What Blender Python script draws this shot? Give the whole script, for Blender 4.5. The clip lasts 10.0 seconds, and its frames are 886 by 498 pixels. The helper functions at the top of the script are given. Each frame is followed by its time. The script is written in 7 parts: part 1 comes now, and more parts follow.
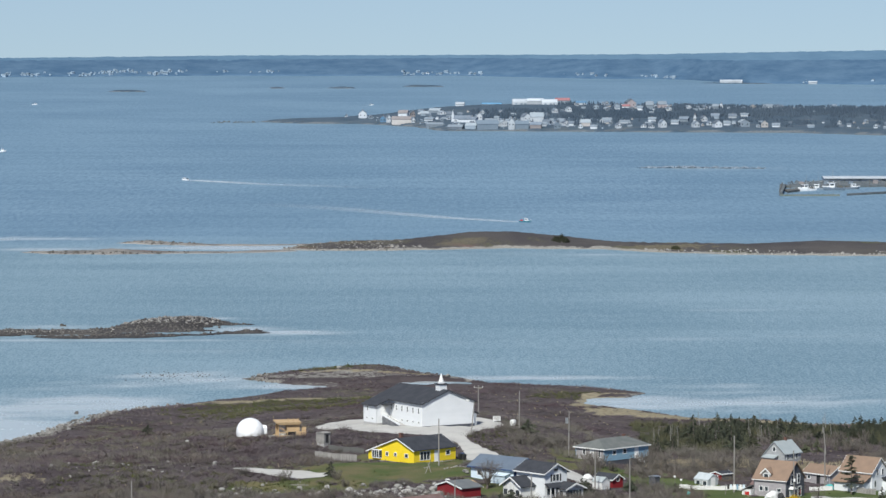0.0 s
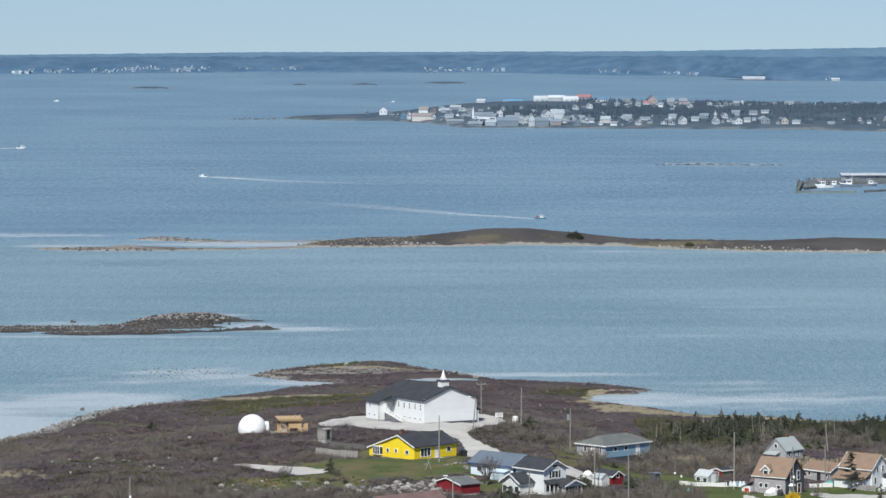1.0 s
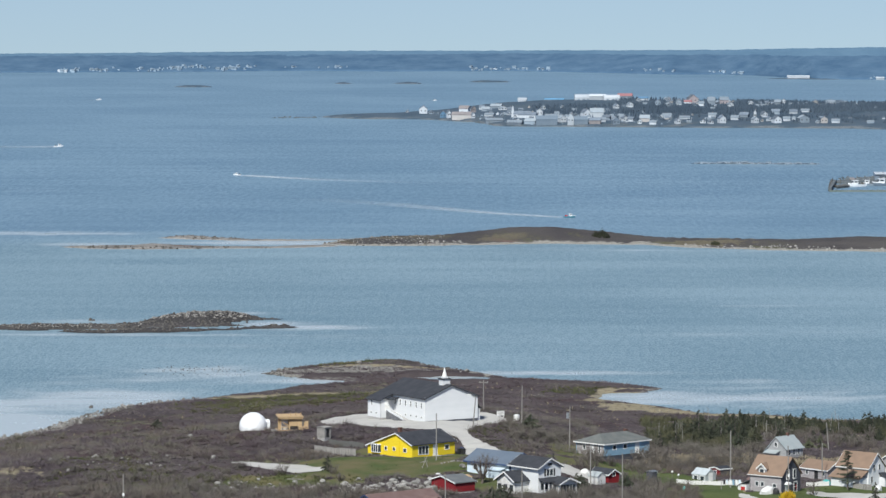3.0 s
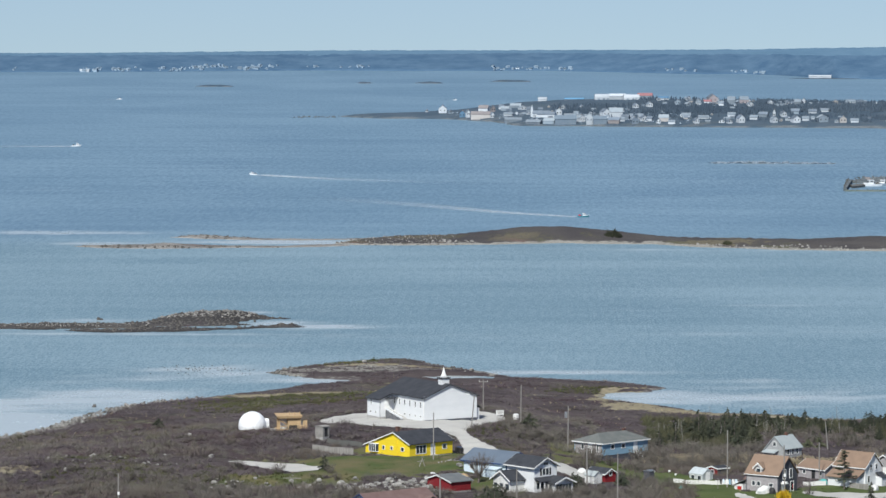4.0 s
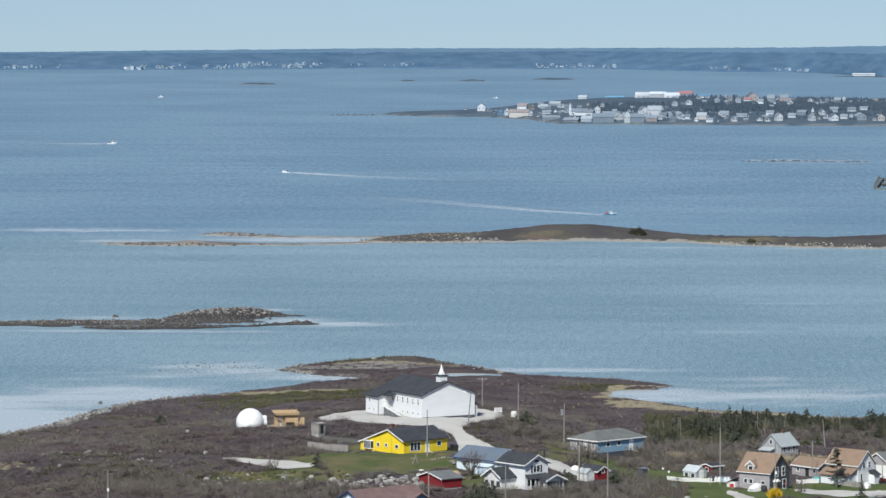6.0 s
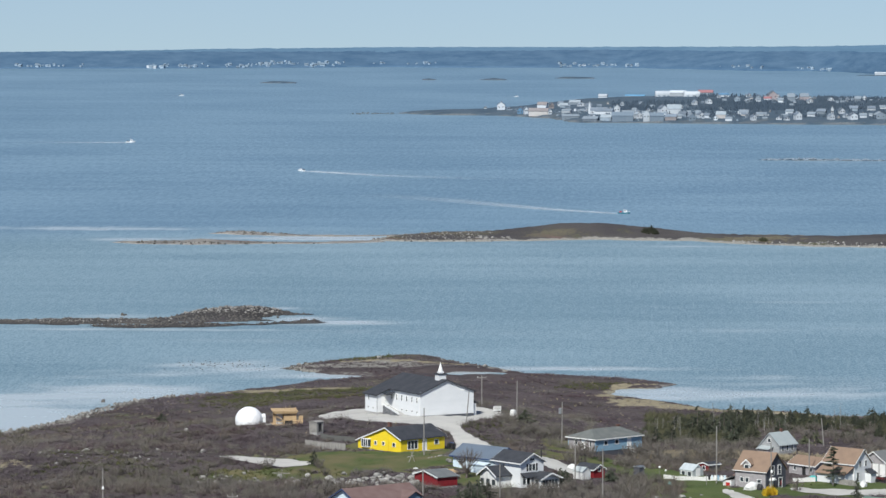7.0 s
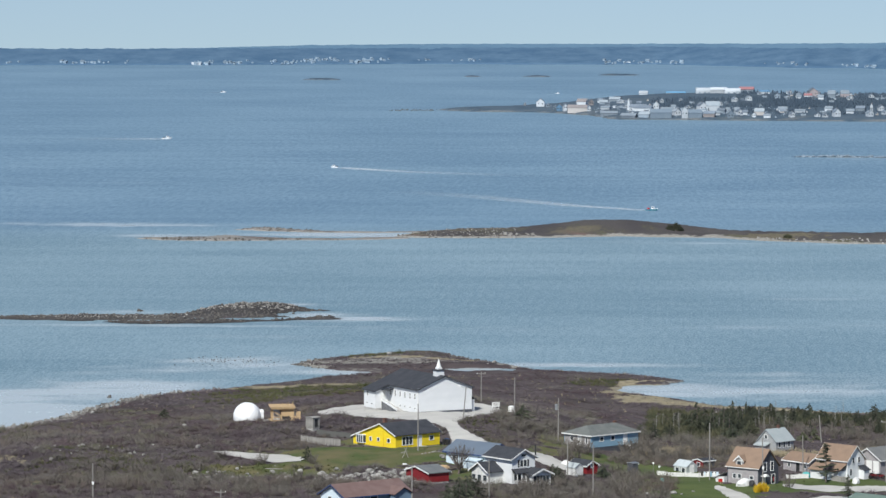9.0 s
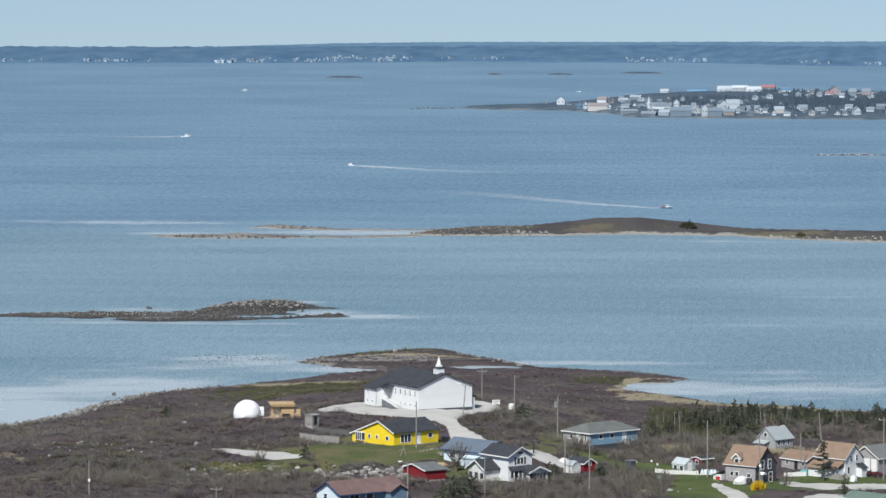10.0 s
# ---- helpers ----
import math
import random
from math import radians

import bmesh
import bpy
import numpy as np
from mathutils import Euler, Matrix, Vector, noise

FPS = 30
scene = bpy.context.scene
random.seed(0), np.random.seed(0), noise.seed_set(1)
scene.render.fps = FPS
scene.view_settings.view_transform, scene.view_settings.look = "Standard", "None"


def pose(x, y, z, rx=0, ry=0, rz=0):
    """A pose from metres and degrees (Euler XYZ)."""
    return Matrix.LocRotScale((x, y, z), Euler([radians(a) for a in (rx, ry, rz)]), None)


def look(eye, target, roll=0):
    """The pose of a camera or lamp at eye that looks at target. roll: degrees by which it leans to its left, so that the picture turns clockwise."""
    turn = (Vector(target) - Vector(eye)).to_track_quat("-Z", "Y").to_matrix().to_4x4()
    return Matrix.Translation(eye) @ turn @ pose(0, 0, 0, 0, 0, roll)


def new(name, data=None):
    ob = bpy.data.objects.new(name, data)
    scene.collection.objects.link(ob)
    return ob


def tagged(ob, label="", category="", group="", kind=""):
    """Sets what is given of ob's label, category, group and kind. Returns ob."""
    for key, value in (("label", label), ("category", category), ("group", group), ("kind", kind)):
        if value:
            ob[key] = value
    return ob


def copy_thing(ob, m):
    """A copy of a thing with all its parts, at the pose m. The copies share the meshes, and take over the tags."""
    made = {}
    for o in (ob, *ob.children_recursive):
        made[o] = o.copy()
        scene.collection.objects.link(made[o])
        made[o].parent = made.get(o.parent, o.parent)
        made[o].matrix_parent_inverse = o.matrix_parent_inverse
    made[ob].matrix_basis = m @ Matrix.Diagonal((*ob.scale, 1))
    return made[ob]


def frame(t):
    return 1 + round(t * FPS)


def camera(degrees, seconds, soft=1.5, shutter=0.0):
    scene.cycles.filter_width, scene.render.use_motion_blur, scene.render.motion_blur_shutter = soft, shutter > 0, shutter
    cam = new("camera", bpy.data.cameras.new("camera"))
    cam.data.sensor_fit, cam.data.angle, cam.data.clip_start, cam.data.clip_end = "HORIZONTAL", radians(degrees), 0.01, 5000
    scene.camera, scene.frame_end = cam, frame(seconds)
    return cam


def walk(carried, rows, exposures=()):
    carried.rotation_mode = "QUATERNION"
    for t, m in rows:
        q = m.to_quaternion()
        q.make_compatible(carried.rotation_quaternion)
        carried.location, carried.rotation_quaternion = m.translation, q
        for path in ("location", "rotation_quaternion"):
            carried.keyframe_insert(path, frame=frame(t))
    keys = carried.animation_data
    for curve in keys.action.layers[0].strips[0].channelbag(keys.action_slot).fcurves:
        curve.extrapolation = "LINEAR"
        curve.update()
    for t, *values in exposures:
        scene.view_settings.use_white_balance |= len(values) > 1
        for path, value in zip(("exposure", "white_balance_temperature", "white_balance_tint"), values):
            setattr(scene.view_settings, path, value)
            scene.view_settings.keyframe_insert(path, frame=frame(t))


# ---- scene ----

# ---------------------------------------------------------------- camera
cam = camera(12.260, 10.0)
ROWS = [
    (0.0, 0.00, 0.00, 94.00, 86.4921, 0.0000, -0.0000),
    (0.5, 2.41, -0.18, 94.00, 86.4646, 0.1889, 0.0007),
    (1.0, 4.86, -0.37, 93.99, 86.4472, 0.3762, 0.0015),
    (1.5, 7.36, -0.55, 93.98, 86.4418, 0.5678, 0.0026),
    (2.0, 9.91, -0.74, 93.98, 86.4376, 0.7556, 0.0040),
    (2.5, 12.49, -0.93, 93.97, 86.4329, 0.9388, 0.0058),
    (4.0, 20.43, -1.46, 93.94, 86.4249, 1.4888, 0.0127),
    (4.5, 23.12, -1.62, 93.93, 86.4137, 1.6706, 0.0153),
    (5.0, 25.84, -1.78, 93.92, 86.3981, 1.8488, 0.0181),
    (5.5, 28.56, -1.93, 93.91, 86.4003, 2.0393, 0.0210),
    (7.0, 36.79, -2.31, 93.87, 86.3801, 2.6031, 0.0302),
    (7.5, 39.54, -2.41, 93.85, 86.3686, 2.7938, 0.0334),
    (8.0, 42.27, -2.49, 93.83, 86.3558, 2.9806, 0.0368),
    (8.5, 45.00, -2.56, 93.81, 86.3472, 3.1677, 0.0403),
    (9.0, 47.71, -2.61, 93.80, 86.3360, 3.3508, 0.0438),
    (9.5, 50.41, -2.64, 93.77, 86.3206, 3.5418, 0.0475),
    (10.0, 53.08, -2.65, 93.75, 86.3090, 3.7334, 0.0511),
]
walk(cam, [(t, pose(x, y, z, tilt, 0, turn) @ pose(0, 0, 0, 0, 0, lean)) for t, x, y, z, tilt, turn, lean in ROWS])

# ---------------------------------------------------------------- light
SUN_AZ, SUN_EL = 198.0, 46.0
world = bpy.data.worlds.new("world")
scene.world = world
world.use_nodes = True
wn = world.node_tree.nodes
sky = wn.new("ShaderNodeTexSky")
sky.sky_type = "NISHITA"
sky.sun_disc = False
sky.sun_elevation = radians(SUN_EL)
sky.sun_rotation = radians(SUN_AZ)
sky.air_density, sky.dust_density, sky.ozone_density = 1.0, 0.6, 3.0
wn["Background"].inputs["Strength"].default_value = 0.10
# the sky's horizon lies a little lower than level, behind the far shore
sky_co, sky_up = wn.new("ShaderNodeTexCoord"), wn.new("ShaderNodeVectorMath")
sky_up.inputs[1].default_value = (0, 0, 0.10)
world.node_tree.links.new(sky_co.outputs["Generated"], sky_up.inputs[0])
world.node_tree.links.new(sky_up.outputs[0], sky.inputs[0])
sky_tint = wn.new("ShaderNodeMix")
sky_tint.data_type, sky_tint.blend_type = "RGBA", "MULTIPLY"
sky_tint.inputs["Factor"].default_value = 1.0
sky_tint.inputs["B"].default_value = (0.896, 0.877, 0.906, 1)
world.node_tree.links.new(sky.outputs[0], sky_tint.inputs["A"])
world.node_tree.links.new(sky_tint.outputs["Result"], wn["Background"].inputs[0])
sun = new("sun", bpy.data.lights.new("sun", "SUN"))
sun.data.energy, sun.data.angle, sun.data.color = 4.9, radians(0.6), (0.97, 0.975, 0.92)
to_sun = Vector((math.sin(radians(SUN_AZ)) * math.cos(radians(SUN_EL)), math.cos(radians(SUN_AZ)) * math.cos(radians(SUN_EL)), math.sin(radians(SUN_EL))))
sun.matrix_world = look(to_sun * 300, (0, 0, 0))
scene.view_settings.exposure = 0.1


# ---------------------------------------------------------------- materials
def material(name, base, rough=0.8, second=None, scale=1.0, fine=8.0, bump=0.2, metal=0.0, spec=0.4, vary=0.0, stretch=(1, 1, 1)):
    """A surface with two scales of variation: broad stains and fine grain."""
    m = bpy.data.materials.new(name)
    m.use_nodes = True
    n, k = m.node_tree.nodes, m.node_tree.links
    b = n["Principled BSDF"]
    b.inputs["Roughness"].default_value = rough
    b.inputs["Metallic"].default_value = metal
    b.inputs["Specular IOR Level"].default_value = spec
    second = second or tuple(c * 0.72 for c in base)
    co = n.new("ShaderNodeTexCoord")
    mp = n.new("ShaderNodeMapping")
    mp.inputs["Scale"].default_value = stretch
    k.new(co.outputs["Object"], mp.inputs[0])
    a = n.new("ShaderNodeTexNoise")
    a.inputs["Scale"].default_value, a.inputs["Detail"].default_value = scale, 4
    f = n.new("ShaderNodeTexNoise")
    f.inputs["Scale"].default_value, f.inputs["Detail"].default_value = fine, 3
    for t in (a, f):
        k.new(mp.outputs[0], t.inputs["Vector"])
    add = n.new("ShaderNodeMath")
    add.operation = "MULTIPLY_ADD"
    add.inputs[1].default_value = 0.4
    k.new(f.outputs[0], add.inputs[0])
    k.new(a.outputs[0], add.inputs[2])
    ramp = n.new("ShaderNodeMapRange")
    ramp.inputs["From Min"].default_value, ramp.inputs["From Max"].default_value = 0.5, 0.9
    k.new(add.outputs[0], ramp.inputs[0])
    mix = n.new("ShaderNodeMix")
    mix.data_type = "RGBA"
    mix.inputs["A"].default_value = (*base, 1)
    mix.inputs["B"].default_value = (*second, 1)
    k.new(ramp.outputs[0], mix.inputs["Factor"])
    out = mix.outputs["Result"]
    if vary:
        oi = n.new("ShaderNodeObjectInfo")
        hsv = n.new("ShaderNodeHueSaturation")
        mr = n.new("ShaderNodeMapRange")
        mr.inputs["To Min"].default_value, mr.inputs["To Max"].default_value = 1 - vary, 1 + vary
        k.new(oi.outputs["Random"], mr.inputs[0])
        k.new(mr.outputs[0], hsv.inputs["Value"])
        k.new(out, hsv.inputs["Color"])
        out = hsv.outputs[0]
    k.new(out, b.inputs["Base Color"])
    if bump:
        bp = n.new("ShaderNodeBump")
        bp.inputs["Strength"].default_value = bump
        bp.inputs["Distance"].default_value = 0.05
        k.new(f.outputs[0], bp.inputs["Height"])
        k.new(bp.outputs[0], b.inputs["Normal"])
    return m


M = {}
M["white"] = material("white_siding", (0.70, 0.705, 0.71), 0.6, (0.64, 0.65, 0.655), 0.3, 6, 0.1, stretch=(1, 1, 3))
M["white_old"] = material("weathered_white_paint", (0.72, 0.72, 0.70), 0.7, (0.52, 0.51, 0.49), 0.8, 7, 0.15)
M["trim"] = material("white_trim", (0.78, 0.78, 0.76), 0.6, (0.68, 0.67, 0.65), 1.0, 9, 0.05)
M["yellow"] = material("yellow_siding", (0.80, 0.60, 0.02), 0.6, (0.72, 0.52, 0.03), 0.5, 7, 0.1, stretch=(1, 1, 6))
M["dark_roof"] = material("charcoal_shingles", (0.029, 0.032, 0.039), 0.85, (0.050, 0.052, 0.060), 0.6, 5, 0.35)
M["grey_roof"] = material("grey_shingles", (0.13, 0.135, 0.135), 0.85, (0.18, 0.18, 0.175), 0.6, 5, 0.35)
M["hip_roof"] = material("grey_green_shingles", (0.105, 0.115, 0.110), 0.85, (0.15, 0.155, 0.145), 0.6, 5, 0.35)
M["shed_roof"] = material("slate_grey_felt_roof", (0.115, 0.125, 0.130), 0.8, (0.16, 0.165, 0.165), 0.6, 5, 0.3)
M["film_roof"] = material("pale_greenhouse_roof_panels", (0.50, 0.54, 0.55), 0.35, (0.42, 0.46, 0.47), 1.5, 7, 0.1)
M["ramp_stone"] = material("dark_rough_stone", (0.075, 0.080, 0.090), 0.9, (0.19, 0.19, 0.195), 2.2, 6, 0.6)
M["blue_roof"] = material("slate_blue_metal_roof", (0.112, 0.142, 0.182), 0.5, (0.135, 0.165, 0.205), 0.5, 4, 0.15)
M["tan_roof"] = material("tan_shingles", (0.245, 0.168, 0.118), 0.85, (0.20, 0.138, 0.100), 0.6, 4, 0.3)
M["brown_roof"] = material("red_brown_shingles", (0.138, 0.086, 0.078), 0.85, (0.175, 0.118, 0.108), 0.6, 4, 0.3)
M["green_roof"] = material("grey_green_metal_roof", (0.30, 0.335, 0.34), 0.55, (0.36, 0.385, 0.385), 0.5, 4, 0.15)
M["moss_roof"] = material("green_felt_roof", (0.10, 0.15, 0.13), 0.85, (0.15, 0.19, 0.16), 0.6, 4, 0.3)
M["light_blue"] = material("pale_blue_siding", (0.62, 0.71, 0.77), 0.6, (0.55, 0.64, 0.70), 0.5, 7, 0.1, stretch=(1, 1, 6))
M["blue_wall"] = material("mid_blue_siding", (0.23, 0.37, 0.48), 0.65, (0.19, 0.31, 0.40), 0.5, 7, 0.1, stretch=(1, 1, 6))
M["slate_wall"] = material("slate_blue_siding", (0.16, 0.23, 0.31), 0.65, (0.13, 0.19, 0.26), 0.5, 7, 0.1, stretch=(1, 1, 6))
M["deep_blue"] = material("deep_blue_gable_boards", (0.03, 0.06, 0.15), 0.65, None, 0.5, 7, 0.1)
M["grey_shingle"] = material("weathered_grey_shingle_wall", (0.37, 0.345, 0.345), 0.85, (0.26, 0.245, 0.25), 1.2, 9, 0.4, stretch=(1, 1, 4))
M["dark_shingle"] = material("dark_slate_shingle_wall", (0.055, 0.060, 0.075), 0.8, (0.085, 0.09, 0.105), 1.0, 9, 0.35, stretch=(1, 1, 4))
M["barn_wall"] = material("silvered_barn_shingle", (0.36, 0.37, 0.37), 0.85, (0.27, 0.275, 0.28), 1.2, 9, 0.4, stretch=(1, 1, 4))
M["red"] = material("barn_red_boards", (0.22, 0.014, 0.018), 0.7, (0.16, 0.012, 0.016), 1.0, 8, 0.2, stretch=(4, 4, 1))
M["glass"] = material("window_glass", (0.03, 0.04, 0.05), 0.12, (0.05, 0.06, 0.07), 2, 9, 0.0, spec=0.6)
M["concrete"] = material("pale_concrete", (0.42, 0.41, 0.39), 0.9, (0.32, 0.31, 0.30), 0.8, 8, 0.3)
M["wood_new"] = material("fresh_plywood_and_lumber", (0.50, 0.36, 0.20), 0.75, (0.40, 0.27, 0.15), 1.5, 9, 0.2)
M["wood_grey"] = material("weathered_grey_boards", (0.30, 0.285, 0.26), 0.9, (0.20, 0.19, 0.18), 1.5, 9, 0.35, vary=0.18)
M["pole"] = material("weathered_pole_timber", (0.27, 0.255, 0.235), 0.9, (0.19, 0.178, 0.165), 1.0, 9, 0.3, vary=0.15)
M["dome"] = material("white_dome_fabric", (0.80, 0.80, 0.80), 0.5, (0.74, 0.74, 0.75), 1.0, 6, 0.05, vary=0.04)
M["metal"] = material("galvanised_metal", (0.45, 0.46, 0.47), 0.4, (0.36, 0.37, 0.38), 2, 9, 0.1, metal=0.7)
M["black"] = material("black_plastic_and_iron", (0.02, 0.02, 0.022), 0.6, (0.035, 0.035, 0.035), 2, 9, 0.1)
M["brick"] = material("dark_chimney_brick", (0.16, 0.08, 0.06), 0.9, (0.11, 0.06, 0.05), 2, 9, 0.4)
M["film"] = material("greenhouse_film", (0.44, 0.47, 0.47), 0.35, (0.32, 0.35, 0.35), 1.5, 7, 0.1)
M["gravel"] = material("pale_gravel", (0.47, 0.455, 0.425), 0.95, (0.38, 0.365, 0.34), 0.15, 2.5, 0.5)
M["rock"] = material("granite_boulder", (0.36, 0.345, 0.32), 0.9, (0.15, 0.145, 0.135), 0.9, 4, 0.6, vary=0.2)
M["islet_rock"] = material("lichened_grey_stone", (0.30, 0.285, 0.265), 0.9, (0.11, 0.105, 0.10), 0.9, 4, 0.6)
M["wet_rock"] = material("weed_covered_shore_rock", (0.056, 0.050, 0.044), 0.85, (0.120, 0.112, 0.102), 0.5, 3, 0.6)
M["bark"] = material("grey_bark", (0.15, 0.125, 0.11), 0.95, (0.10, 0.085, 0.075), 2, 12, 0.4)
M["needles"] = material("spruce_needles", (0.028, 0.036, 0.026), 0.8, (0.074, 0.080, 0.048), 0.12, 1.2, 0.0, vary=0.45)
M["olive_needles"] = material("olive_spruce_needles", (0.058, 0.066, 0.038), 0.8, (0.105, 0.108, 0.066), 0.12, 1.2, 0.0, vary=0.4)
M["heath"] = material("bare_heath_twigs", (0.084, 0.066, 0.072), 0.95, (0.146, 0.122, 0.130), 0.055, 0.4, 0.0)
M["straw"] = material("dry_straw_grass", (0.37, 0.315, 0.215), 0.95, (0.24, 0.205, 0.135), 0.15, 1.0, 0.0)
M["green_tuft"] = material("green_heath_grass", (0.060, 0.078, 0.026), 0.95, (0.115, 0.110, 0.045), 0.2, 1.2, 0.0)
M["scrub"] = material("olive_scrub", (0.048, 0.058, 0.030), 0.95, (0.105, 0.100, 0.056), 0.15, 1.0, 0.0)
M["green_timber"] = material("weed_green_timber", (0.11, 0.14, 0.12), 0.85, (0.17, 0.19, 0.17), 0.2, 1.5, 0.2)
M["tar_wood"] = material("dark_wet_timber", (0.085, 0.085, 0.080), 0.85, (0.15, 0.15, 0.14), 0.2, 1.5, 0.2)
M["twig"] = material("bare_alder_twigs", (0.118, 0.108, 0.094), 0.95, (0.185, 0.168, 0.142), 0.2, 1.2, 0.0)
M["forsythia"] = material("yellow_blossom", (0.65, 0.42, 0.02), 0.8, (0.50, 0.34, 0.02), 2, 9, 0.0)
M["door_red"] = material("red_door_paint", (0.50, 0.03, 0.03), 0.5, None, 2, 9, 0.05)
M["teal"] = material("teal_tarpaulin", (0.10, 0.42, 0.40), 0.5, (0.08, 0.34, 0.33), 2, 8, 0.2)
M["hull"] = material("white_boat_paint", (0.78, 0.79, 0.80), 0.35, (0.68, 0.69, 0.70), 1, 6, 0.05)
M["hull_blue"] = material("teal_blue_boat_paint", (0.06, 0.22, 0.28), 0.35, None, 1, 6, 0.05)
# Haze is put into these far colours: bluer and flatter than near ones.
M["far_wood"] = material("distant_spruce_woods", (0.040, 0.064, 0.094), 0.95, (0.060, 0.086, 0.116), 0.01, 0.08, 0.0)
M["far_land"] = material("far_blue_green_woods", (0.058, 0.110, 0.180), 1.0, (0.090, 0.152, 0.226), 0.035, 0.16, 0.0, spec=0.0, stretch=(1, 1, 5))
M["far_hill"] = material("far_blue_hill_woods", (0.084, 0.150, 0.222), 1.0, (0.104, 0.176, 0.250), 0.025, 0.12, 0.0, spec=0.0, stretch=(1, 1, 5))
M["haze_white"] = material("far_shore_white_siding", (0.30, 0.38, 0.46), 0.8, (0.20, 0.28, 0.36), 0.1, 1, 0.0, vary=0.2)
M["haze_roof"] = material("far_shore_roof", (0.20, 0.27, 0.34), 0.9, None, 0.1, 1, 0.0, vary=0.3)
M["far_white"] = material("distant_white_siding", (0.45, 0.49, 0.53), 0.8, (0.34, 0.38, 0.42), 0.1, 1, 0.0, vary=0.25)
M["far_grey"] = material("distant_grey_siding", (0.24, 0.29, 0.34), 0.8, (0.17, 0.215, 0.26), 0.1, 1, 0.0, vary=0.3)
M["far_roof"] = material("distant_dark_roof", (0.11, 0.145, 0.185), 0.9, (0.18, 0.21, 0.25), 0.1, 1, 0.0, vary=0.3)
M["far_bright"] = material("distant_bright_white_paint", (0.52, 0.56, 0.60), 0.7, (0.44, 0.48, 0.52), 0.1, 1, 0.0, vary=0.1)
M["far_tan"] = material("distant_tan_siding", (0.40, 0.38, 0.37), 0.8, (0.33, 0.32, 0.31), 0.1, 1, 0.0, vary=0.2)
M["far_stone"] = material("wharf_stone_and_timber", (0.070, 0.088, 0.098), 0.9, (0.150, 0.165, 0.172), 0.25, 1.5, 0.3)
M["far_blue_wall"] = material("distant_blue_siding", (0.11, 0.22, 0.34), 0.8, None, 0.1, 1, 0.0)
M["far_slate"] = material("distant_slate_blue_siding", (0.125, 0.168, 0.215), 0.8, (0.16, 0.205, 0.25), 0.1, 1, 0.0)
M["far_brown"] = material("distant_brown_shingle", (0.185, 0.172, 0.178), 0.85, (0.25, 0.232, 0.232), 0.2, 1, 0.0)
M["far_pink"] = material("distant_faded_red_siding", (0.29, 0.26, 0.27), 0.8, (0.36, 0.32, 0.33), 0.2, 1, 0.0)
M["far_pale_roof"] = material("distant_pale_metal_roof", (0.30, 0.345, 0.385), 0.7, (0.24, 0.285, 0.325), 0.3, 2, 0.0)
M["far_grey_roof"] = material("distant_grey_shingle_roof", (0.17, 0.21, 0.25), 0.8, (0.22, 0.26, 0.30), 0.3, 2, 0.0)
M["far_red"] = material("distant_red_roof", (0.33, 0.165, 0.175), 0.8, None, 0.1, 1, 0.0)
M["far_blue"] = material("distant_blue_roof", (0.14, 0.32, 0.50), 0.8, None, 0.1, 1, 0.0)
M["maroon"] = material("dark_red_bodywork", (0.16, 0.02, 0.022), 0.5, (0.10, 0.015, 0.018), 2, 9, 0.05)


def patch_tint(m, colour, scale, lo, hi, much=1.0):
    """Lets a second plant colour take over in broad patches."""
    n, k = m.node_tree.nodes, m.node_tree.links
    b = n["Principled BSDF"]
    co, t, r, x = n.new("ShaderNodeTexCoord"), n.new("ShaderNodeTexNoise"), n.new("ShaderNodeMapRange"), n.new("ShaderNodeMix")
    t.inputs["Scale"].default_value, t.inputs["Detail"].default_value = scale, 6
    r.inputs["From Min"].default_value, r.inputs["From Max"].default_value, r.inputs["To Max"].default_value = lo, hi, much
    x.data_type = "RGBA"
    x.inputs["B"].default_value = (*colour, 1)
    k.new(co.outputs["Object"], t.inputs["Vector"])
    k.new(t.outputs[0], r.inputs[0])
    k.new(r.outputs[0], x.inputs["Factor"])
    k.new(b.inputs["Base Color"].links[0].from_socket, x.inputs["A"])
    k.new(x.outputs["Result"], b.inputs["Base Color"])


patch_tint(M["heath"], (0.080, 0.052, 0.058), 0.035, 0.50, 0.60, 0.8)
patch_tint(M["heath"], (0.084, 0.078, 0.050), 0.024, 0.60, 0.68, 0.5)
patch_tint(M["heath"], (0.150, 0.136, 0.126), 0.060, 0.56, 0.64, 0.7)
patch_tint(M["twig"], (0.110, 0.104, 0.060), 0.050, 0.54, 0.64, 0.6)
patch_tint(M["twig"], (0.140, 0.102, 0.086), 0.060, 0.52, 0.62, 0.6)
patch_tint(M["needles"], (0.070, 0.068, 0.036), 0.070, 0.56, 0.66, 0.6)


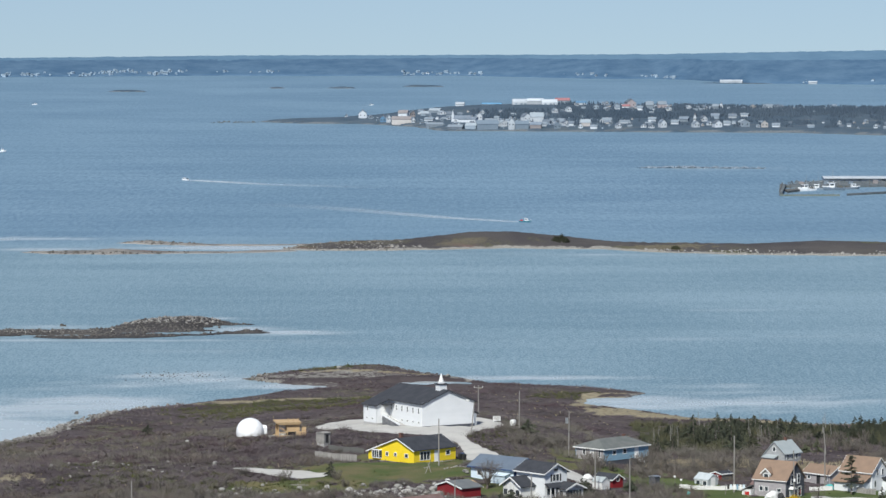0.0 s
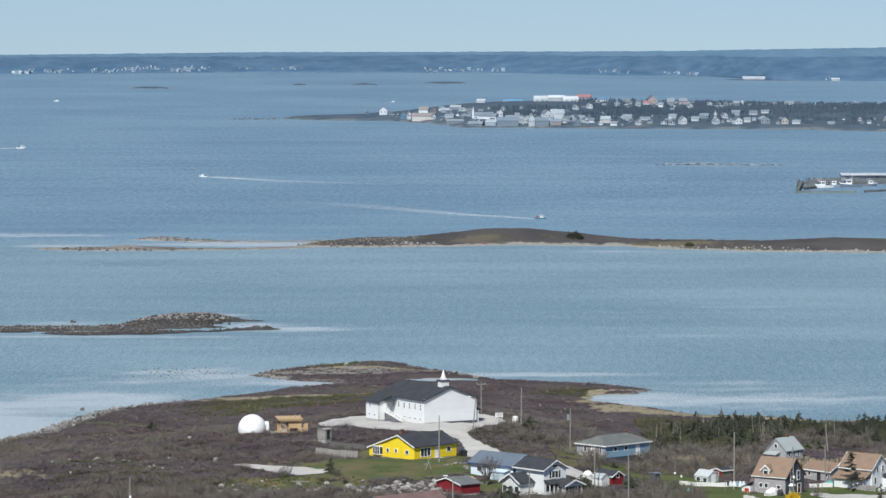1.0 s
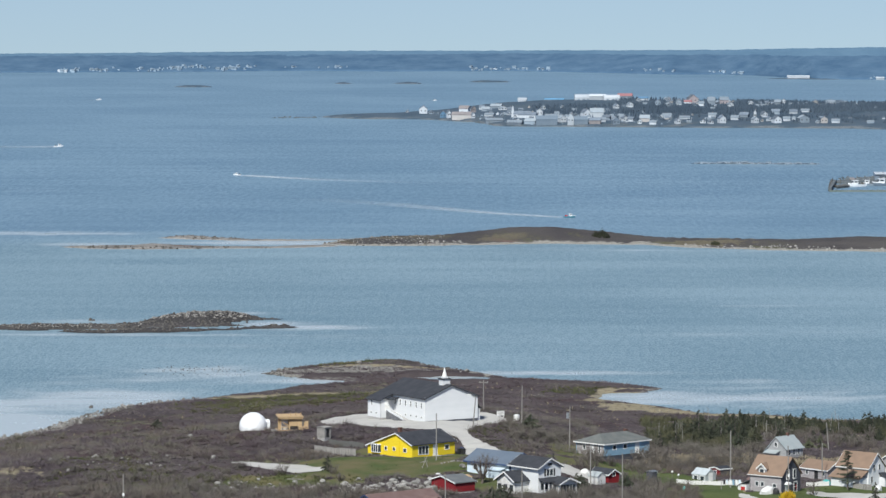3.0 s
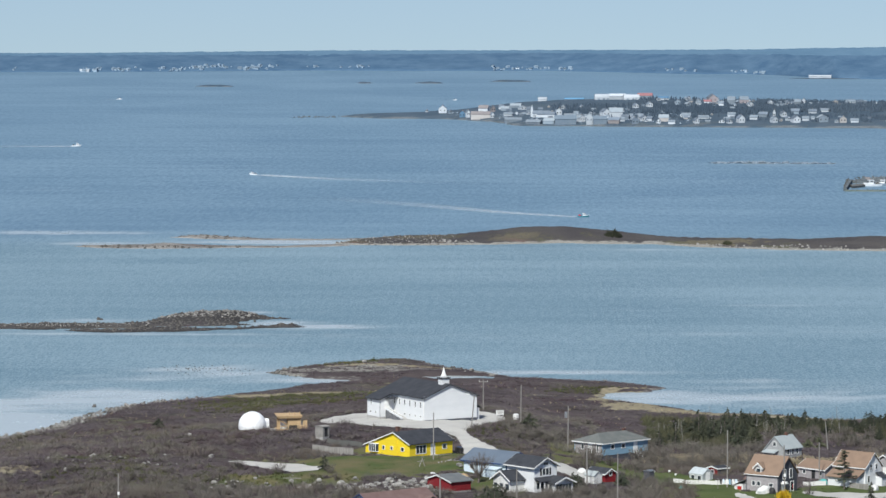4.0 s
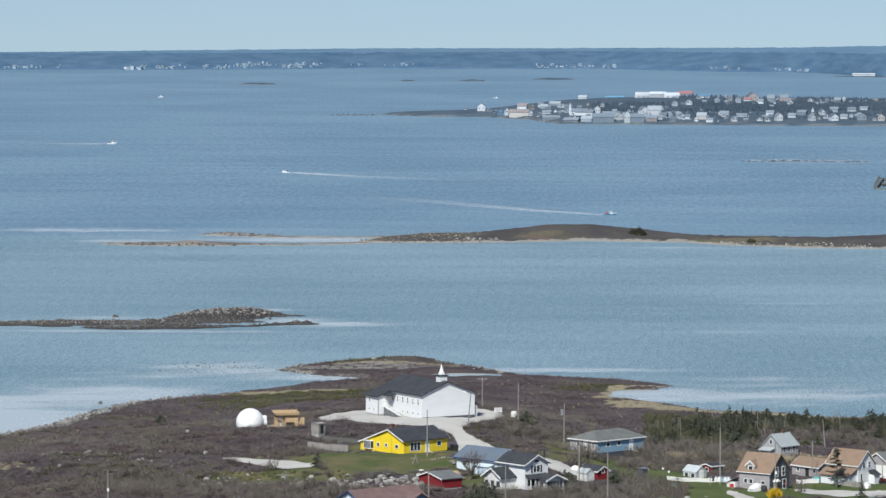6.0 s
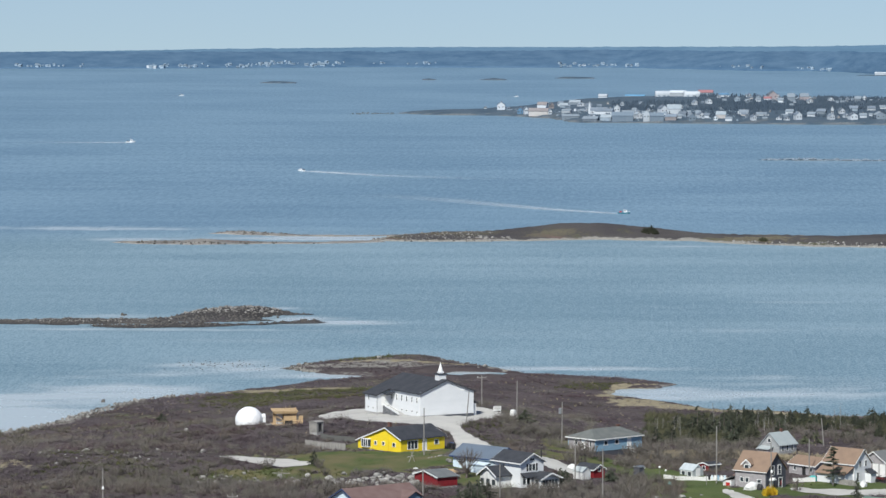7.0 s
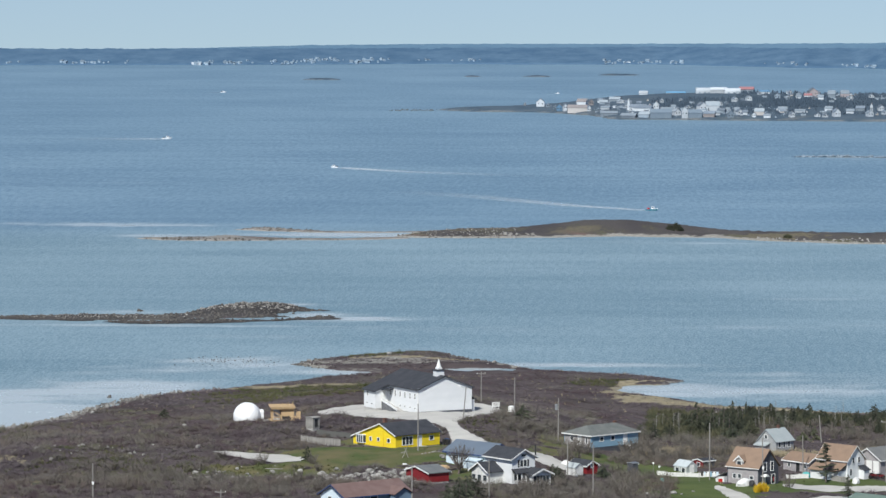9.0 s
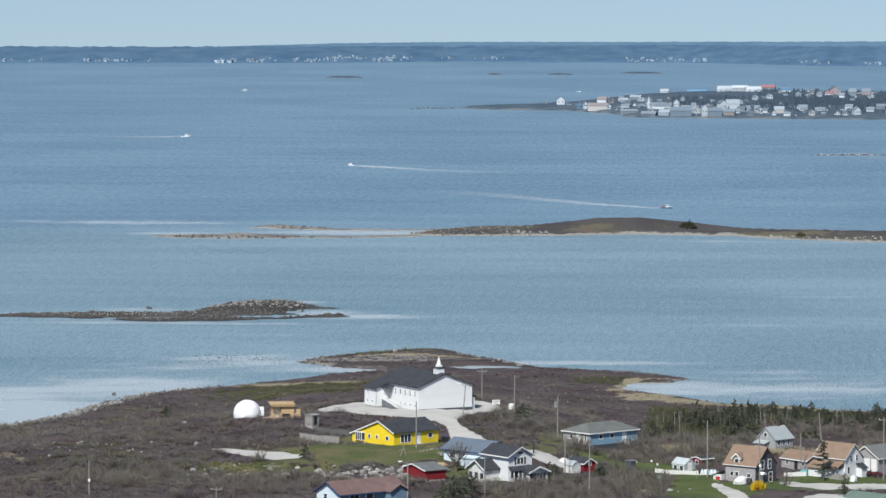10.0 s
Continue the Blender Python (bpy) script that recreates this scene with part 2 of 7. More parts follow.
def water_material():
    m = bpy.data.materials.new("sea_water")
    m.use_nodes = True
    n, k = m.node_tree.nodes, m.node_tree.links
    b = n["Principled BSDF"]
    co = n.new("ShaderNodeTexCoord")

    def field(scale, detail, stretch):
        mp = n.new("ShaderNodeMapping")
        mp.inputs["Scale"].default_value = stretch
        k.new(co.outputs["Object"], mp.inputs[0])
        t = n.new("ShaderNodeTexNoise")
        t.inputs["Scale"].default_value, t.inputs["Detail"].default_value = scale, detail
        k.new(mp.outputs[0], t.inputs["Vector"])
        return t.outputs[0]

    def span(x, a, c, lo, hi):
        r = n.new("ShaderNodeMapRange")
        r.interpolation_type = "SMOOTHSTEP"
        for key, v in (("From Min", a), ("From Max", c), ("To Min", lo), ("To Max", hi)):
            r.inputs[key].default_value = v
        k.new(x, r.inputs[0])
        return r.outputs[0]

    def maths(op, a, c):
        r = n.new("ShaderNodeMath")
        r.operation = op
        for i, v in enumerate((a, c)):
            if isinstance(v, float):
                r.inputs[i].default_value = v
            else:
                k.new(v, r.inputs[i])
        return r.outputs[0]

    def attribute(key):
        a = n.new("ShaderNodeAttribute")
        a.attribute_name = key
        return a.outputs["Fac"]

    def blend(fac, a, c):
        x = n.new("ShaderNodeMix")
        x.data_type, x.clamp_factor = "RGBA", True
        for key, v in (("A", a), ("B", c)):
            if isinstance(v, tuple):
                x.inputs[key].default_value = (*v, 1)
            else:
                k.new(v, x.inputs[key])
        k.new(fac, x.inputs["Factor"])
        return x.outputs["Result"]

    # Waves are stretched in depth and coarsened with distance to fit the camera's view.
    ripple = field(1.0, 3, (1.75, 0.36, 1))
    chop = field(1.0, 3, (0.62, 0.075, 1))
    roll = field(1.0, 3, (0.34, 0.034, 1))
    gust = field(1.0, 4, (0.006, 0.0045, 1))
    band = field(1.0, 4, (0.004, 0.030, 1))
    streak = field(1.0, 6, (0.022, 0.055, 1))
    open_sea = attribute("open_sea")
    near_sea = maths("SUBTRACT", 1.0, open_sea)
    slick_sheen = maths("ADD", span(streak, 0.30, 0.70, 0.45, 1.15), maths("ADD", span(gust, 0.35, 0.65, -0.10, 0.10), span(ripple, 0.35, 0.65, -0.10, 0.10)))
    calm = span(maths("MULTIPLY", attribute("calm"), slick_sheen), 0.0, 1.15, 0.0, 1.0)
    fine = maths("MULTIPLY", span(ripple, 0.30, 0.70, -0.40, 0.40), maths("ADD", maths("MULTIPLY", near_sea, 0.55), 0.45))
    mid = maths("MULTIPLY", span(chop, 0.30, 0.70, -0.5, 0.5), maths("ADD", maths("MULTIPLY", open_sea, 0.40), 0.30))
    wide = maths("MULTIPLY", span(roll, 0.30, 0.70, -0.4, 0.4), maths("ADD", maths("MULTIPLY", open_sea, 0.35), 0.05))
    # Darkens the wave troughs by colour.
    trough_shade = maths("ADD", span(ripple, 0.26, 0.38, -0.22, 0.0), maths("MULTIPLY", span(chop, 0.26, 0.34, -0.45, 0.0), open_sea))
    drift = maths("ADD", span(gust, 0.35, 0.68, 0.36, 0.66), span(band, 0.35, 0.65, -0.12, 0.12))
    wind = maths("ADD", maths("ADD", maths("ADD", fine, mid), maths("ADD", wide, trough_shade)), drift)
    # Lit and shaded wave faces are put into these two-tone water colours.
    deep = blend(wind, (0.096, 0.172, 0.243), (0.204, 0.306, 0.382))
    shoal = blend(wind, (0.108, 0.186, 0.230), (0.264, 0.358, 0.404))
    # Calm water is painted paler here, in place of the sky it mirrors.
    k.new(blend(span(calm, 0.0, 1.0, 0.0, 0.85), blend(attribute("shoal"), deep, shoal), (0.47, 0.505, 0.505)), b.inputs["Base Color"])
    k.new(span(calm, 0.0, 1.0, 0.42, 0.26), b.inputs["Roughness"])
    b.inputs["IOR"].default_value = 1.33
    bp = n.new("ShaderNodeBump")
    bp.inputs["Distance"].default_value = 0.35
    k.new(span(calm, 0.0, 1.0, 0.55, 0.10), bp.inputs["Strength"])
    k.new(maths("ADD", ripple, chop), bp.inputs["Height"])
    k.new(bp.outputs[0], b.inputs["Normal"])
    return m


def land_material(name, base, second, lawn, straw, shore):
    """Ground whose cover follows the point attributes 'lawn', 'straw' and 'shore'."""
    m = bpy.data.materials.new(name)
    m.use_nodes = True
    n, k = m.node_tree.nodes, m.node_tree.links
    b = n["Principled BSDF"]
    b.inputs["Roughness"].default_value = 0.97
    b.inputs["Specular IOR Level"].default_value = 0.15
    co = n.new("ShaderNodeTexCoord")

    def noise_of(scale, detail=4):
        t = n.new("ShaderNodeTexNoise")
        t.inputs["Scale"].default_value, t.inputs["Detail"].default_value = scale, detail
        k.new(co.outputs["Object"], t.inputs["Vector"])
        return t.outputs[0]

    def blend(fac, a, c):
        x = n.new("ShaderNodeMix")
        x.data_type = "RGBA"
        for key, v in (("A", a), ("B", c)):
            if isinstance(v, tuple):
                x.inputs[key].default_value = (*v, 1)
            else:
                k.new(v, x.inputs[key])
        k.new(fac, x.inputs["Factor"])
        return x.outputs["Result"]

    def step(x, a, c):
        r = n.new("ShaderNodeMapRange")
        r.inputs["From Min"].default_value, r.inputs["From Max"].default_value = a, c
        k.new(x, r.inputs[0])
        return r.outputs[0]

    def cover(key, spread):
        a = n.new("ShaderNodeAttribute")
        a.attribute_name = key
        add = n.new("ShaderNodeMath")
        add.operation = "MULTIPLY_ADD"
        add.inputs[1].default_value = spread
        k.new(fine, add.inputs[0])
        k.new(a.outputs["Fac"], add.inputs[2])
        return step(add.outputs[0], 0.5 + spread * 0.5 - 0.12, 0.5 + spread * 0.5 + 0.12)

    broad, fine = noise_of(0.05), noise_of(0.8)
    grain = noise_of(3.0)
    col = blend(step(broad, 0.35, 0.65), base, second)
    mott = n.new("ShaderNodeMath")
    mott.operation = "MULTIPLY"
    k.new(step(noise_of(0.03, 5), 0.56, 0.68), mott.inputs[0])
    k.new(step(noise_of(0.5, 5), 0.40, 0.62), mott.inputs[1])
    col = blend(mott.outputs[0], col, blend(step(fine, 0.4, 0.6), tuple(c * 0.7 for c in straw), lawn))
    col = blend(cover("straw", 0.8), col, blend(step(fine, 0.3, 0.7), straw, tuple(c * 0.62 for c in straw)))
    split = n.new("ShaderNodeSeparateXYZ")
    k.new(co.outputs["Object"], split.inputs[0])
    worn = blend(step(split.outputs[0], 24.0, 42.0), (lawn[0] * 2.0, lawn[1] * 1.28, lawn[2] * 1.9), (lawn[0] * 1.35, lawn[1] * 1.2, lawn[2] * 1.3))
    col = blend(cover("lawn", 0.7), col, blend(step(noise_of(0.14, 7), 0.36, 0.62), lawn, worn))
    col = blend(cover("shore", 0.9), col, blend(step(grain, 0.35, 0.65), shore, tuple(c * 0.45 for c in shore)))
    k.new(col, b.inputs["Base Color"])
    bp = n.new("ShaderNodeBump")
    bp.inputs["Strength"].default_value, bp.inputs["Distance"].default_value = 0.6, 0.25
    k.new(grain, bp.inputs["Height"])
    k.new(bp.outputs[0], b.inputs["Normal"])
    return m


M["water"] = water_material()
M["land"] = land_material("heath_ground", (0.052, 0.042, 0.044), (0.086, 0.071, 0.070), (0.064, 0.088, 0.031), (0.29, 0.25, 0.17), (0.30, 0.285, 0.255))
M["isle"] = land_material("island_ground", (0.058, 0.053, 0.055), (0.084, 0.077, 0.073), (0.075, 0.080, 0.048), (0.16, 0.14, 0.10), (0.36, 0.345, 0.31))
M["weed_isle"] = land_material("weed_covered_ground", (0.046, 0.043, 0.043), (0.072, 0.067, 0.066), (0.054, 0.051, 0.047), (0.11, 0.103, 0.096), (0.056, 0.052, 0.050))
M["sand"] = land_material("stony_sand_bar", (0.28, 0.265, 0.245), (0.15, 0.142, 0.135), (0.105, 0.108, 0.075), (0.38, 0.355, 0.32), (0.42, 0.395, 0.365))
# The headland's bluish ground colour has haze painted in.
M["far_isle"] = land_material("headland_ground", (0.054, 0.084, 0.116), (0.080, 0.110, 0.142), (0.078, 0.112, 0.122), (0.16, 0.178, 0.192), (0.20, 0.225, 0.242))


# ---------------------------------------------------------------- mesh helpers
class Shape:
    """Collects vertices and faces for one mesh."""

    def __init__(self):
        self.v, self.f = [], []

    def face(self, *pts):
        i = len(self.v)
        self.v += [tuple(q) for q in pts]
        self.f.append(tuple(range(i, i + len(pts))))
        return self

    def box(self, lo, hi, m=None):
        x0, y0, z0 = lo
        x1, y1, z1 = hi
        pts = [Vector(q) for q in ((x0, y0, z0), (x1, y0, z0), (x1, y1, z0), (x0, y1, z0), (x0, y0, z1), (x1, y0, z1), (x1, y1, z1), (x0, y1, z1))]
        if m:
            pts = [m @ q for q in pts]
        i = len(self.v)
        self.v += [tuple(q) for q in pts]
        self.f += [tuple(i + j for j in q) for q in ((3, 2, 1, 0), (4, 5, 6, 7), (0, 1, 5, 4), (1, 2, 6, 5), (2, 3, 7, 6), (3, 0, 4, 7))]
        return self

    def slab(self, pts, d):
        """A plate: the polygon pts, given thickness by the offset d."""
        a = [Vector(q) for q in pts]
        c = [q + Vector(d) for q in a]
        self.face(*a)
        self.face(*reversed(c))
        for i in range(len(a)):
            j = (i + 1) % len(a)
            self.face(a[j], a[i], c[i], c[j])
        return self

    def rod(self, p, q, r0, r1, n=6):
        p, q = Vector(p), Vector(q)
        d = (q - p).normalized()
        u = d.orthogonal().normalized()
        w = d.cross(u)
        i = len(self.v)
        for c, r in ((p, r0), (q, r1)):
            for j in range(n):
                a = 2 * math.pi * j / n
                self.v.append(tuple(c + u * (r * math.cos(a)) + w * (r * math.sin(a))))
        for j in range(n):
            self.f.append((i + j, i + (j + 1) % n, i + n + (j + 1) % n, i + n + j))
        self.f.append(tuple(i + j for j in reversed(range(n))))
        self.f.append(tuple(i + n + j for j in range(n)))
        return self

    def mesh(self, name, mat, smooth=False):
        me = bpy.data.meshes.new(name)
        me.from_pydata(self.v, [], self.f)
        me.materials.append(mat)
        if smooth:
            me.polygons.foreach_set("use_smooth", [True] * len(me.polygons))
        me.update()
        return me


def part(name, shape, mat, parent, label="", m=None, smooth=False):
    ob = new(name, shape.mesh(name, mat, smooth) if isinstance(shape, Shape) else shape)
    ob.parent = parent
    if m:
        ob.matrix_basis = m
    return tagged(ob, label)


def thing(name, m, label, category, group="", kind=""):
    ob = new(name)
    ob.empty_display_size = 0.3
    ob.matrix_basis = m
    return tagged(ob, label, category, group, kind)


def single(name, shape, mat, m, label, category, group="", kind="", smooth=False):
    ob = new(name, shape.mesh(name, mat, smooth))
    ob.matrix_basis = m
    return tagged(ob, label, category, group, kind)


# ---------------------------------------------------------------- land and sea
def smooth(a, b, x):
    t = np.clip((x - a) / (b - a), 0, 1)
    return t * t * (3 - 2 * t)


def wavy(x, y, size, seed=0.0):
    """Cheap smooth noise between -1 and 1 on arrays."""
    s = np.zeros_like(x)
    r = np.random.RandomState(int(abs(seed) * 10) + 7)
    for i in range(7):
        a, ph, f = r.uniform(0, 6.28), r.uniform(0, 6.28), r.uniform(0.6, 1.9) * 2 * math.pi / size
        s = s + np.sin((x * math.cos(a) + y * math.sin(a)) * f + ph)
    return s / 4.0


def inside_distance(x, y, poly):
    """Signed distance to a closed outline, positive inside."""
    best = np.full(x.shape, 1e9)
    inside = np.zeros(x.shape, bool)
    for (ax, ay), (bx, by) in zip(poly, poly[1:] + poly[:1]):
        dx, dy = bx - ax, by - ay
        t = np.clip(((x - ax) * dx + (y - ay) * dy) / (dx * dx + dy * dy), 0, 1)
        best = np.minimum(best, np.hypot(x - ax - t * dx, y - ay - t * dy))
        if dy:
            cross = (ay > y) != (by > y)
            inside ^= cross & (x < ax + (y - ay) / dy * dx)
    return np.where(inside, best, -best)


COAST = [(-96, 858), (-87, 877), (-84, 891), (-81, 909), (-75, 930), (-63, 943), (-52, 955), (-44, 967), (-40, 976), (-27, 987), (-27, 994), (-38, 995),
         (-48, 1010), (-43, 1025), (-27, 1040), (-12, 1036), (-1, 1020), (6, 1007), (16, 998), (28, 990), (44, 981), (49, 974), (43, 964), (35, 959),
         (33, 950), (40, 937), (58, 915), (82, 903), (130, 900), (420, 880), (420, -160), (-420, -160), (-420, 800), (-130, 830)]
LAWNS = [(-11, 741, 17, 10), (-9, 750, 13, 5), (3, 757, 7, 6), (-13, 764, 4, 5), (33, 762, 13, 8), (46, 735, 9, 17), (63, 725, 22, 6), (52, 717, 9, 10), (14, 724, 9, 8), (75, 735, 16, 6), (24, 778, 4, 8), (-84, 893, 3, 4), (35, 790, 5, 4), (-27, 728, 12, 5), (40, 752, 7, 6)]
STRAWS = [(-84, 737, 10, 7), (37, 955, 6, 12), (33, 940, 4, 8), (38, 926, 6, 6), (41, 918, 8, 5), (49, 912, 9, 5), (60, 906, 12, 5), (78, 899, 14, 5), (100, 896, 18, 5), (-24, 1021, 11, 2.2), (-8, 1018, 7, 2.2), (-34, 944, 22, 5), (-14, 934, 8, 4), (62, 779, 24, 3)]


def height(x, y):
    """The height of the near land over the sea."""
    x, y = np.asarray(x, float), np.asarray(y, float)
    d = inside_distance(x, y, COAST) + 2.2 * wavy(x, y, 26, 1) + 0.9 * wavy(x, y, 8, 2)
    right = smooth(8, 44, x)
    back = smooth(925, 972, y)
    top = 8.3 - 3.5 * right - 1.6 * smooth(748, 722, y) * (1 - right) - 1.5 * smooth(680, 560, y)
    land = 1.0 * (1 - np.exp(-np.maximum(d, 0) / 5)) + (top - 1.0) * smooth(4, 116, d) * (1 - 0.85 * back)
    land = land + 1.9 * smooth(46, 22, np.hypot((x + 14) * 0.85, y - 808)) + 0.35 * wavy(x, y, 30, 3) * smooth(5, 30, d)
    land = land + 0.8 * smooth(1.1, 0.2, np.hypot((x + 17) / 9, (y - 1031) / 7)) + 0.35 * smooth(1.1, 0.2, np.hypot((x + 20) / 20, (y - 1026) / 8))
    land = land + 0.14 * wavy(x, y, 7, 4) * smooth(2, 10, d)
    pond = np.hypot((x + 2) / 12, (y - 996) / 8.0) + 0.25 * wavy(x, y, 9, 6)
    land = land - 2.2 * smooth(1.15, 0.8, pond)
    return np.where(d > 0, land, np.maximum(d * 0.25, -4.0))


def z_at(x, y):
    return float(height(np.array([x]), np.array([y]))[0])


def patches(x, y, spots, ragged):
    out = np.zeros_like(x)
    for cx, cy, rx, ry in spots:
        r = np.hypot((x - cx) / rx, (y - cy) / ry) + ragged * wavy(x, y, 9, cx) + 0.6 * ragged * wavy(x, y, 3.5, cy)
        out = np.maximum(out, smooth(1.25, 0.75, r))
    return out


def axis(stops):
    """Grid lines from (start, step) stops, the last one closing."""
    out = []
    for (a, s), (b, _) in zip(stops, stops[1:]):
        out += list(np.arange(a, b, s))
    return np.array(out + [stops[-1][0]])


def sheet(name, xs, ys, zs, mat, fields):
    """One grid mesh with point attributes."""
    nx, ny = len(xs), len(ys)
    gx, gy = np.meshgrid(xs, ys)
    co = np.stack([gx, gy, zs], -1).reshape(-1, 3)
    i = np.arange((nx - 1) * (ny - 1))
    a = i // (nx - 1) * nx + i % (nx - 1)
    quads = np.stack([a, a + 1, a + nx + 1, a + nx], -1)
    me = bpy.data.meshes.new(name)
    me.from_pydata(co.tolist(), [], quads.tolist())
    for key, val in fields.items():
        at = me.attributes.new(key, "FLOAT", "POINT")
        at.data.foreach_set("value", np.ascontiguousarray(val.reshape(-1), dtype=np.float32))
    me.polygons.foreach_set("use_smooth", [True] * len(me.polygons))
    me.materials.append(mat)
    me.update()
    return new(name, me)


def build_land():
    xs = axis([(-420, 20), (-140, 1.0), (-100, 0.8), (100, 1.0), (150, 20), (420, 1)])
    ys = axis([(-160, 20), (620, 4), (690, 0.9), (1060, 1)])
    x, y = np.meshgrid(xs, ys)
    z = height(x, y)
    d = inside_distance(x, y, COAST)
    shore = smooth(5.5, 0.5, d + 1.6 * wavy(x, y, 12, 5)) * smooth(-3, 0, d)
    shore *= np.where((x < -68) | (y > 1000), 1.0, 0.45)
    shore = np.maximum(shore, 0.62 * smooth(1.2, 0.7, np.hypot((x + 28) / 20, (y - 1012) / 9) + 0.3 * wavy(x, y, 10, 2)))
    tagged(sheet("ground", xs, ys, z, M["land"], {"lawn": patches(x, y, LAWNS, 0.22), "straw": patches(x, y, STRAWS, 0.5), "shore": shore}),
           "brown heath headland with lawns and straw grass", "ground", kind="structure")


CALM_SHEEN = [(-100, 890, 24, 70, 1.25), (-84, 945, 24, 44, 1.1), (-66, 1005, 28, 28, 0.95), (-20, 1125, 60, 26, 0.35), (-38, 992, 24, 9, 1.25), (-44, 1150, 18, 9, 1.4), (-56, 1165, 12, 10, 1.3), (-72, 1201, 24, 7, 0.9), (-96, 1125, 56, 5, 0.8), (-106, 1170, 20, 8, 0.8), (-140, 1150, 24, 12, 0.7), (48, 952, 24, 26, 1.25),
        (66, 954, 36, 26, 1.0), (22, 1014, 42, 7, 0.95), (64, 992, 34, 9, 0.6), (95, 985, 60, 18, 0.4), (-60, 1090, 40, 10, 0.4)]
SLICK_SHEEN = [(46, 1211, 16, 7, 0.6), (90, 1232, 26, 8, 0.55), (62, 1129, 34, 8, 0.45), (120, 1140, 40, 9, 0.45), (-80, 1540, 44, 14, 1.0), (-185, 1600, 70, 14, 0.9), (-150, 1530, 24, 10, 0.8), (-2, 1004, 14, 9, 1.1), (90, 1497, 70, 6, 0.8), (0, 1512, 60, 5, 0.7), (-216, 1944, 60, 16, 0.35),
          (80, 2072, 60, 22, 0.35), (150, 2244, 60, 12, 0.7), (-90, 1860, 70, 14, 0.25), (-30, 2330, 90, 26, 0.3)]


def still(x, y):
    """How calm the sea is: slicks that fade outwards, pale with painted sky sheen."""
    out = np.zeros_like(x)
    for cx, cy, rx, ry, much in CALM_SHEEN + SLICK_SHEEN:
        r = np.hypot((x - cx) / rx, (y - cy) / ry) + 0.2 * wavy(x, y, 18, cx)
        out = np.maximum(out, 1.2 * much * np.exp(-1.2 * np.maximum(r, 0) ** 1.6))
    return out


def build_sea():
    xs = axis([(-6000, 500), (-700, 40), (-260, 4), (260, 40), (700, 500), (6000, 1)])
    ys = axis([(-6000, 500), (600, 20), (780, 3), (1300, 8), (1700, 50), (3000, 200), (5000, 500), (6000, 1)])
    x, y = np.meshgrid(xs, ys)
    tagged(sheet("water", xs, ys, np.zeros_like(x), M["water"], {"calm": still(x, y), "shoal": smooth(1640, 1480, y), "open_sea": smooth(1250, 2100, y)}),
           "rippled grey-blue sea with calm patches, sky sheen painted in", "sea", kind="structure")


def isle(name, outline, rise, hills, label, grid=3.0, rock=0.6, grow=8.0, mat="isle", pools=(), crop=1.0, beach=0.6, meadows=()):
    """An island from its outline: a stony rim, low banks and rounded hills (x, y, radius_x, radius_y, height)."""
    ox, oy = [q[0] for q in outline], [q[1] for q in outline]
    xs = np.arange(min(ox) - 6, max(ox) + 6 + grid, grid)
    ys = np.arange(min(oy) - 6, max(oy) + 6 + grid, grid)
    x, y = np.meshgrid(xs, ys)
    d = inside_distance(x, y, outline) + grow * 0.22 * wavy(x, y, grow * 4, ox[0])
    z = rise * (1 - np.exp(-np.maximum(d, 0) / grow))
    for hx, hy, rx, ry, h in hills:
        z = z + h * smooth(1, 0, np.hypot((x - hx) / rx, (y - hy) / ry)) * smooth(0, grow, d)
    z = z + rock * np.abs(wavy(x, y, 6, oy[0])) * smooth(0, 3, d)
    for px, py, rx, ry in pools:
        z = z - 2.5 * smooth(1.2, 0.75, np.hypot((x - px) / rx, (y - py) / ry) + 0.3 * wavy(x, y, 5, px))
    z = np.where(d > 0, z, np.maximum(d * 0.4, -3))
    shore = smooth(grow * beach, 0, d + 0.25 * grow * wavy(x, y, 15, 3))
    lawn = smooth(0.2, 0.9, wavy(x, y, 50, 8)) * 0.6
    straw = smooth(0.2, 0.9, wavy(x, y, 35, 9)) * 0.55 * crop
    if meadows:
        straw = np.maximum(straw, 0.8 * patches(x, y, meadows, 0.4))
    return tagged(sheet(name, xs, ys, z, M[mat], {"lawn": lawn, "straw": straw, "shore": shore}), label, "island", kind="structure")


build_sea()
build_land()
isle("island_long", [(-62, 1530), (-52, 1562), (-42, 1580), (-20, 1586), (25, 1590), (68, 1574), (110, 1562), (190, 1568), (330, 1562), (330, 1480), (240, 1484),
                     (160, 1490), (106, 1500), (76, 1514), (58, 1532), (24, 1537), (-17, 1524), (-48, 1521)], 0.6,
     [(20, 1563, 50, 28, 4.1), (52, 1552, 30, 22, 1.0), (95, 1532, 30, 24, 1.0), (142, 1530, 46, 36, 2.2), (205, 1525, 60, 36, 2.4), (280, 1525, 60, 38, 2.2)],
     "long low island of brown heath with stony shore", 2.0, 0.45, beach=1.15, meadows=((78, 1528, 20, 13), (22, 1572, 20, 6)))
isle("sand_bar", [(-157, 1514), (-146, 1522), (-128, 1526), (-112, 1527), (-100, 1520), (-80, 1519), (-58, 1530), (-52, 1520), (-66, 1511), (-80, 1507), (-100, 1505), (-123, 1500), (-146, 1503)], 0.35, [(-122, 1520, 10, 6, 0.7), (-148, 1512, 8, 5, 0.3)],
     "thin bar of pale sand and stones at the island's end", 1.5, 0.15, 4, "sand")
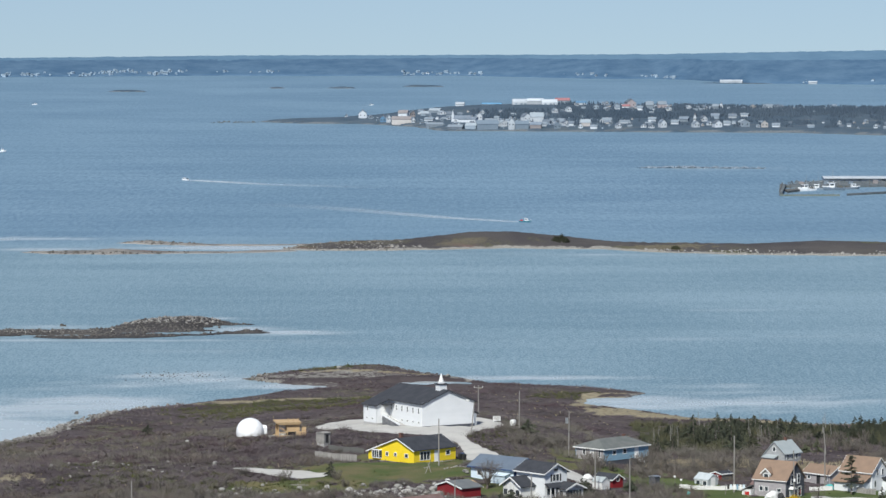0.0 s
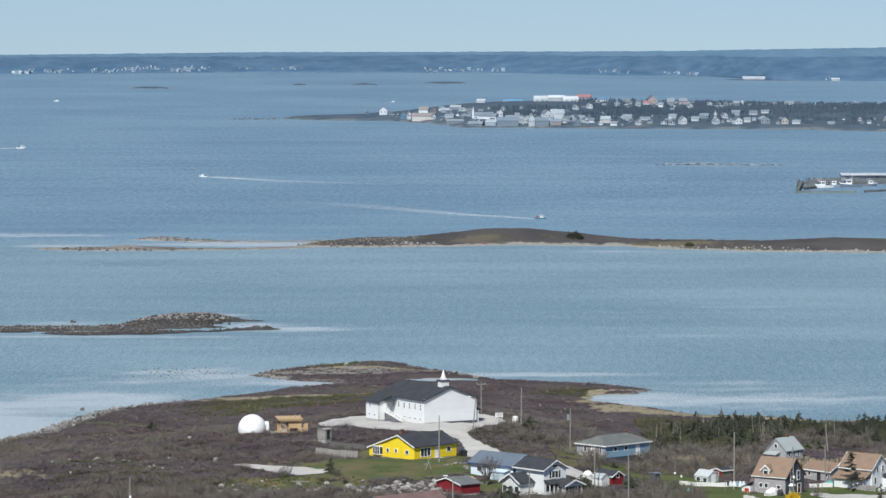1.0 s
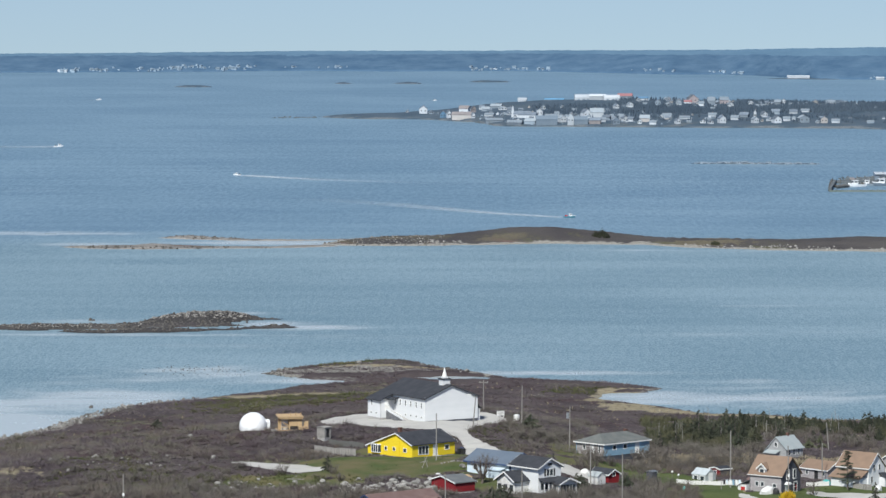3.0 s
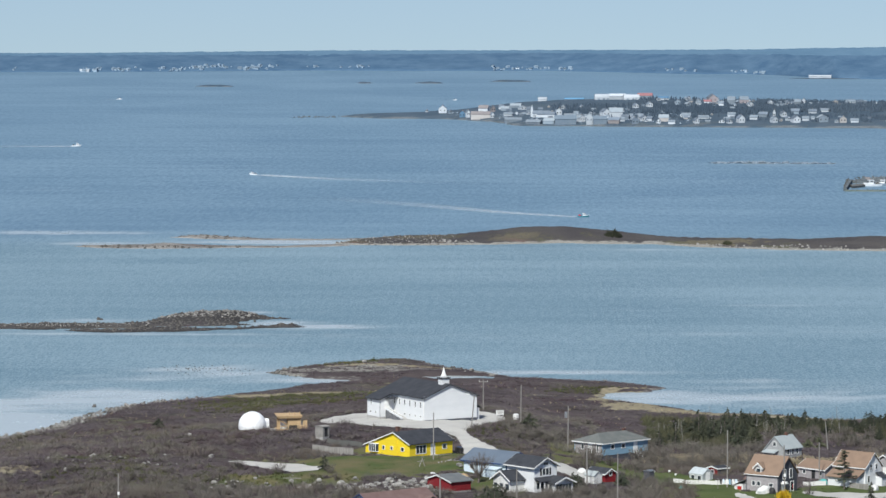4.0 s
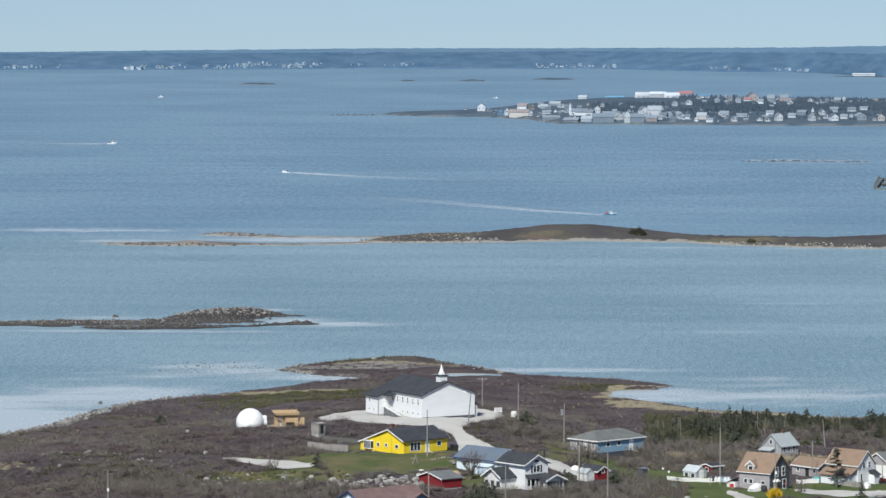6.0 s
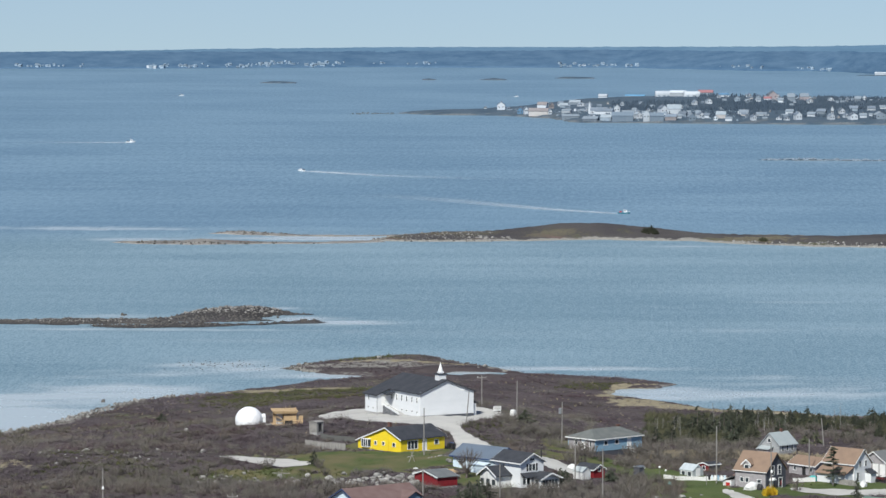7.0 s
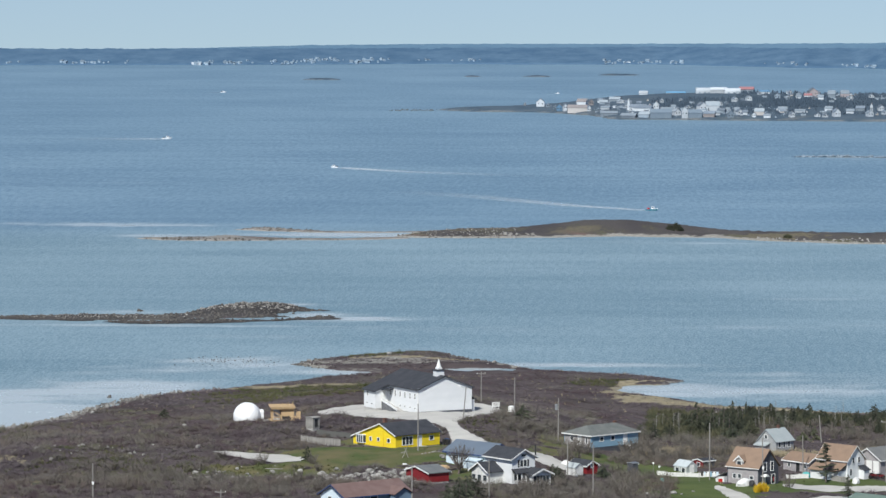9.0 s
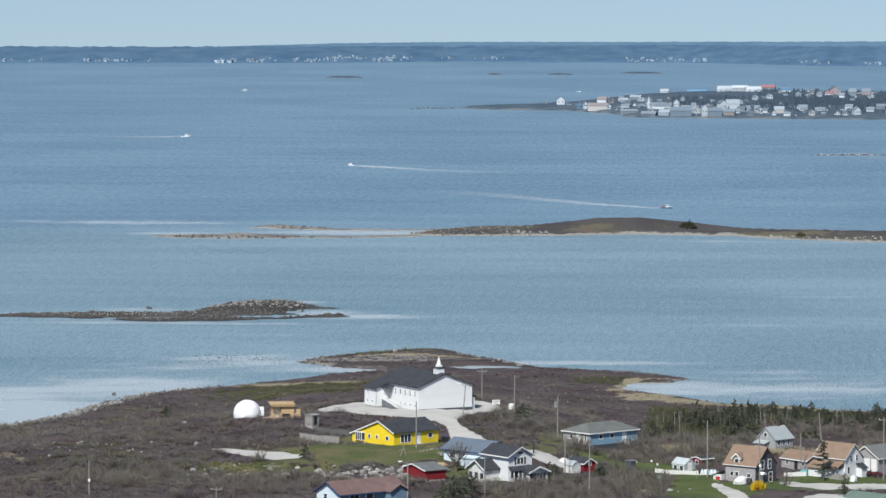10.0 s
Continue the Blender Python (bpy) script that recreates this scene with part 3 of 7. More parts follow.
isle("islet_spit", [(-126, 1570), (-116, 1577), (-104, 1573), (-88, 1562), (-66, 1559), (-50, 1566), (-50, 1558), (-72, 1551), (-97, 1554), (-112, 1561)], 0.45, [(-113, 1570, 14, 6, 0.5)], "dark stony spit running out from the long island", 1.5, 0.25, 3, "sand")
isle("island_rocky", [(-158, 1150), (-126, 1156), (-110, 1158), (-97, 1164), (-90, 1182), (-80, 1196), (-69, 1199), (-58, 1182), (-54, 1180), (-62, 1170), (-67, 1164), (-60, 1153), (-57, 1162), (-51, 1161), (-50, 1152), (-47, 1150), (-50, 1147), (-61, 1145),
                      (-70, 1139), (-80, 1133), (-100, 1129), (-108, 1130), (-116, 1137), (-130, 1140), (-152, 1143)], 0.32, [(-77, 1178, 19, 21, 1.6), (-70, 1186, 9, 10, 0.5), (-88, 1172, 9, 9, 0.5), (-118, 1149, 34, 7, 0.55)], "low rocky islet strewn with pale boulders", 1.0, 0.35, 4, "weed_isle",
     [(-74, 1147.5, 9, 4), (-90, 1148, 5, 2.5), (-103, 1140, 7, 2.5), (-112, 1139, 5, 2.5), (-60, 1166, 7, 10), (-65, 1152, 6, 3)])
isle("islet_flat", [(-60, 1152), (-52, 1150), (-47.5, 1152), (-51, 1156), (-58, 1155)], 0.12, [], "flat weed-covered ledge beside the rocky islet", 1.0, 0.12, 3, "weed_isle")
isle("reef", [(103, 2262), (125, 2268), (176, 2256), (178, 2248), (140, 2254), (110, 2255)], 0.15, [], "line of stones awash on the reef", 2.5, 0.8, 4, "far_isle")
for cx, cy, w in ((-312, 4070, 22), (-104, 4222, 17), (-22, 4300, 25), (-170, 4220, 9)):
    isle("islet_far", mat="far_isle", outline=[(cx - w, cy), (cx - w * 0.4, cy + 20), (cx + w, cy + 10), (cx + w * 0.8, cy - 12), (cx - w * 0.3, cy - 16)], rise=1.6, hills=[], label="distant pale bare islet", grid=5, rock=0.6, grow=8)


# ---------------------------------------------------------------- buildings
def wall(parent, m, length, z0, z1, mat, openings=(), peak=None, thick=0.15, name="wall"):
    """A wall along local x, its outside towards -y, with real openings. openings: (kind, centre, sill, width, height).
    peak: (x, z) of a gable's top, or a list of such points."""
    s, seen = Shape(), {}
    cuts = [(u - w / 2, u + w / 2, b, b + h) for _, u, b, w, h in openings if b + h <= z1 - 0.02]
    xs = sorted({0.0, length, *(c for q in cuts for c in q[:2])})
    zs = sorted({z0, z1, *(c for q in cuts for c in q[2:])})

    def at(x, y, z):
        key = (round(x, 4), round(y, 4), round(z, 4))
        if key not in seen:
            seen[key] = len(s.v)
            s.v.append(key)
        return seen[key]

    def solid(i, j):
        if not (0 <= i < len(xs) - 1 and 0 <= j < len(zs) - 1):
            return False
        cx, cz = (xs[i] + xs[i + 1]) / 2, (zs[j] + zs[j + 1]) / 2
        return not any(a < cx < b and c < cz < d for a, b, c, d in cuts)

    top = len(zs) - 2
    for i, (xa, xb) in enumerate(zip(xs, xs[1:])):
        for j, (za, zb) in enumerate(zip(zs, zs[1:])):
            if not solid(i, j):
                continue
            s.f.append((at(xa, 0, za), at(xb, 0, za), at(xb, 0, zb), at(xa, 0, zb)))
            s.f.append((at(xb, thick, za), at(xa, thick, za), at(xa, thick, zb), at(xb, thick, zb)))
            for di, dj, (p, q) in ((-1, 0, ((xa, za), (xa, zb))), (1, 0, ((xb, zb), (xb, za))), (0, -1, ((xb, za), (xa, za))), (0, 1, ((xa, zb), (xb, zb)))):
                if not solid(i + di, j + dj) and not (peak and dj == 1 and j == top):
                    s.f.append((at(p[0], 0, p[1]), at(q[0], 0, q[1]), at(q[0], thick, q[1]), at(p[0], thick, p[1])))
    if peak:
        tip = peak if isinstance(peak, list) else [peak]
        line = [(x, z1) for x in xs] + [q for q in tip if q != (length, z1)]
        s.f.append(tuple(at(x, 0, z) for x, z in line))
        s.f.append(tuple(at(x, thick, z) for x, z in reversed(line)))
        ring = line[len(xs) - 1:] + line[:1]
        for p, q in zip(ring, ring[1:]):
            if p != q:
                s.f.append((at(p[0], 0, p[1]), at(q[0], 0, q[1]), at(q[0], thick, q[1]), at(p[0], thick, p[1])))
    w = part(name, s, mat, parent, m=m)
    for kind, u, b, ww, hh in openings:
        proud = 0.0 if b + hh <= z1 - 0.02 else -0.04
        spot = m @ Matrix.Translation((u, proud, b))
        if kind == "door" or kind == "red_door":
            d = part("door", Shape().box((-ww / 2, -0.01, 0), (ww / 2, 0.06, hh)), M["door_red"] if kind == "red_door" else M["trim"], parent, m=spot)
            part("door_handle", Shape().box((ww / 2 - 0.16, -0.07, 0.95), (ww / 2 - 0.08, -0.01, 1.05)), M["metal"], d)
            f = Shape().box((-ww / 2 - 0.1, -0.04, 0), (-ww / 2, 0.1, hh + 0.1)).box((ww / 2, -0.04, 0), (ww / 2 + 0.1, 0.1, hh + 0.1)).box((-ww / 2, -0.04, hh), (ww / 2, 0.1, hh + 0.1))
            part("door_frame", f, M["trim"], d)
            continue
        if kind == "opening":
            # A black panel stands in for the shade inside the opening.
            part("dark_interior", Shape().box((-ww / 2, 0.06, 0), (ww / 2, 0.1, hh)), M["black"], parent, m=spot)
            continue
        t = 0.09 if ww > 0.8 else 0.06
        f = Shape().box((-ww / 2 - t, -0.05, -t), (-ww / 2 + 0.03, 0.1, hh + t)).box((ww / 2 - 0.03, -0.05, -t), (ww / 2 + t, 0.1, hh + t))
        f.box((-ww / 2 + 0.03, -0.05, hh - 0.03), (ww / 2 - 0.03, 0.1, hh + t)).box((-ww / 2 + 0.03, -0.05, -t), (ww / 2 - 0.03, 0.1, 0.03))
        if ww > 1.4:
            for i in range(1, int(ww / 0.7)):
                c = -ww / 2 + ww * i / int(ww / 0.7)
                f.box((c - 0.05, -0.04, 0.03), (c + 0.05, 0.06, hh - 0.03))
        elif kind == "sash":
            f.box((-ww / 2 + 0.03, -0.03, hh / 2 - 0.03), (ww / 2 - 0.03, 0.05, hh / 2 + 0.03))
        win = part("window", f, M["trim"], parent, m=spot)
        part("pane", Shape().box((-ww / 2, 0.0 + proud / 2, 0.0), (ww / 2, 0.03, hh)), M["glass"], win)
        if kind == "shutters":
            for c in (-1, 1):
                part("shutter", Shape().box((c * (ww / 2 + 0.3) - 0.19, -0.03, -0.05), (c * (ww / 2 + 0.3) + 0.19, 0.0, hh + 0.05)), M["black"], win)
    return w


def roof_slope(parent, pts, mat, trim, rakes=((0, 1), (1, 2), (3, 0)), thick=0.14, drop=0.24):
    """One plane of a roof: eave, eave, ridge, ridge; with fascia boards along the named edges."""
    a = [Vector(q) for q in pts]
    r = part("roof", Shape().slab(a, (0, 0, -thick)), mat, parent)
    if trim:
        mid = sum(a, Vector()) / len(a)
        for i, j in rakes:
            out = ((a[i] + a[j]) / 2 - mid)
            e = (a[j] - a[i]).normalized()
            out = (out - e * out.dot(e))
            out.z = 0
            out = out.normalized() * 0.05
            d = Vector((0, 0, -drop))
            up = Vector((0, 0, -0.01))
            part("fascia", Shape().slab([a[i] + up, a[j] + up, a[j] + d, a[i] + d], out), trim, r)
    return r


def house(name, label, corner, angle, lx, ly, eave, rise, ridge, walls, roof, trim="trim", right=(), left=(), apex=None, over=0.35, base=0.0,
          category="house", chimney=None, foot="concrete", gable=None, eave_far=None, sink=1.2, fascia=True, dark_eave=False, trim_drop=0.22, rakes=True):
    """A gabled or hipped house whose near corner stands at corner. Its right face runs along angle, its left face at right angles to it.
    ridge: 'x' (gable over the left face), 'y' (gable over the right face) or 'hip'."""
    z = corner[2] if len(corner) > 2 else z_at(corner[0] + 1, corner[1] + 3)
    h = thing(name, pose(corner[0], corner[1], z, 0, 0, angle), label, category)
    part("foundation", Shape().box((0.05, 0.05, -sink), (lx - 0.05, ly - 0.05, base + 0.02)), M[foot], h)
    wm = walls if isinstance(walls, tuple) else (walls, walls)
    r_m, l_m = M[wm[0]], M[wm[1]]
    ap = apex if apex is not None else (ly / 2 if ridge == "x" else lx / 2)
    top = eave + rise
    far = eave if eave_far is None else eave_far
    r_at, l_at = Matrix(), pose(0, ly, 0, 0, 0, -90)
    b_at, f_at = pose(lx, ly, 0, 0, 0, 180), pose(lx, 0, 0, 0, 0, 90)
    lo = [(k, ly - u, b, w, hh) for k, u, b, w, hh in left]
    if ridge == "x":
        lpk = [(ly, eave), (ly - ap, top)] if far == eave else [(ly, eave), (ly - ap, top)]
        wall(h, l_at, ly, base, min(eave, far), l_m, lo, lpk)
        wall(h, f_at, ly, base, min(eave, far), r_m, (), [(ap, top), (0, eave)])
        wall(h, r_at @ pose(0.15, 0, 0), lx - 0.3, base, eave, r_m, [(k, u - 0.15, b, w, hh) for k, u, b, w, hh in right])
        wall(h, b_at @ pose(0.15, 0, 0), lx - 0.3, base, far, r_m)
        s1 = rise / ap
        s2 = (top - far) / (ly - ap)
        edges = ((1, 2), (3, 0)) if dark_eave else ((0, 1), (1, 2), (3, 0))
        roof_slope(h, [(-over, -over, eave - over * s1 + 0.16), (lx + over, -over, eave - over * s1 + 0.16), (lx + over, ap, top + 0.16), (-over, ap, top + 0.16)], M[roof], fascia and M[trim], edges, drop=trim_drop)
        roof_slope(h, [(lx + over, ly + over, far - over * s2 + 0.16), (-over, ly + over, far - over * s2 + 0.16), (-over, ap, top + 0.16), (lx + over, ap, top + 0.16)], M[roof], fascia and M[trim], drop=trim_drop)
    elif ridge == "y":
        wall(h, r_at, lx, base, eave, M[gable] if gable else r_m, right, (ap, top))
        wall(h, b_at, lx, base, eave, r_m, (), (lx - ap, top))
        wall(h, l_at @ pose(0.15, 0, 0), ly - 0.3, base, eave, l_m, [(k, u - 0.15, b, w, hh) for k, u, b, w, hh in lo])
        wall(h, f_at @ pose(0.15, 0, 0), ly - 0.3, base, eave, l_m)
        s1, s2 = rise / ap, rise / (lx - ap)
        sides = ((0, 1), (1, 2), (3, 0)) if rakes else ((0, 1),)
        roof_slope(h, [(-over, ly + over, eave - over * s1 + 0.16), (-over, -over, eave - over * s1 + 0.16), (ap, -over, top + 0.16), (ap, ly + over, top + 0.16)], M[roof], fascia and M[trim], sides, drop=trim_drop)
        roof_slope(h, [(lx + over, -over, eave - over * s2 + 0.16), (lx + over, ly + over, eave - over * s2 + 0.16), (ap, ly + over, top + 0.16), (ap, -over, top + 0.16)], M[roof], fascia and M[trim], sides, drop=trim_drop)
    else:
        wall(h, r_at, lx, base, eave, r_m, right)
        wall(h, b_at, lx, base, eave, r_m)
        wall(h, l_at @ pose(0.15, 0, 0), ly - 0.3, base, eave, l_m, [(k, u - 0.15, b, w, hh) for k, u, b, w, hh in lo])
        wall(h, f_at @ pose(0.15, 0, 0), ly - 0.3, base, eave, l_m)
        o, e = over, eave + 0.1
        k = min(lx, ly) * 0.34
        a = [(-o, -o, e), (lx + o, -o, e), (lx + o, ly + o, e), (-o, ly + o, e)]
        p, q = ((k, ly / 2, top), (lx - k, ly / 2, top)) if lx >= ly else ((lx / 2, k, top), (lx / 2, ly - k, top))
        edge = ((0, 1),)
        if lx >= ly:
            quads = [[a[0], a[1], q, p], [a[1], a[2], q], [a[2], a[3], p, q], [a[3], a[0], p]]
        else:
            quads = [[a[0], a[1], p], [a[1], a[2], q, p], [a[2], a[3], q], [a[3], a[0], p, q]]
        for pts in quads:
            roof_slope(h, pts, M[roof], M[trim], edge, drop=trim_drop)
    if chimney:
        cx, cy, cz, cw = chimney
        part("chimney", Shape().box((cx - cw / 2, cy - cw / 2, cz - 1.4), (cx + cw / 2, cy + cw / 2, cz)).box((cx - cw / 2 - 0.06, cy - cw / 2 - 0.06, cz - 0.15), (cx + cw / 2 + 0.06, cy + cw / 2 + 0.06, cz - 0.04)), M["brick"], h)
    return h


def church():
    """A white hall with basement, one gable to the front, a side wing under the extended roof, and a small steeple."""
    h = thing("church", pose(-4.05, 799.1, 10.1, 0, 0, 32), "white sided church with charcoal shingle roof and small steeple", "church")
    w, l, e, t, ap = 12.0, 17.4, 4.7, 7.05, 5.8
    wl, wd, we = 5.0, 2.9, 3.55
    part("foundation", Shape().box((0.06, 0.06, -1.2), (w - 0.06, l - 0.06, 0.05)), M["concrete"], h)
    wall(h, Matrix(), w, 0, e, M["white"], (), (ap, t))
    wall(h, pose(w, l, 0, 0, 0, 180), w, 0, e, M["white"], (), (ap, t))
    wall(h, pose(w, 0.15, 0, 0, 0, 90), l - 0.3, 0, e, M["white"], [("sash", 3 + 2.2 * i, 2.5, 0.55, 1.05) for i in range(5)])
    side = l - wl
    ops = []
    for u in (1.2, 3.25, 5.35, 7.35, 9.4, 11.4):
        ops.append(("sash", side - u - 0.15, 2.65, 0.5, 1.1))
        if u not in (9.4, 11.4):
            ops.append(("plain", side - u - 0.15, 0.75, 0.55, 0.32))
    wall(h, pose(0, side, 0, 0, 0, -90), side - 0.15, 0, e, M["white"], ops)
    part("wing_foundation", Shape().box((-wd + 0.06, side + 0.06, -1.2), (0.0, l - 0.06, 0.05)), M["concrete"], h)
    k = (t - e) / ap
    wall(h, pose(-wd, side, 0), wd, 0, we, M["white"], [("door", 1.5, 1.35, 0.9, 2.0)], [(wd, e)], name="wing_wall")
    wall(h, pose(-wd, l, 0, 0, 0, -90), wl, 0, we, M["white"], [("sash", 1.6, 2.3, 0.5, 0.95), ("plain", 1.4, 0.7, 0.55, 0.32), ("plain", 3.4, 0.7, 0.55, 0.32)], name="wing_wall")
    wall(h, pose(0, l, 0, 0, 0, 180), wd, 0, we, M["white"], (), [(0, e)], name="wing_wall")
    o = 0.35
    z0 = e - o * k + 0.16
    roof_slope(h, [(-o, side, z0), (-o, -o, z0), (ap, -o, t + 0.16), (ap, side, t + 0.16)], M["dark_roof"], M["dark_roof"], ((0, 1), (1, 2)))
    zw = e - (wd + o) * (e - we) / wd + 0.16
    roof_slope(h, [(0, l + o, e + 0.16), (0, side, e + 0.16), (ap, side, t + 0.16), (ap, l + o, t + 0.16)], M["dark_roof"], None)
    roof_slope(h, [(-wd - o, l + o, zw), (-wd - o, side - o, zw), (0, side - o, e + 0.17), (0, l + o, e + 0.17)], M["dark_roof"], M["dark_roof"], ((0, 1), (1, 2)))
    roof_slope(h, [(w + o, -o, z0), (w + o, l + o, z0), (ap, l + o, t + 0.16), (ap, -o, t + 0.16)], M["dark_roof"], M["dark_roof"])
    part("base_course", Shape().box((0.0, -0.035, -0.4), (w + 0.03, -0.002, 0.3)), M["dark_shingle"], h, "dark strip along the foot of the wall")
    # steeple
    c, r, b = 2.3, 0.8, t - 0.4
    st = part("steeple", Shape().box((ap - r, c - r, b), (ap + r, c + r, b + 1.5)), M["white"], h, "white square steeple base")
    part("cornice", Shape().box((ap - r - 0.18, c - r - 0.18, b + 1.42), (ap + r + 0.18, c + r + 0.18, b + 1.62)), M["dark_roof"], st)
    part("belfry", Shape().box((ap - 0.5, c - 0.5, b + 1.62), (ap + 0.5, c + 0.5, b + 1.95)), M["white"], st)
    sp = Shape()
    ring = [(ap + 0.52 * math.cos(a), c + 0.52 * math.sin(a), b + 1.95) for a in [radians(45 * i + 22) for i in range(8)]]
    for p, q in zip(ring, ring[1:] + ring[:1]):
        sp.face(p, q, (ap, c, b + 3.75))
    part("spire", sp, M["trim"], st, "white pointed spire")
    # entrance ramp along the side wall
    ramp = Shape()
    ramp.slab([(-1.5, side, 1.35), (-0.05, side, 1.35), (-0.05, side - 6.2, 0.02), (-1.5, side - 6.2, 0.02)], (0, 0, -0.15))
    rp = part("ramp", ramp, M["concrete"], h, "pale sloping entrance ramp")
    part("ramp_wall", Shape().slab([(-1.6, side, -0.5), (-1.6, side, 1.45), (-1.6, side - 6.2, 0.1), (-1.6, side - 6.2, -0.5)], (0.1, 0, 0)), M["ramp_stone"], rp, "rough dark stone side of the ramp")
    part("parapet", Shape().slab([(-1.62, side + 0.05, 1.45), (-1.62, side + 0.05, 1.75), (-1.62, side - 6.4, 0.42), (-1.62, side - 6.4, 0.1)], (0.16, 0, 0)), M["white"], rp)
    # Dark slab added for the curved shading seen above the ramp.
    part("canopy", Shape().slab([(-1.7, side - 0.05, 3.75), (-1.7, side - 2.2, 3.75), (-0.02, side - 2.2, 4.05), (-0.02, side - 0.05, 4.05)], (0, 0, -0.12)), M["dark_roof"], rp)
    for i in range(6):
        y = side - 0.4 - i * 1.1
        zz = 1.35 - (0.4 + i * 1.1) / 6.2 * 1.33
        part("rail_post", Shape().box((-1.56, y - 0.04, zz), (-1.48, y + 0.04, zz + 0.9)), M["trim"], rp)
    part("handrail", Shape().slab([(-1.57, side - 0.2, 2.2), (-1.57, side - 6.1, 0.92), (-1.57, side - 6.1, 0.84), (-1.57, side - 0.2, 2.12)], (0.1, 0, 0)), M["trim"], rp)
    for i, z in enumerate((0.04, 2.3, 4.4)):
        part("downpipe_clip", Shape().box((-0.09, 0.1, z), (-0.003, 0.2, z + 0.08)), M["trim"], h)
    part("downpipe", Shape().rod((-0.06, 0.15, 0.1), (-0.06, 0.15, e - 0.1), 0.045, 0.045, 6), M["trim"], h)
    part("yard_lamp", Shape().box((-0.12, -0.22, e + 0.05), (0.12, -0.003, e + 0.25)), M["metal"], h)
    # siding courses on the front gable
    for i in range(26):
        z = 0.34 + 0.25 * i
        x0 = 0.02 if z < e else (z - e) / (t - e) * ap + 0.3
        x1 = w - 0.02 if z < e else w - (z - e) / (t - e) * (w - ap) - 0.3
        if x1 - x0 > 0.5:
            part("siding_board", Shape().slab([(x0, -0.028, z), (x1, -0.028, z), (x1, -0.006, z + 0.235), (x0, -0.006, z + 0.235)], (0, 0.01, 0)), M["white"], h)
    # porch on the far side
    pc = part("side_porch", Shape().box((w, 0.6, -0.4), (w + 0.9, 2.6, 2.1)), M["white"], h)
    part("porch_roof", Shape().slab([(w, 0.3, 3.0), (w, 2.9, 3.0), (w + 1.3, 2.9, 2.2), (w + 1.3, 0.3, 2.2)], (0, 0, -0.15)), M["dark_roof"], pc)


church()
yellow = house("yellow_house", "bright yellow bungalow with charcoal roof and white trim", (-5.35, 754.25, 7.98), 45.3, 10.95, 11.95, 2.65, 1.85, "x", "yellow", "dark_roof", apex=4.15, eave_far=1.75, base=0.25, dark_eave=True,
               right=[("plain", 2.9, 0.75, 2.5, 1.5), ("door", 5.9, 0.3, 0.95, 2.0), ("plain", 8.9, 1.25, 1.0, 0.8)],
               left=[("plain", 1.9, 1.2, 0.8, 0.7), ("plain", 4.8, 1.3, 0.6, 0.6), ("plain", 7.0, 1.2, 0.6, 0.7)], chimney=(2.6, 6.0, 5.3, 0.55))
bay = part("bay_window", Shape().slab([(-0.45, 8.8, 0.72), (-0.45, 10.5, 0.72), (0.0, 10.9, 0.72), (0.0, 8.4, 0.72)], (0, 0, -0.12)), M["trim"], yellow, "white bay window")
part("bay_top", Shape().slab([(-0.45, 8.8, 2.2), (-0.45, 10.5, 2.2), (0.0, 10.9, 2.2), (0.0, 8.4, 2.2)], (0, 0, -0.14)), M["trim"], bay)
for y0, x0, y1, x1 in ((8.4, 0.0, 8.8, -0.45), (8.8, -0.45, 9.37, -0.45), (9.37, -0.45, 9.93, -0.45), (9.93, -0.45, 10.5, -0.45), (10.5, -0.45, 10.9, 0.0)):
    part("pane", Shape().slab([(x0, y0, 0.72), (x1, y1, 0.72), (x1, y1, 2.06), (x0, y0, 2.06)], (0.03, 0, 0)), M["glass"], bay)
    part("mullion", Shape().box((x1 - 0.05, y1 - 0.05, 0.72), (x1 + 0.05, y1 + 0.05, 2.06)), M["trim"], bay)
part("vent_pipe", Shape().rod((-0.09, 3.4, 0.4), (-0.09, 3.4, 3.2), 0.06, 0.06), M["yellow"], yellow)
part("side_step", Shape().box((5.2, -1.3, -0.5), (6.8, -0.02, 0.28)).box((5.2, -1.7, -0.5), (6.8, -1.3, 0.1)), M["concrete"], yellow)
hip = house("bungalow", "grey hip-roofed bungalow with blue and grey siding", (30.35, 772.6, 6.1), 45.0, 12.4, 7.4, 2.7, 1.6, "hip", ("blue_wall", "grey_shingle"), "hip_roof", over=0.35, base=0.45,
            right=[("plain", 2.8, 1.55, 0.9, 0.8), ("plain", 5.7, 1.55, 0.9, 0.8), ("door", 9.0, 0.65, 0.9, 1.95)],
            left=[("door", 3.2, 0.65, 0.9, 1.9), ("plain", 5.2, 1.4, 0.7, 0.9), ("plain", 1.2, 1.2, 0.5, 1.2)], chimney=(11.6, 5.6, 4.4, 0.5), foot="dark_shingle")
stairs = Shape()
for i in range(6):
    stairs.box((8.4 + 0.0, -0.4 - 0.32 * i, 0.5 - 0.15 * i), (9.6, -0.08 - 0.32 * i, 0.6 - 0.15 * i))
part("outside_stairs", stairs, M["trim"], hip, "pale wooden steps")
part("stair_rail", Shape().slab([(8.35, -0.1, 1.5), (8.35, -2.1, 0.5), (8.35, -2.1, 0.4), (8.35, -0.1, 1.4)], (0.06, 0, 0)), M["trim"], hip)
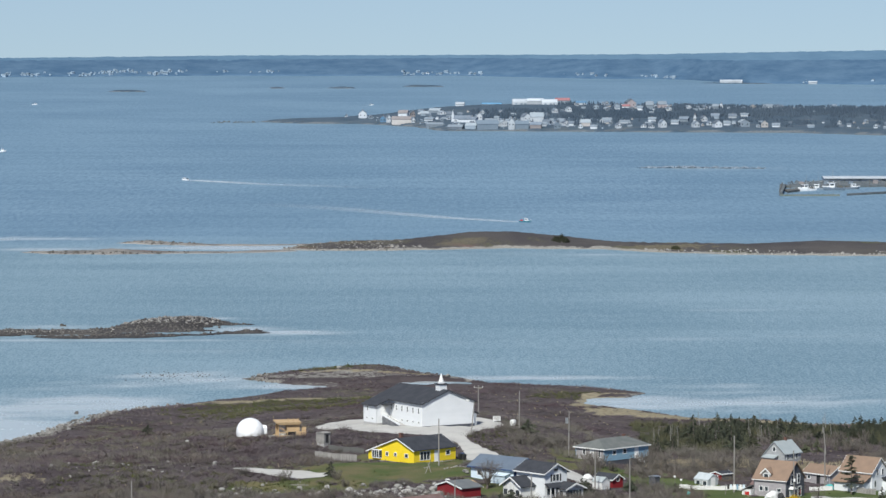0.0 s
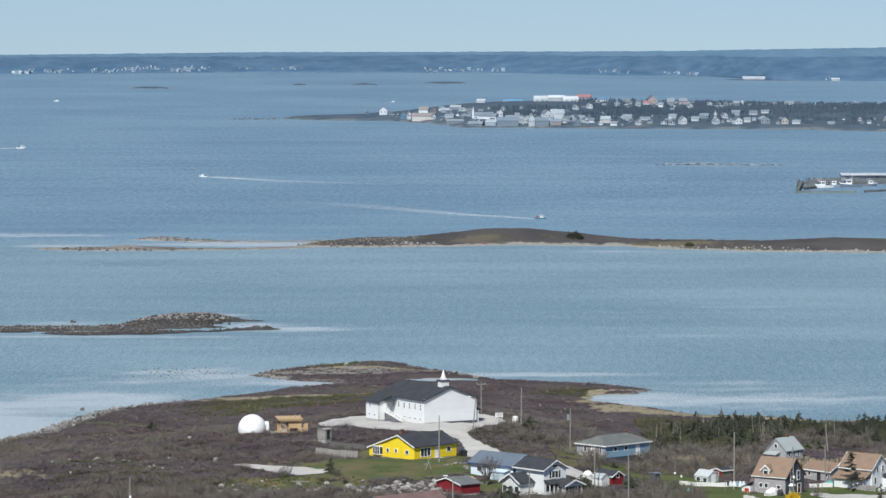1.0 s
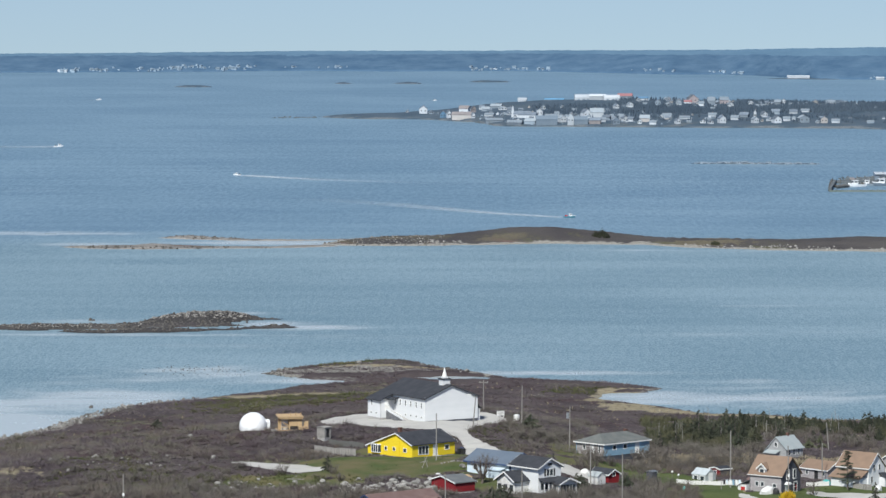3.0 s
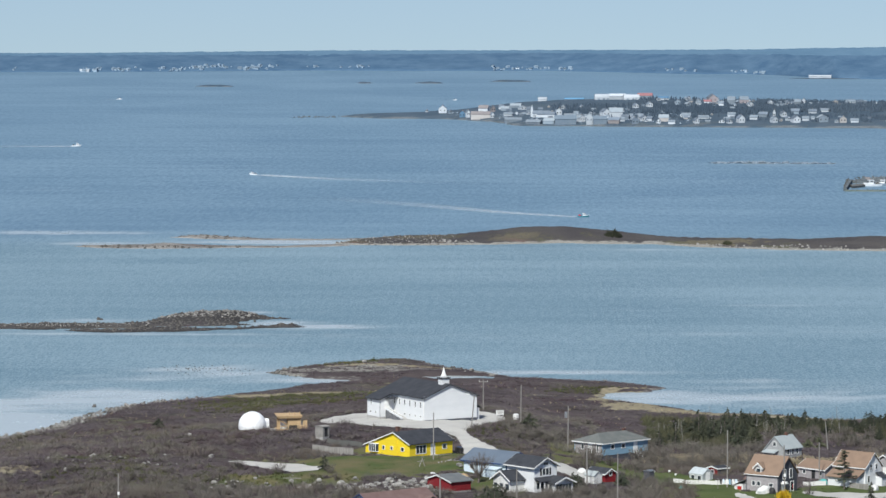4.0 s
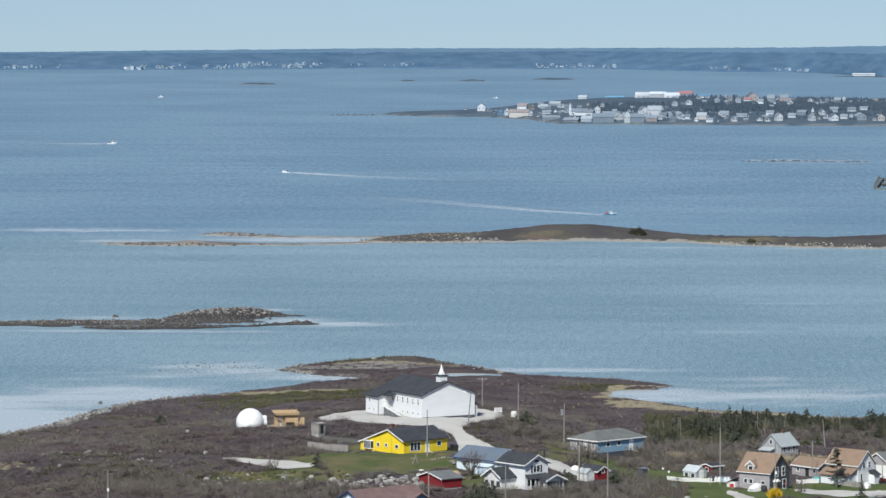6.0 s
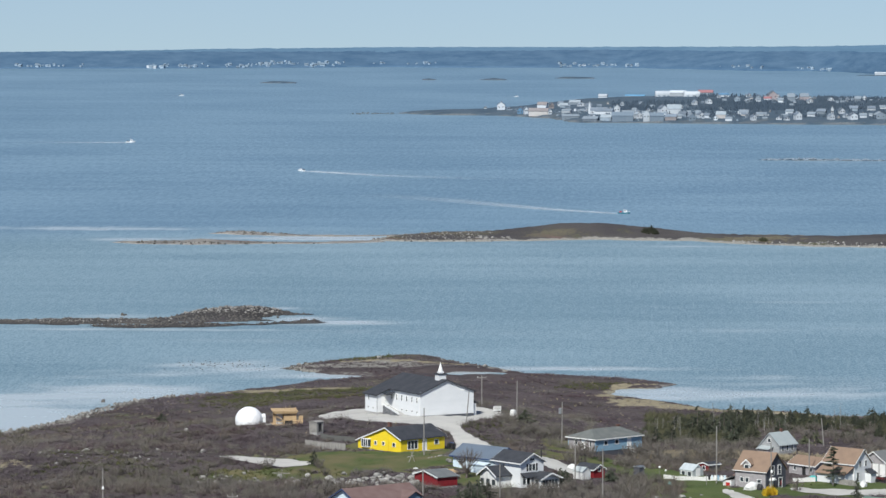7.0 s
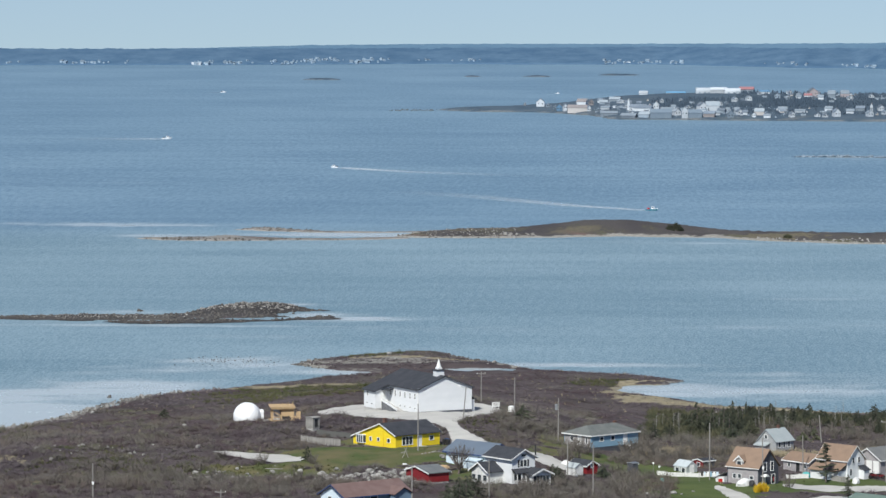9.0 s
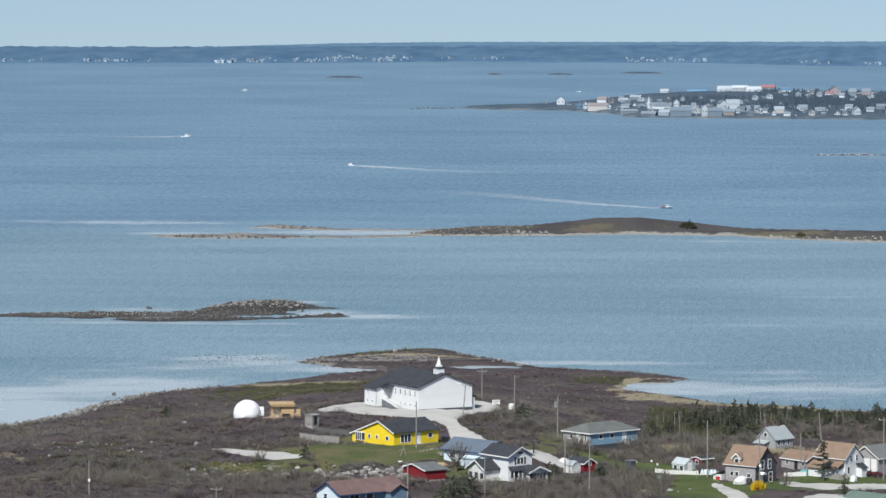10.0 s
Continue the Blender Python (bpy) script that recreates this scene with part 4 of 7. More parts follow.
blue = house("blue_cottage", "pale blue cottage with slate blue metal roof", (12.7, 730.2, 7.25), 49.0, 6.5, 10.2, 2.7, 1.65, "y", "light_blue", "blue_roof", base=0.1, gable="deep_blue", over=0.5, trim="deep_blue",
             left=[("plain", 3.0, 1.0, 1.6, 1.0), ("plain", 8.2, 1.1, 0.9, 0.9)])
part("lean_to", Shape().box((-1.5, 1.0, -0.5), (-0.02, 4.6, 1.5)).slab([(-1.7, 0.8, 1.6), (-1.7, 4.8, 1.6), (0, 4.8, 2.0), (0, 0.8, 2.0)], (0, 0, -0.12)), M["light_blue"], blue)
white = house("white_house", "white two-storey house with dark roof and fanlight gable", (17.75, 715.6, 6.2), 40.5, 5.2, 7.4, 4.8, 1.4, "y", "white", "dark_roof", base=0.15, over=0.5,
              right=[("shutters", 2.6, 3.2, 1.5, 1.2), ("plain", 2.6, 4.95, 1.1, 0.5)], left=[("plain", 4.6, 3.7, 0.35, 0.4)])
for at, lx, ly, e, r, rid, lab in ((pose(-3.2, 2.6, 0), 4.4, 4.8, 2.5, 1.4, "x", "front_wing"), (pose(2.2, -3.0, 0), 4.2, 3.6, 2.1, 0.85, "y", "side_wing")):
    wing = part(lab, Shape().box((0.02, 0.02, -1.0), (lx - 0.02, ly - 0.02, e)), M["white_old"], white, m=at)
    if rid == "x":
        part("gable", Shape().slab([(0, 0, e), (0, ly, e), (0, ly / 2, e + r)], (0.15, 0, 0)), M["white_old"], wing)
        for y0, sgn in ((-0.4, 1), (ly + 0.4, -1)):
            roof_z = e - 0.4 * r / (ly / 2) + 0.12
            part("roof", Shape().slab([(-0.5, y0, roof_z), (lx, y0, roof_z), (lx, ly / 2, e + r + 0.12), (-0.5, ly / 2, e + r + 0.12)], (0, 0, -0.14)), M["dark_roof"], wing)
            part("fascia", Shape().slab([(-0.5, y0, roof_z), (-0.5, ly / 2, e + r + 0.12), (-0.5, ly / 2, e + r - 0.15), (-0.5, y0, roof_z - 0.27)], (-0.05, 0, 0)), M["trim"], wing)
        for y in (0.9, 2.5, 4.1):
            part("window_pane", Shape().box((-0.06, y - 0.45, 0.7), (-0.01, y + 0.45, 1.7)), M["glass"], wing)
    else:
        part("gable", Shape().slab([(0, 0, e), (lx, 0, e), (lx / 2, 0, e + r)], (0, 0.15, 0)), M["white_old"], wing)
        for x0 in (-0.4, lx + 0.4):
            roof_z = e - 0.4 * r / (lx / 2) + 0.12
            part("roof", Shape().slab([(x0, -0.5, roof_z), (x0, ly, roof_z), (lx / 2, ly, e + r + 0.12), (lx / 2, -0.5, e + r + 0.12)], (0, 0, -0.14)), M["dark_roof"], wing)
            part("fascia", Shape().slab([(x0, -0.5, roof_z), (lx / 2, -0.5, e + r + 0.12), (lx / 2, -0.5, e + r - 0.15), (x0, -0.5, roof_z - 0.27)], (0, -0.05, 0)), M["trim"], wing)
        for x in (0.6, 1.3, 2.0, 2.7, 3.4):
            part("window_pane", Shape().box((x - 0.28, -0.06, 0.5), (x + 0.28, -0.01, 1.8)), M["glass"], wing)
        for y in (1.2, 3.2):
            part("window_pane", Shape().box((-0.06, y - 0.5, 0.8), (-0.01, y + 0.5, 1.7)), M["glass"], wing)
verandah = part("verandah_roof", Shape().slab([(-0.1, -1.7, 2.35), (5.3, -1.7, 2.35), (5.3, -0.06, 2.95), (-0.1, -0.06, 2.95)], (0, 0, -0.12)), M["dark_roof"], white)
for x, y in ((0.1, -1.5), (1.1, -1.5), (2.0, -1.5)):
    part("post", Shape().box((x - 0.07, y - 0.07, -0.8), (x + 0.07, y + 0.07, 2.3)), M["trim"], verandah)
part("rail", Shape().box((0.1, -1.54, 0.75), (2.0, -1.46, 0.83)), M["trim"], verandah)
for x in (0.9, 1.7):
    part("window_pane", Shape().box((x - 0.35, -0.06, 0.9), (x + 0.35, -0.01, 1.9)), M["glass"], white)
red = house("red_shed", "barn-red shed with grey roof and white gable boards", (3.3, 714.4, 6.8), 39.0, 4.3, 6.9, 1.6, 0.88, "x", "red", "shed_roof", base=0.0, over=0.3, apex=3.9, dark_eave=True)
red2 = house("red_garage", "small red garage with dark roof and white trim", (30.4, 735.6, 5.8), 42, 2.6, 4.6, 1.7, 0.75, "y", "red", "dark_roof", base=0.0, over=0.3, right=[("plain", 1.3, 1.3, 0.6, 0.7)], category="garage")
grey = house("shingled_house", "grey shingled house with tan roof, dormer and dark gable", (61.15, 730.8, 3.98), 54.5, 6.3, 6.75, 3.9, 2.98, "y", ("dark_shingle", "grey_shingle"), "tan_roof", base=0.1, over=0.3, trim_drop=0.13, rakes=False,
             right=[("sash", 2.0, 3.1, 0.85, 1.6), ("sash", 4.2, 3.1, 0.85, 1.6), ("door", 1.7, 0.1, 0.9, 2.0), ("sash", 4.6, 0.7, 1.05, 1.7)],
             left=[("plain", 5.2, 1.75, 0.7, 0.8), ("plain", 4.1, 1.75, 0.7, 0.8), ("plain", 1.5, 1.75, 0.8, 0.6)])
dorm = part("dormer", Shape().box((0.25, 3.4, 3.6), (2.0, 5.2, 5.0)).slab([(0.25, 3.4, 5.0), (0.25, 5.2, 5.0), (0.25, 4.3, 5.75)], (0.1, 0, 0)), M["grey_shingle"], grey)
part("roof", Shape().slab([(-0.05, 3.2, 4.9), (2.6, 3.2, 4.9), (2.6, 4.3, 5.9), (-0.05, 4.3, 5.9)], (0, 0, -0.1)).slab([(-0.05, 5.4, 4.9), (2.6, 5.4, 4.9), (2.6, 4.3, 5.9), (-0.05, 4.3, 5.9)], (0, 0, -0.1)), M["tan_roof"], dorm)
part("fascia", Shape().slab([(-0.06, 3.2, 4.9), (-0.06, 4.3, 5.9), (-0.06, 4.3, 5.6), (-0.06, 3.2, 4.65)], (-0.05, 0, 0)).slab([(-0.06, 5.4, 4.9), (-0.06, 4.3, 5.9), (-0.06, 4.3, 5.6), (-0.06, 5.4, 4.65)], (-0.05, 0, 0)), M["trim"], dorm)
part("window_frame", Shape().box((0.17, 3.75, 3.95), (0.24, 4.85, 4.95)), M["trim"], dorm)
part("pane", Shape().box((0.14, 3.9, 4.1), (0.165, 4.7, 4.8)), M["glass"], dorm)
porch = part("porch", Shape().box((-1.0, 6.8, -0.6), (1.4, 8.6, 1.9)), M["white_old"], grey)
part("roof", Shape().slab([(-1.2, 8.9, 1.6), (1.6, 8.9, 1.6), (1.6, 6.78, 2.7), (-1.2, 6.78, 2.7)], (0, 0, -0.12)), M["grey_roof"], porch)
part("door", Shape().box((-1.06, 7.1, -0.1), (-1.005, 7.95, 1.5)), M["door_red"], porch, "bright red porch door")
part("window_banner", Shape().box((4.65, -0.085, 1.1), (4.85, -0.06, 1.9)), M["door_red"], grey, "red cloth hanging in the window")
door_hood = part("door_hood", Shape().slab([(0.8, -0.9, 2.25), (1.5, -0.9, 2.7), (2.2, -0.9, 2.25), (2.2, 0, 2.25), (1.5, 0, 2.7), (0.8, 0, 2.25)][:3], (0, 0.9, 0)), M["trim"], grey)
peach = house("tan_roof_house", "white house with tan shingle roof and pale gable", (77.25, 738.9, 4.6), 48.5, 4.8, 7.0, 3.8, 2.35, "y", ("white", "white"), "tan_roof", base=0.1, over=0.3, trim_drop=0.16,
              right=[("sash", 1.6, 3.2, 0.6, 1.0), ("sash", 3.2, 3.2, 0.6, 1.0), ("plain", 1.0, 1.0, 0.6, 1.2)])
lean = part("lean_to", Shape().box((-2.2, 0.3, -0.8), (-0.02, 6.8, 1.95)), M["white"], peach)
part("roof", Shape().slab([(-2.6, 0.0, 2.0), (-2.6, 7.1, 2.0), (0.0, 7.1, 3.3), (0.0, 0.0, 3.3)], (0, 0, -0.12)), M["tan_roof"], lean)
hood = part("porch", Shape().box((3.2, -1.3, -0.5), (4.7, -0.02, 1.9)), M["white"], peach, "small white entrance porch")
part("roof", Shape().slab([(3.0, -1.5, 1.9), (4.9, -1.5, 1.9), (4.9, 0, 2.7), (3.0, 0, 2.7)], (0, 0, -0.1)), M["dark_roof"], hood)
barn = house("old_barn", "weathered grey barn with grey-green metal roof", (65.5, 786.8, 4.4), 48.0, 5.15, 5.0, 2.0, 2.1, "x", "barn_wall", "green_roof", base=0.0, over=0.25, fascia=False, category="barn", eave_far=1.5, apex=2.45,
             right=[("sash", 1.0, 0.8, 0.7, 1.1), ("sash", 2.4, 0.8, 0.7, 1.1), ("sash", 3.8, 0.8, 0.7, 1.1)], left=[("plain", 2.5, 2.35, 0.7, 0.8)])
barn_porch = part("porch", Shape().box((-1.2, 1.6, -0.6), (-0.02, 4.4, 1.2)), M["grey_shingle"], barn)
part("roof", Shape().slab([(-1.5, 1.4, 1.2), (-1.5, 4.6, 1.2), (-0.01, 4.6, 1.7), (-0.01, 1.4, 1.7)], (0, 0, -0.1)), M["green_roof"], barn_porch)
part("chimney", Shape().box((3.3, 2.3, 3.7), (3.75, 2.75, 4.8)), M["brick"], barn)
shed = house("tan_roof_shed", "grey shed with tan roof and open doorway", (70.6, 748.6, 4.8), 40, 4.4, 7.0, 2.0, 1.3, "y", "grey_shingle", "tan_roof", base=0.0, over=0.25, category="shed",
             left=[("opening", 3.0, 0.1, 1.0, 1.7), ("plain", 1.0, 0.9, 0.7, 0.7), ("plain", 5.4, 0.9, 0.7, 0.7)])
small = house("brown_shed", "small brown weathered shed", (58.3, 741.0, 4.2), 44, 3.0, 3.6, 1.5, 0.9, "y", "wood_grey", "brown_roof", base=0.0, over=0.2, category="shed", fascia=False)
blk = house("red_black_shed", "small red and black shed with dark flat roof", (51.4, 757.5, 4.2), 40, 2.8, 2.6, 1.7, 0.3, "x", ("dark_shingle", "red"), "dark_roof", base=0.0, over=0.2, category="shed", left=[("plain", 1.3, 0.7, 0.8, 0.7)])
right_house = house("grey_garage", "grey garage with tall white doors", (83.4, 744.0, 4.7), 48, 5.4, 6.0, 3.2, 1.9, "x", "grey_shingle", "grey_roof", base=0.0, over=0.3, category="garage",
                    left=[("door", 1.0, 0.0, 1.1, 2.9), ("door", 2.6, 0.0, 1.1, 2.9), ("plain", 4.2, 2.5, 0.7, 0.9)])
green = house("green_roof_shed", "shed with grey-green felt roof", (83.0, 701.0, 3.6), 50, 5.0, 9.0, 1.7, 0.9, "y", "wood_grey", "moss_roof", base=0.0, over=0.3, category="shed")
bung = house("blue_bungalow", "slate blue bungalow with red-brown roof", (-8.8, 681.6, 5.75), 42, 13.6, 6.6, 2.5, 1.7, "x", ("slate_wall", "light_blue"), "brown_roof", base=0.1, over=0.5, trim="deep_blue",
             right=[("plain", 3.0, 0.9, 2.0, 1.3), ("plain", 6.2, 0.9, 1.4, 1.3)], left=[("plain", 4.1, 1.0, 0.9, 1.2)])
sl = M["brown_roof"]
part("cross_gable", Shape().slab([(9.4, -1.6, 2.4), (13.0, -1.6, 2.4), (11.2, -1.6, 3.4)], (0, 0.15, 0)).box((9.4, -1.6, -0.8), (13.0, 0.0, 2.4)), M["slate_wall"], bung)
part("cross_roof", Shape().slab([(9.1, -2.0, 2.4), (11.2, -2.0, 3.55), (11.2, 2.4, 3.55), (9.1, 0.0, 2.4)], (0, 0, -0.12)).slab([(13.3, -2.0, 2.4), (11.2, -2.0, 3.55), (11.2, 2.4, 3.55), (13.3, 0.0, 2.4)], (0, 0, -0.12)), sl, bung)


# ---------------------------------------------------------------- gravel and roads
GRAVELS = {
    "church_lot": [(-26, 815), (-24, 823), (-16, 827), (0, 825), (8, 816), (12, 810), (11.8, 804), (7.5, 794), (5.5, 788.5), (4.3, 785), (5.5, 780), (7.2, 775), (9.5, 770.5), (12, 763), (9, 757), (4, 760),
                   (4.4, 767), (3.6, 772), (2.6, 779), (0, 783), (-9, 790.5), (-16, 791.5), (-23, 806)],
    "side_drive": [(19, 758), (22, 757), (26, 750), (28, 742), (26, 737), (22.5, 743), (19, 750)],
    "gravel_patch": [(-39, 744.5), (-35, 746), (-27, 745), (-20.5, 742), (-21, 737.5), (-26, 735), (-31, 739), (-36, 741)],
    "village_lane": [(66, 735), (70, 731), (76, 731), (98, 728.5), (98, 721), (77, 723), (69, 723.5), (65, 727)],
    "lower_lane": [(69, 711), (74.5, 716.5), (98, 715), (98, 707), (69, 705)],
    "house_path": [(52.5, 729), (55.5, 727.5), (58, 720), (60, 709), (60, 698), (56.5, 698), (56, 708), (54.8, 719)],
}


def rounded(outline):
    """The outline with its corners cut twice."""
    for _ in range(2):
        out = []
        for (ax, ay), (bx, by) in zip(outline, outline[1:] + outline[:1]):
            out += [(ax * 0.75 + bx * 0.25, ay * 0.75 + by * 0.25), (ax * 0.25 + bx * 0.75, ay * 0.25 + by * 0.75)]
        outline = out
    return outline


GRAVELS = {key: rounded(line) for key, line in GRAVELS.items()}


def drape(name, outline, label):
    """A gravel surface laid on the land."""
    g = 0.2
    xs = np.arange(min(q[0] for q in outline), max(q[0] for q in outline) + g, g)
    ys = np.arange(min(q[1] for q in outline), max(q[1] for q in outline) + g, g)
    x, y = np.meshgrid(xs, ys)
    keep = inside_distance(x, y, outline) + 0.16 * wavy(x, y, 2.5, 2) > 0
    z = height(x, y) + 0.07
    idx = -np.ones(x.shape, int)
    cells = keep[:-1, :-1] & keep[1:, :-1] & keep[:-1, 1:] & keep[1:, 1:]
    use = np.zeros_like(keep)
    use[:-1, :-1] |= cells
    use[1:, :-1] |= cells
    use[:-1, 1:] |= cells
    use[1:, 1:] |= cells
    idx[use] = np.arange(use.sum())
    s = Shape()
    s.v = np.stack([x[use], y[use], z[use]], -1).tolist()
    r, c = np.nonzero(cells)
    s.f = np.stack([idx[r, c], idx[r, c + 1], idx[r + 1, c + 1], idx[r + 1, c]], -1).tolist()
    tagged(new(name, s.mesh(name, M["gravel"], True)), label, "road", kind="structure")


for key, line in GRAVELS.items():
    drape(key, line, "pale packed gravel surface")


# ---------------------------------------------------------------- loose cover of the land
FOOT = [(2, 808, 13), (-8, 806, 12), (-14, 813, 6), (-4, 763, 9.6), (-1, 766, 8), (-8, 764, 8), (33, 782, 9), (13, 738, 7), (8, 737, 5), (18, 722, 8), (22, 718, 4), (13.5, 717, 4), (3, 720, 6), (31, 738, 4), (60, 738, 6), (76, 746, 8), (70, 744, 4),
        (65, 791, 5), (69, 754, 5), (57, 744, 3), (51, 760, 3), (85, 750, 6), (83, 708, 6), (-6, 690, 10), (-1, 694, 8), (48, 752, 4), (-37, 797, 4), (-29, 791, 5), (-22, 775, 2.5), (27, 733, 3)]


def scatter(n, box, seed, clear=True, lawn=None, straw=None, dmin=2.0, dmax=1e9):
    """Random places on the land, free of roads and houses."""
    r = np.random.RandomState(seed)
    x, y = r.uniform(box[0], box[1], n), r.uniform(box[2], box[3], n)
    d = inside_distance(x, y, COAST)
    keep = (d > dmin) & (d < dmax) & (np.hypot((x + 2) / 14, (y - 992) / 14) > 1.0)
    if clear:
        for fx, fy, fr in FOOT:
            keep &= np.hypot(x - fx, y - fy) > fr * 0.92
        for line in GRAVELS.values():
            keep &= inside_distance(x, y, line) < -0.3
    lw, st = patches(x, y, LAWNS, 0.18), patches(x, y, STRAWS, 0.25)
    if lawn is not None:
        keep &= (lw > 0.5) == lawn
    if straw is not None:
        keep &= (st > 0.5) == straw
    x, y = x[keep], y[keep]
    return x, y, height(x, y), r


def blades(name, places, count, radius, tall, width, mat, label, category, upright=0.0):
    """Tufts of thin blades, one mesh."""
    x, y, z, r = places
    n = len(x)
    size = r.uniform(0.6, 1.2, (n, 1)) * (0.85 + 0.45 * wavy(x, y, 16, 3)[:, None] + 0.5 * wavy(x, y, 6, 6)[:, None])
    size = np.clip(size, 0.3, 2.0)
    a = r.uniform(0, 2 * math.pi, (n, count))
    reach = np.sqrt(r.uniform(0.0, 1, (n, count))) * radius * size
    foot = r.uniform(0, 0.6, (n, count)) * (1 - upright) * reach + upright * reach * 0.8
    hi = tall * size * r.uniform(0.45, 1.0, (n, count)) * (1.05 - 0.5 * (reach / (radius * size)) ** 2)
    ww = width * r.uniform(0.6, 1.4, (n, count))
    ca, sa = np.cos(a), np.sin(a)
    t = a + math.pi / 2 + r.uniform(-0.9, 0.9, (n, count))
    bx, by = x[:, None] + foot * ca, y[:, None] + foot * sa
    base = z[:, None] - 0.06
    v = np.empty((n, count, 3, 3))
    v[..., 0, :] = np.stack([bx + ww * np.cos(t), by + ww * np.sin(t), base + 0 * bx], -1)
    v[..., 1, :] = np.stack([bx - ww * np.cos(t), by - ww * np.sin(t), base + 0 * bx], -1)
    v[..., 2, :] = np.stack([x[:, None] + reach * ca, y[:, None] + reach * sa, base + hi], -1)
    v = v.reshape(-1, 3)
    me = bpy.data.meshes.new(name)
    m = len(v) // 3
    me.vertices.add(m * 3)
    me.vertices.foreach_set("co", v.astype(np.float32).ravel())
    me.loops.add(m * 3)
    me.loops.foreach_set("vertex_index", np.arange(m * 3, dtype=np.int32))
    me.polygons.add(m)
    me.polygons.foreach_set("loop_start", np.arange(0, m * 3, 3, dtype=np.int32))
    me.materials.append(mat)
    me.update(calc_edges=True)
    tagged(new(name, me), label, category, kind="stuff")


blades("heath_shrubs", scatter(76000, (-118, 122, 664, 1042), 3, lawn=False, straw=False), 22, 1.0, 0.62, 0.03, M["heath"], "low bare purple-brown heath shrubs", "shrubs")
blades("straw_grass", scatter(26000, (-120, 125, 680, 1035), 4, straw=True, lawn=False, dmin=1.0), 7, 0.35, 0.5, 0.05, M["straw"], "dry straw-coloured tussock grass", "grass")
blades("straw_tufts", scatter(2600, (-120, 125, 680, 1000), 14, straw=False, lawn=False), 9, 0.5, 0.55, 0.07, M["straw"], "scattered tufts of dry grass", "grass")
blades("green_tufts", scatter(5000, (-110, 120, 664, 960), 15, straw=False), 9, 0.6, 0.32, 0.06, M["green_tuft"], "green and olive grass tufts in the heath", "grass")
GREENS = [(-36, 925, 16, 13), (-20, 930, 14, 12), (-48, 916, 12, 9), (-30, 903, 13, 8), (-44, 900, 10, 7), (-22, 911, 9, 8), (-30, 1028, 12, 4), (-62, 752, 9, 6), (-40, 726, 22, 9), (-58, 738, 12, 6), (5, 768, 8, 14), (30, 960, 8, 8), (14, 790, 8, 8)]
gx, gy, gz, gr = scatter(60000, (-76, 42, 700, 1040), 17, straw=False)
gp = patches(gx, gy, GREENS, 0.5) > 0.45
blades("green_heath", (gx[gp], gy[gp], gz[gp], gr), 12, 0.8, 0.75, 0.055, M["green_tuft"], "green and olive low shrubs on the heath", "shrubs")
blades("heath_in_straw", scatter(5000, (-118, 122, 664, 1042), 23, straw=True, lawn=False), 12, 0.8, 0.6, 0.05, M["heath"], "sparse heath shrubs among straw grass", "shrubs")
blades("big_heath", scatter(3000, (-118, 30, 664, 860), 25, lawn=False), 90, 1.8, 1.6, 0.022, M["twig"], "larger bare grey-brown bushes on the heath", "shrubs")
blades("tall_heath", scatter(9000, (-118, 36, 660, 800), 5, lawn=False), 34, 1.25, 1.3, 0.024, M["heath"], "taller bare heath bushes", "shrubs")
blades("tall_straw", scatter(1500, (38, 92, 774, 787), 51), 16, 0.7, 1.25, 0.05, M["straw"], "tall dry grass along the edge of the thicket", "grass")
ALDERS = [(34, 50, 758, 775), (22, 46, 698, 728), (46, 62, 762, 782), (38, 62, 784, 805), (40, 54, 755, 762), (30, 40, 775, 800), (10, 28, 690, 714), (12, 26, 775, 798), (-30, 0, 698, 714), (80, 110, 765, 800), (34, 47, 722, 742), (-60, -20, 700, 722)]
for i, box in enumerate(ALDERS):
    blades("bare_thicket", scatter(int(0.30 * (box[1] - box[0]) * (box[3] - box[2])), box, 30 + i), 62, 1.5, 2.2, 0.018, M["twig"], "bare brown alder thicket", "thicket", 0.15)


def rock_mesh(seed, rough=0.35):
    bm = bmesh.new()
    bmesh.ops.create_icosphere(bm, subdivisions=2, radius=0.5)
    r = random.Random(seed)
    cuts = [Vector((r.gauss(0, 1), r.gauss(0, 1), r.gauss(0, 1))).normalized() for _ in range(9)]
    off = Vector((r.uniform(0, 50), r.uniform(0, 50), r.uniform(0, 50)))
    for v in bm.verts:
        v.co *= 1 + rough * noise.noise(v.co * 2.2 + off)
        for c in cuts:
            over = v.co.dot(c) - 0.36
            if over > 0:
                v.co -= c * over
        v.co.z *= 0.72
    me = bpy.data.meshes.new("boulder")
    bm.to_mesh(me)
    bm.free()
    me.materials.append(M["rock"])
    return me


ROCKS = [rock_mesh(i) for i in range(5)]
BOULDERS = [(-18, 1, 713, 730, 170), (-42, -20, 714, 732, 90), (-72, -52, 736, 762, 40), (-58, -30, 742, 762, 9), (-52, -36, 790, 800, 4), (4, 12, 738, 741, 16), (-2, 12, 1003, 1011, 10), (-47, -20, 1012, 1030, 22), (-90, -80, 872, 905, 30)]
r0 = random.Random(8)
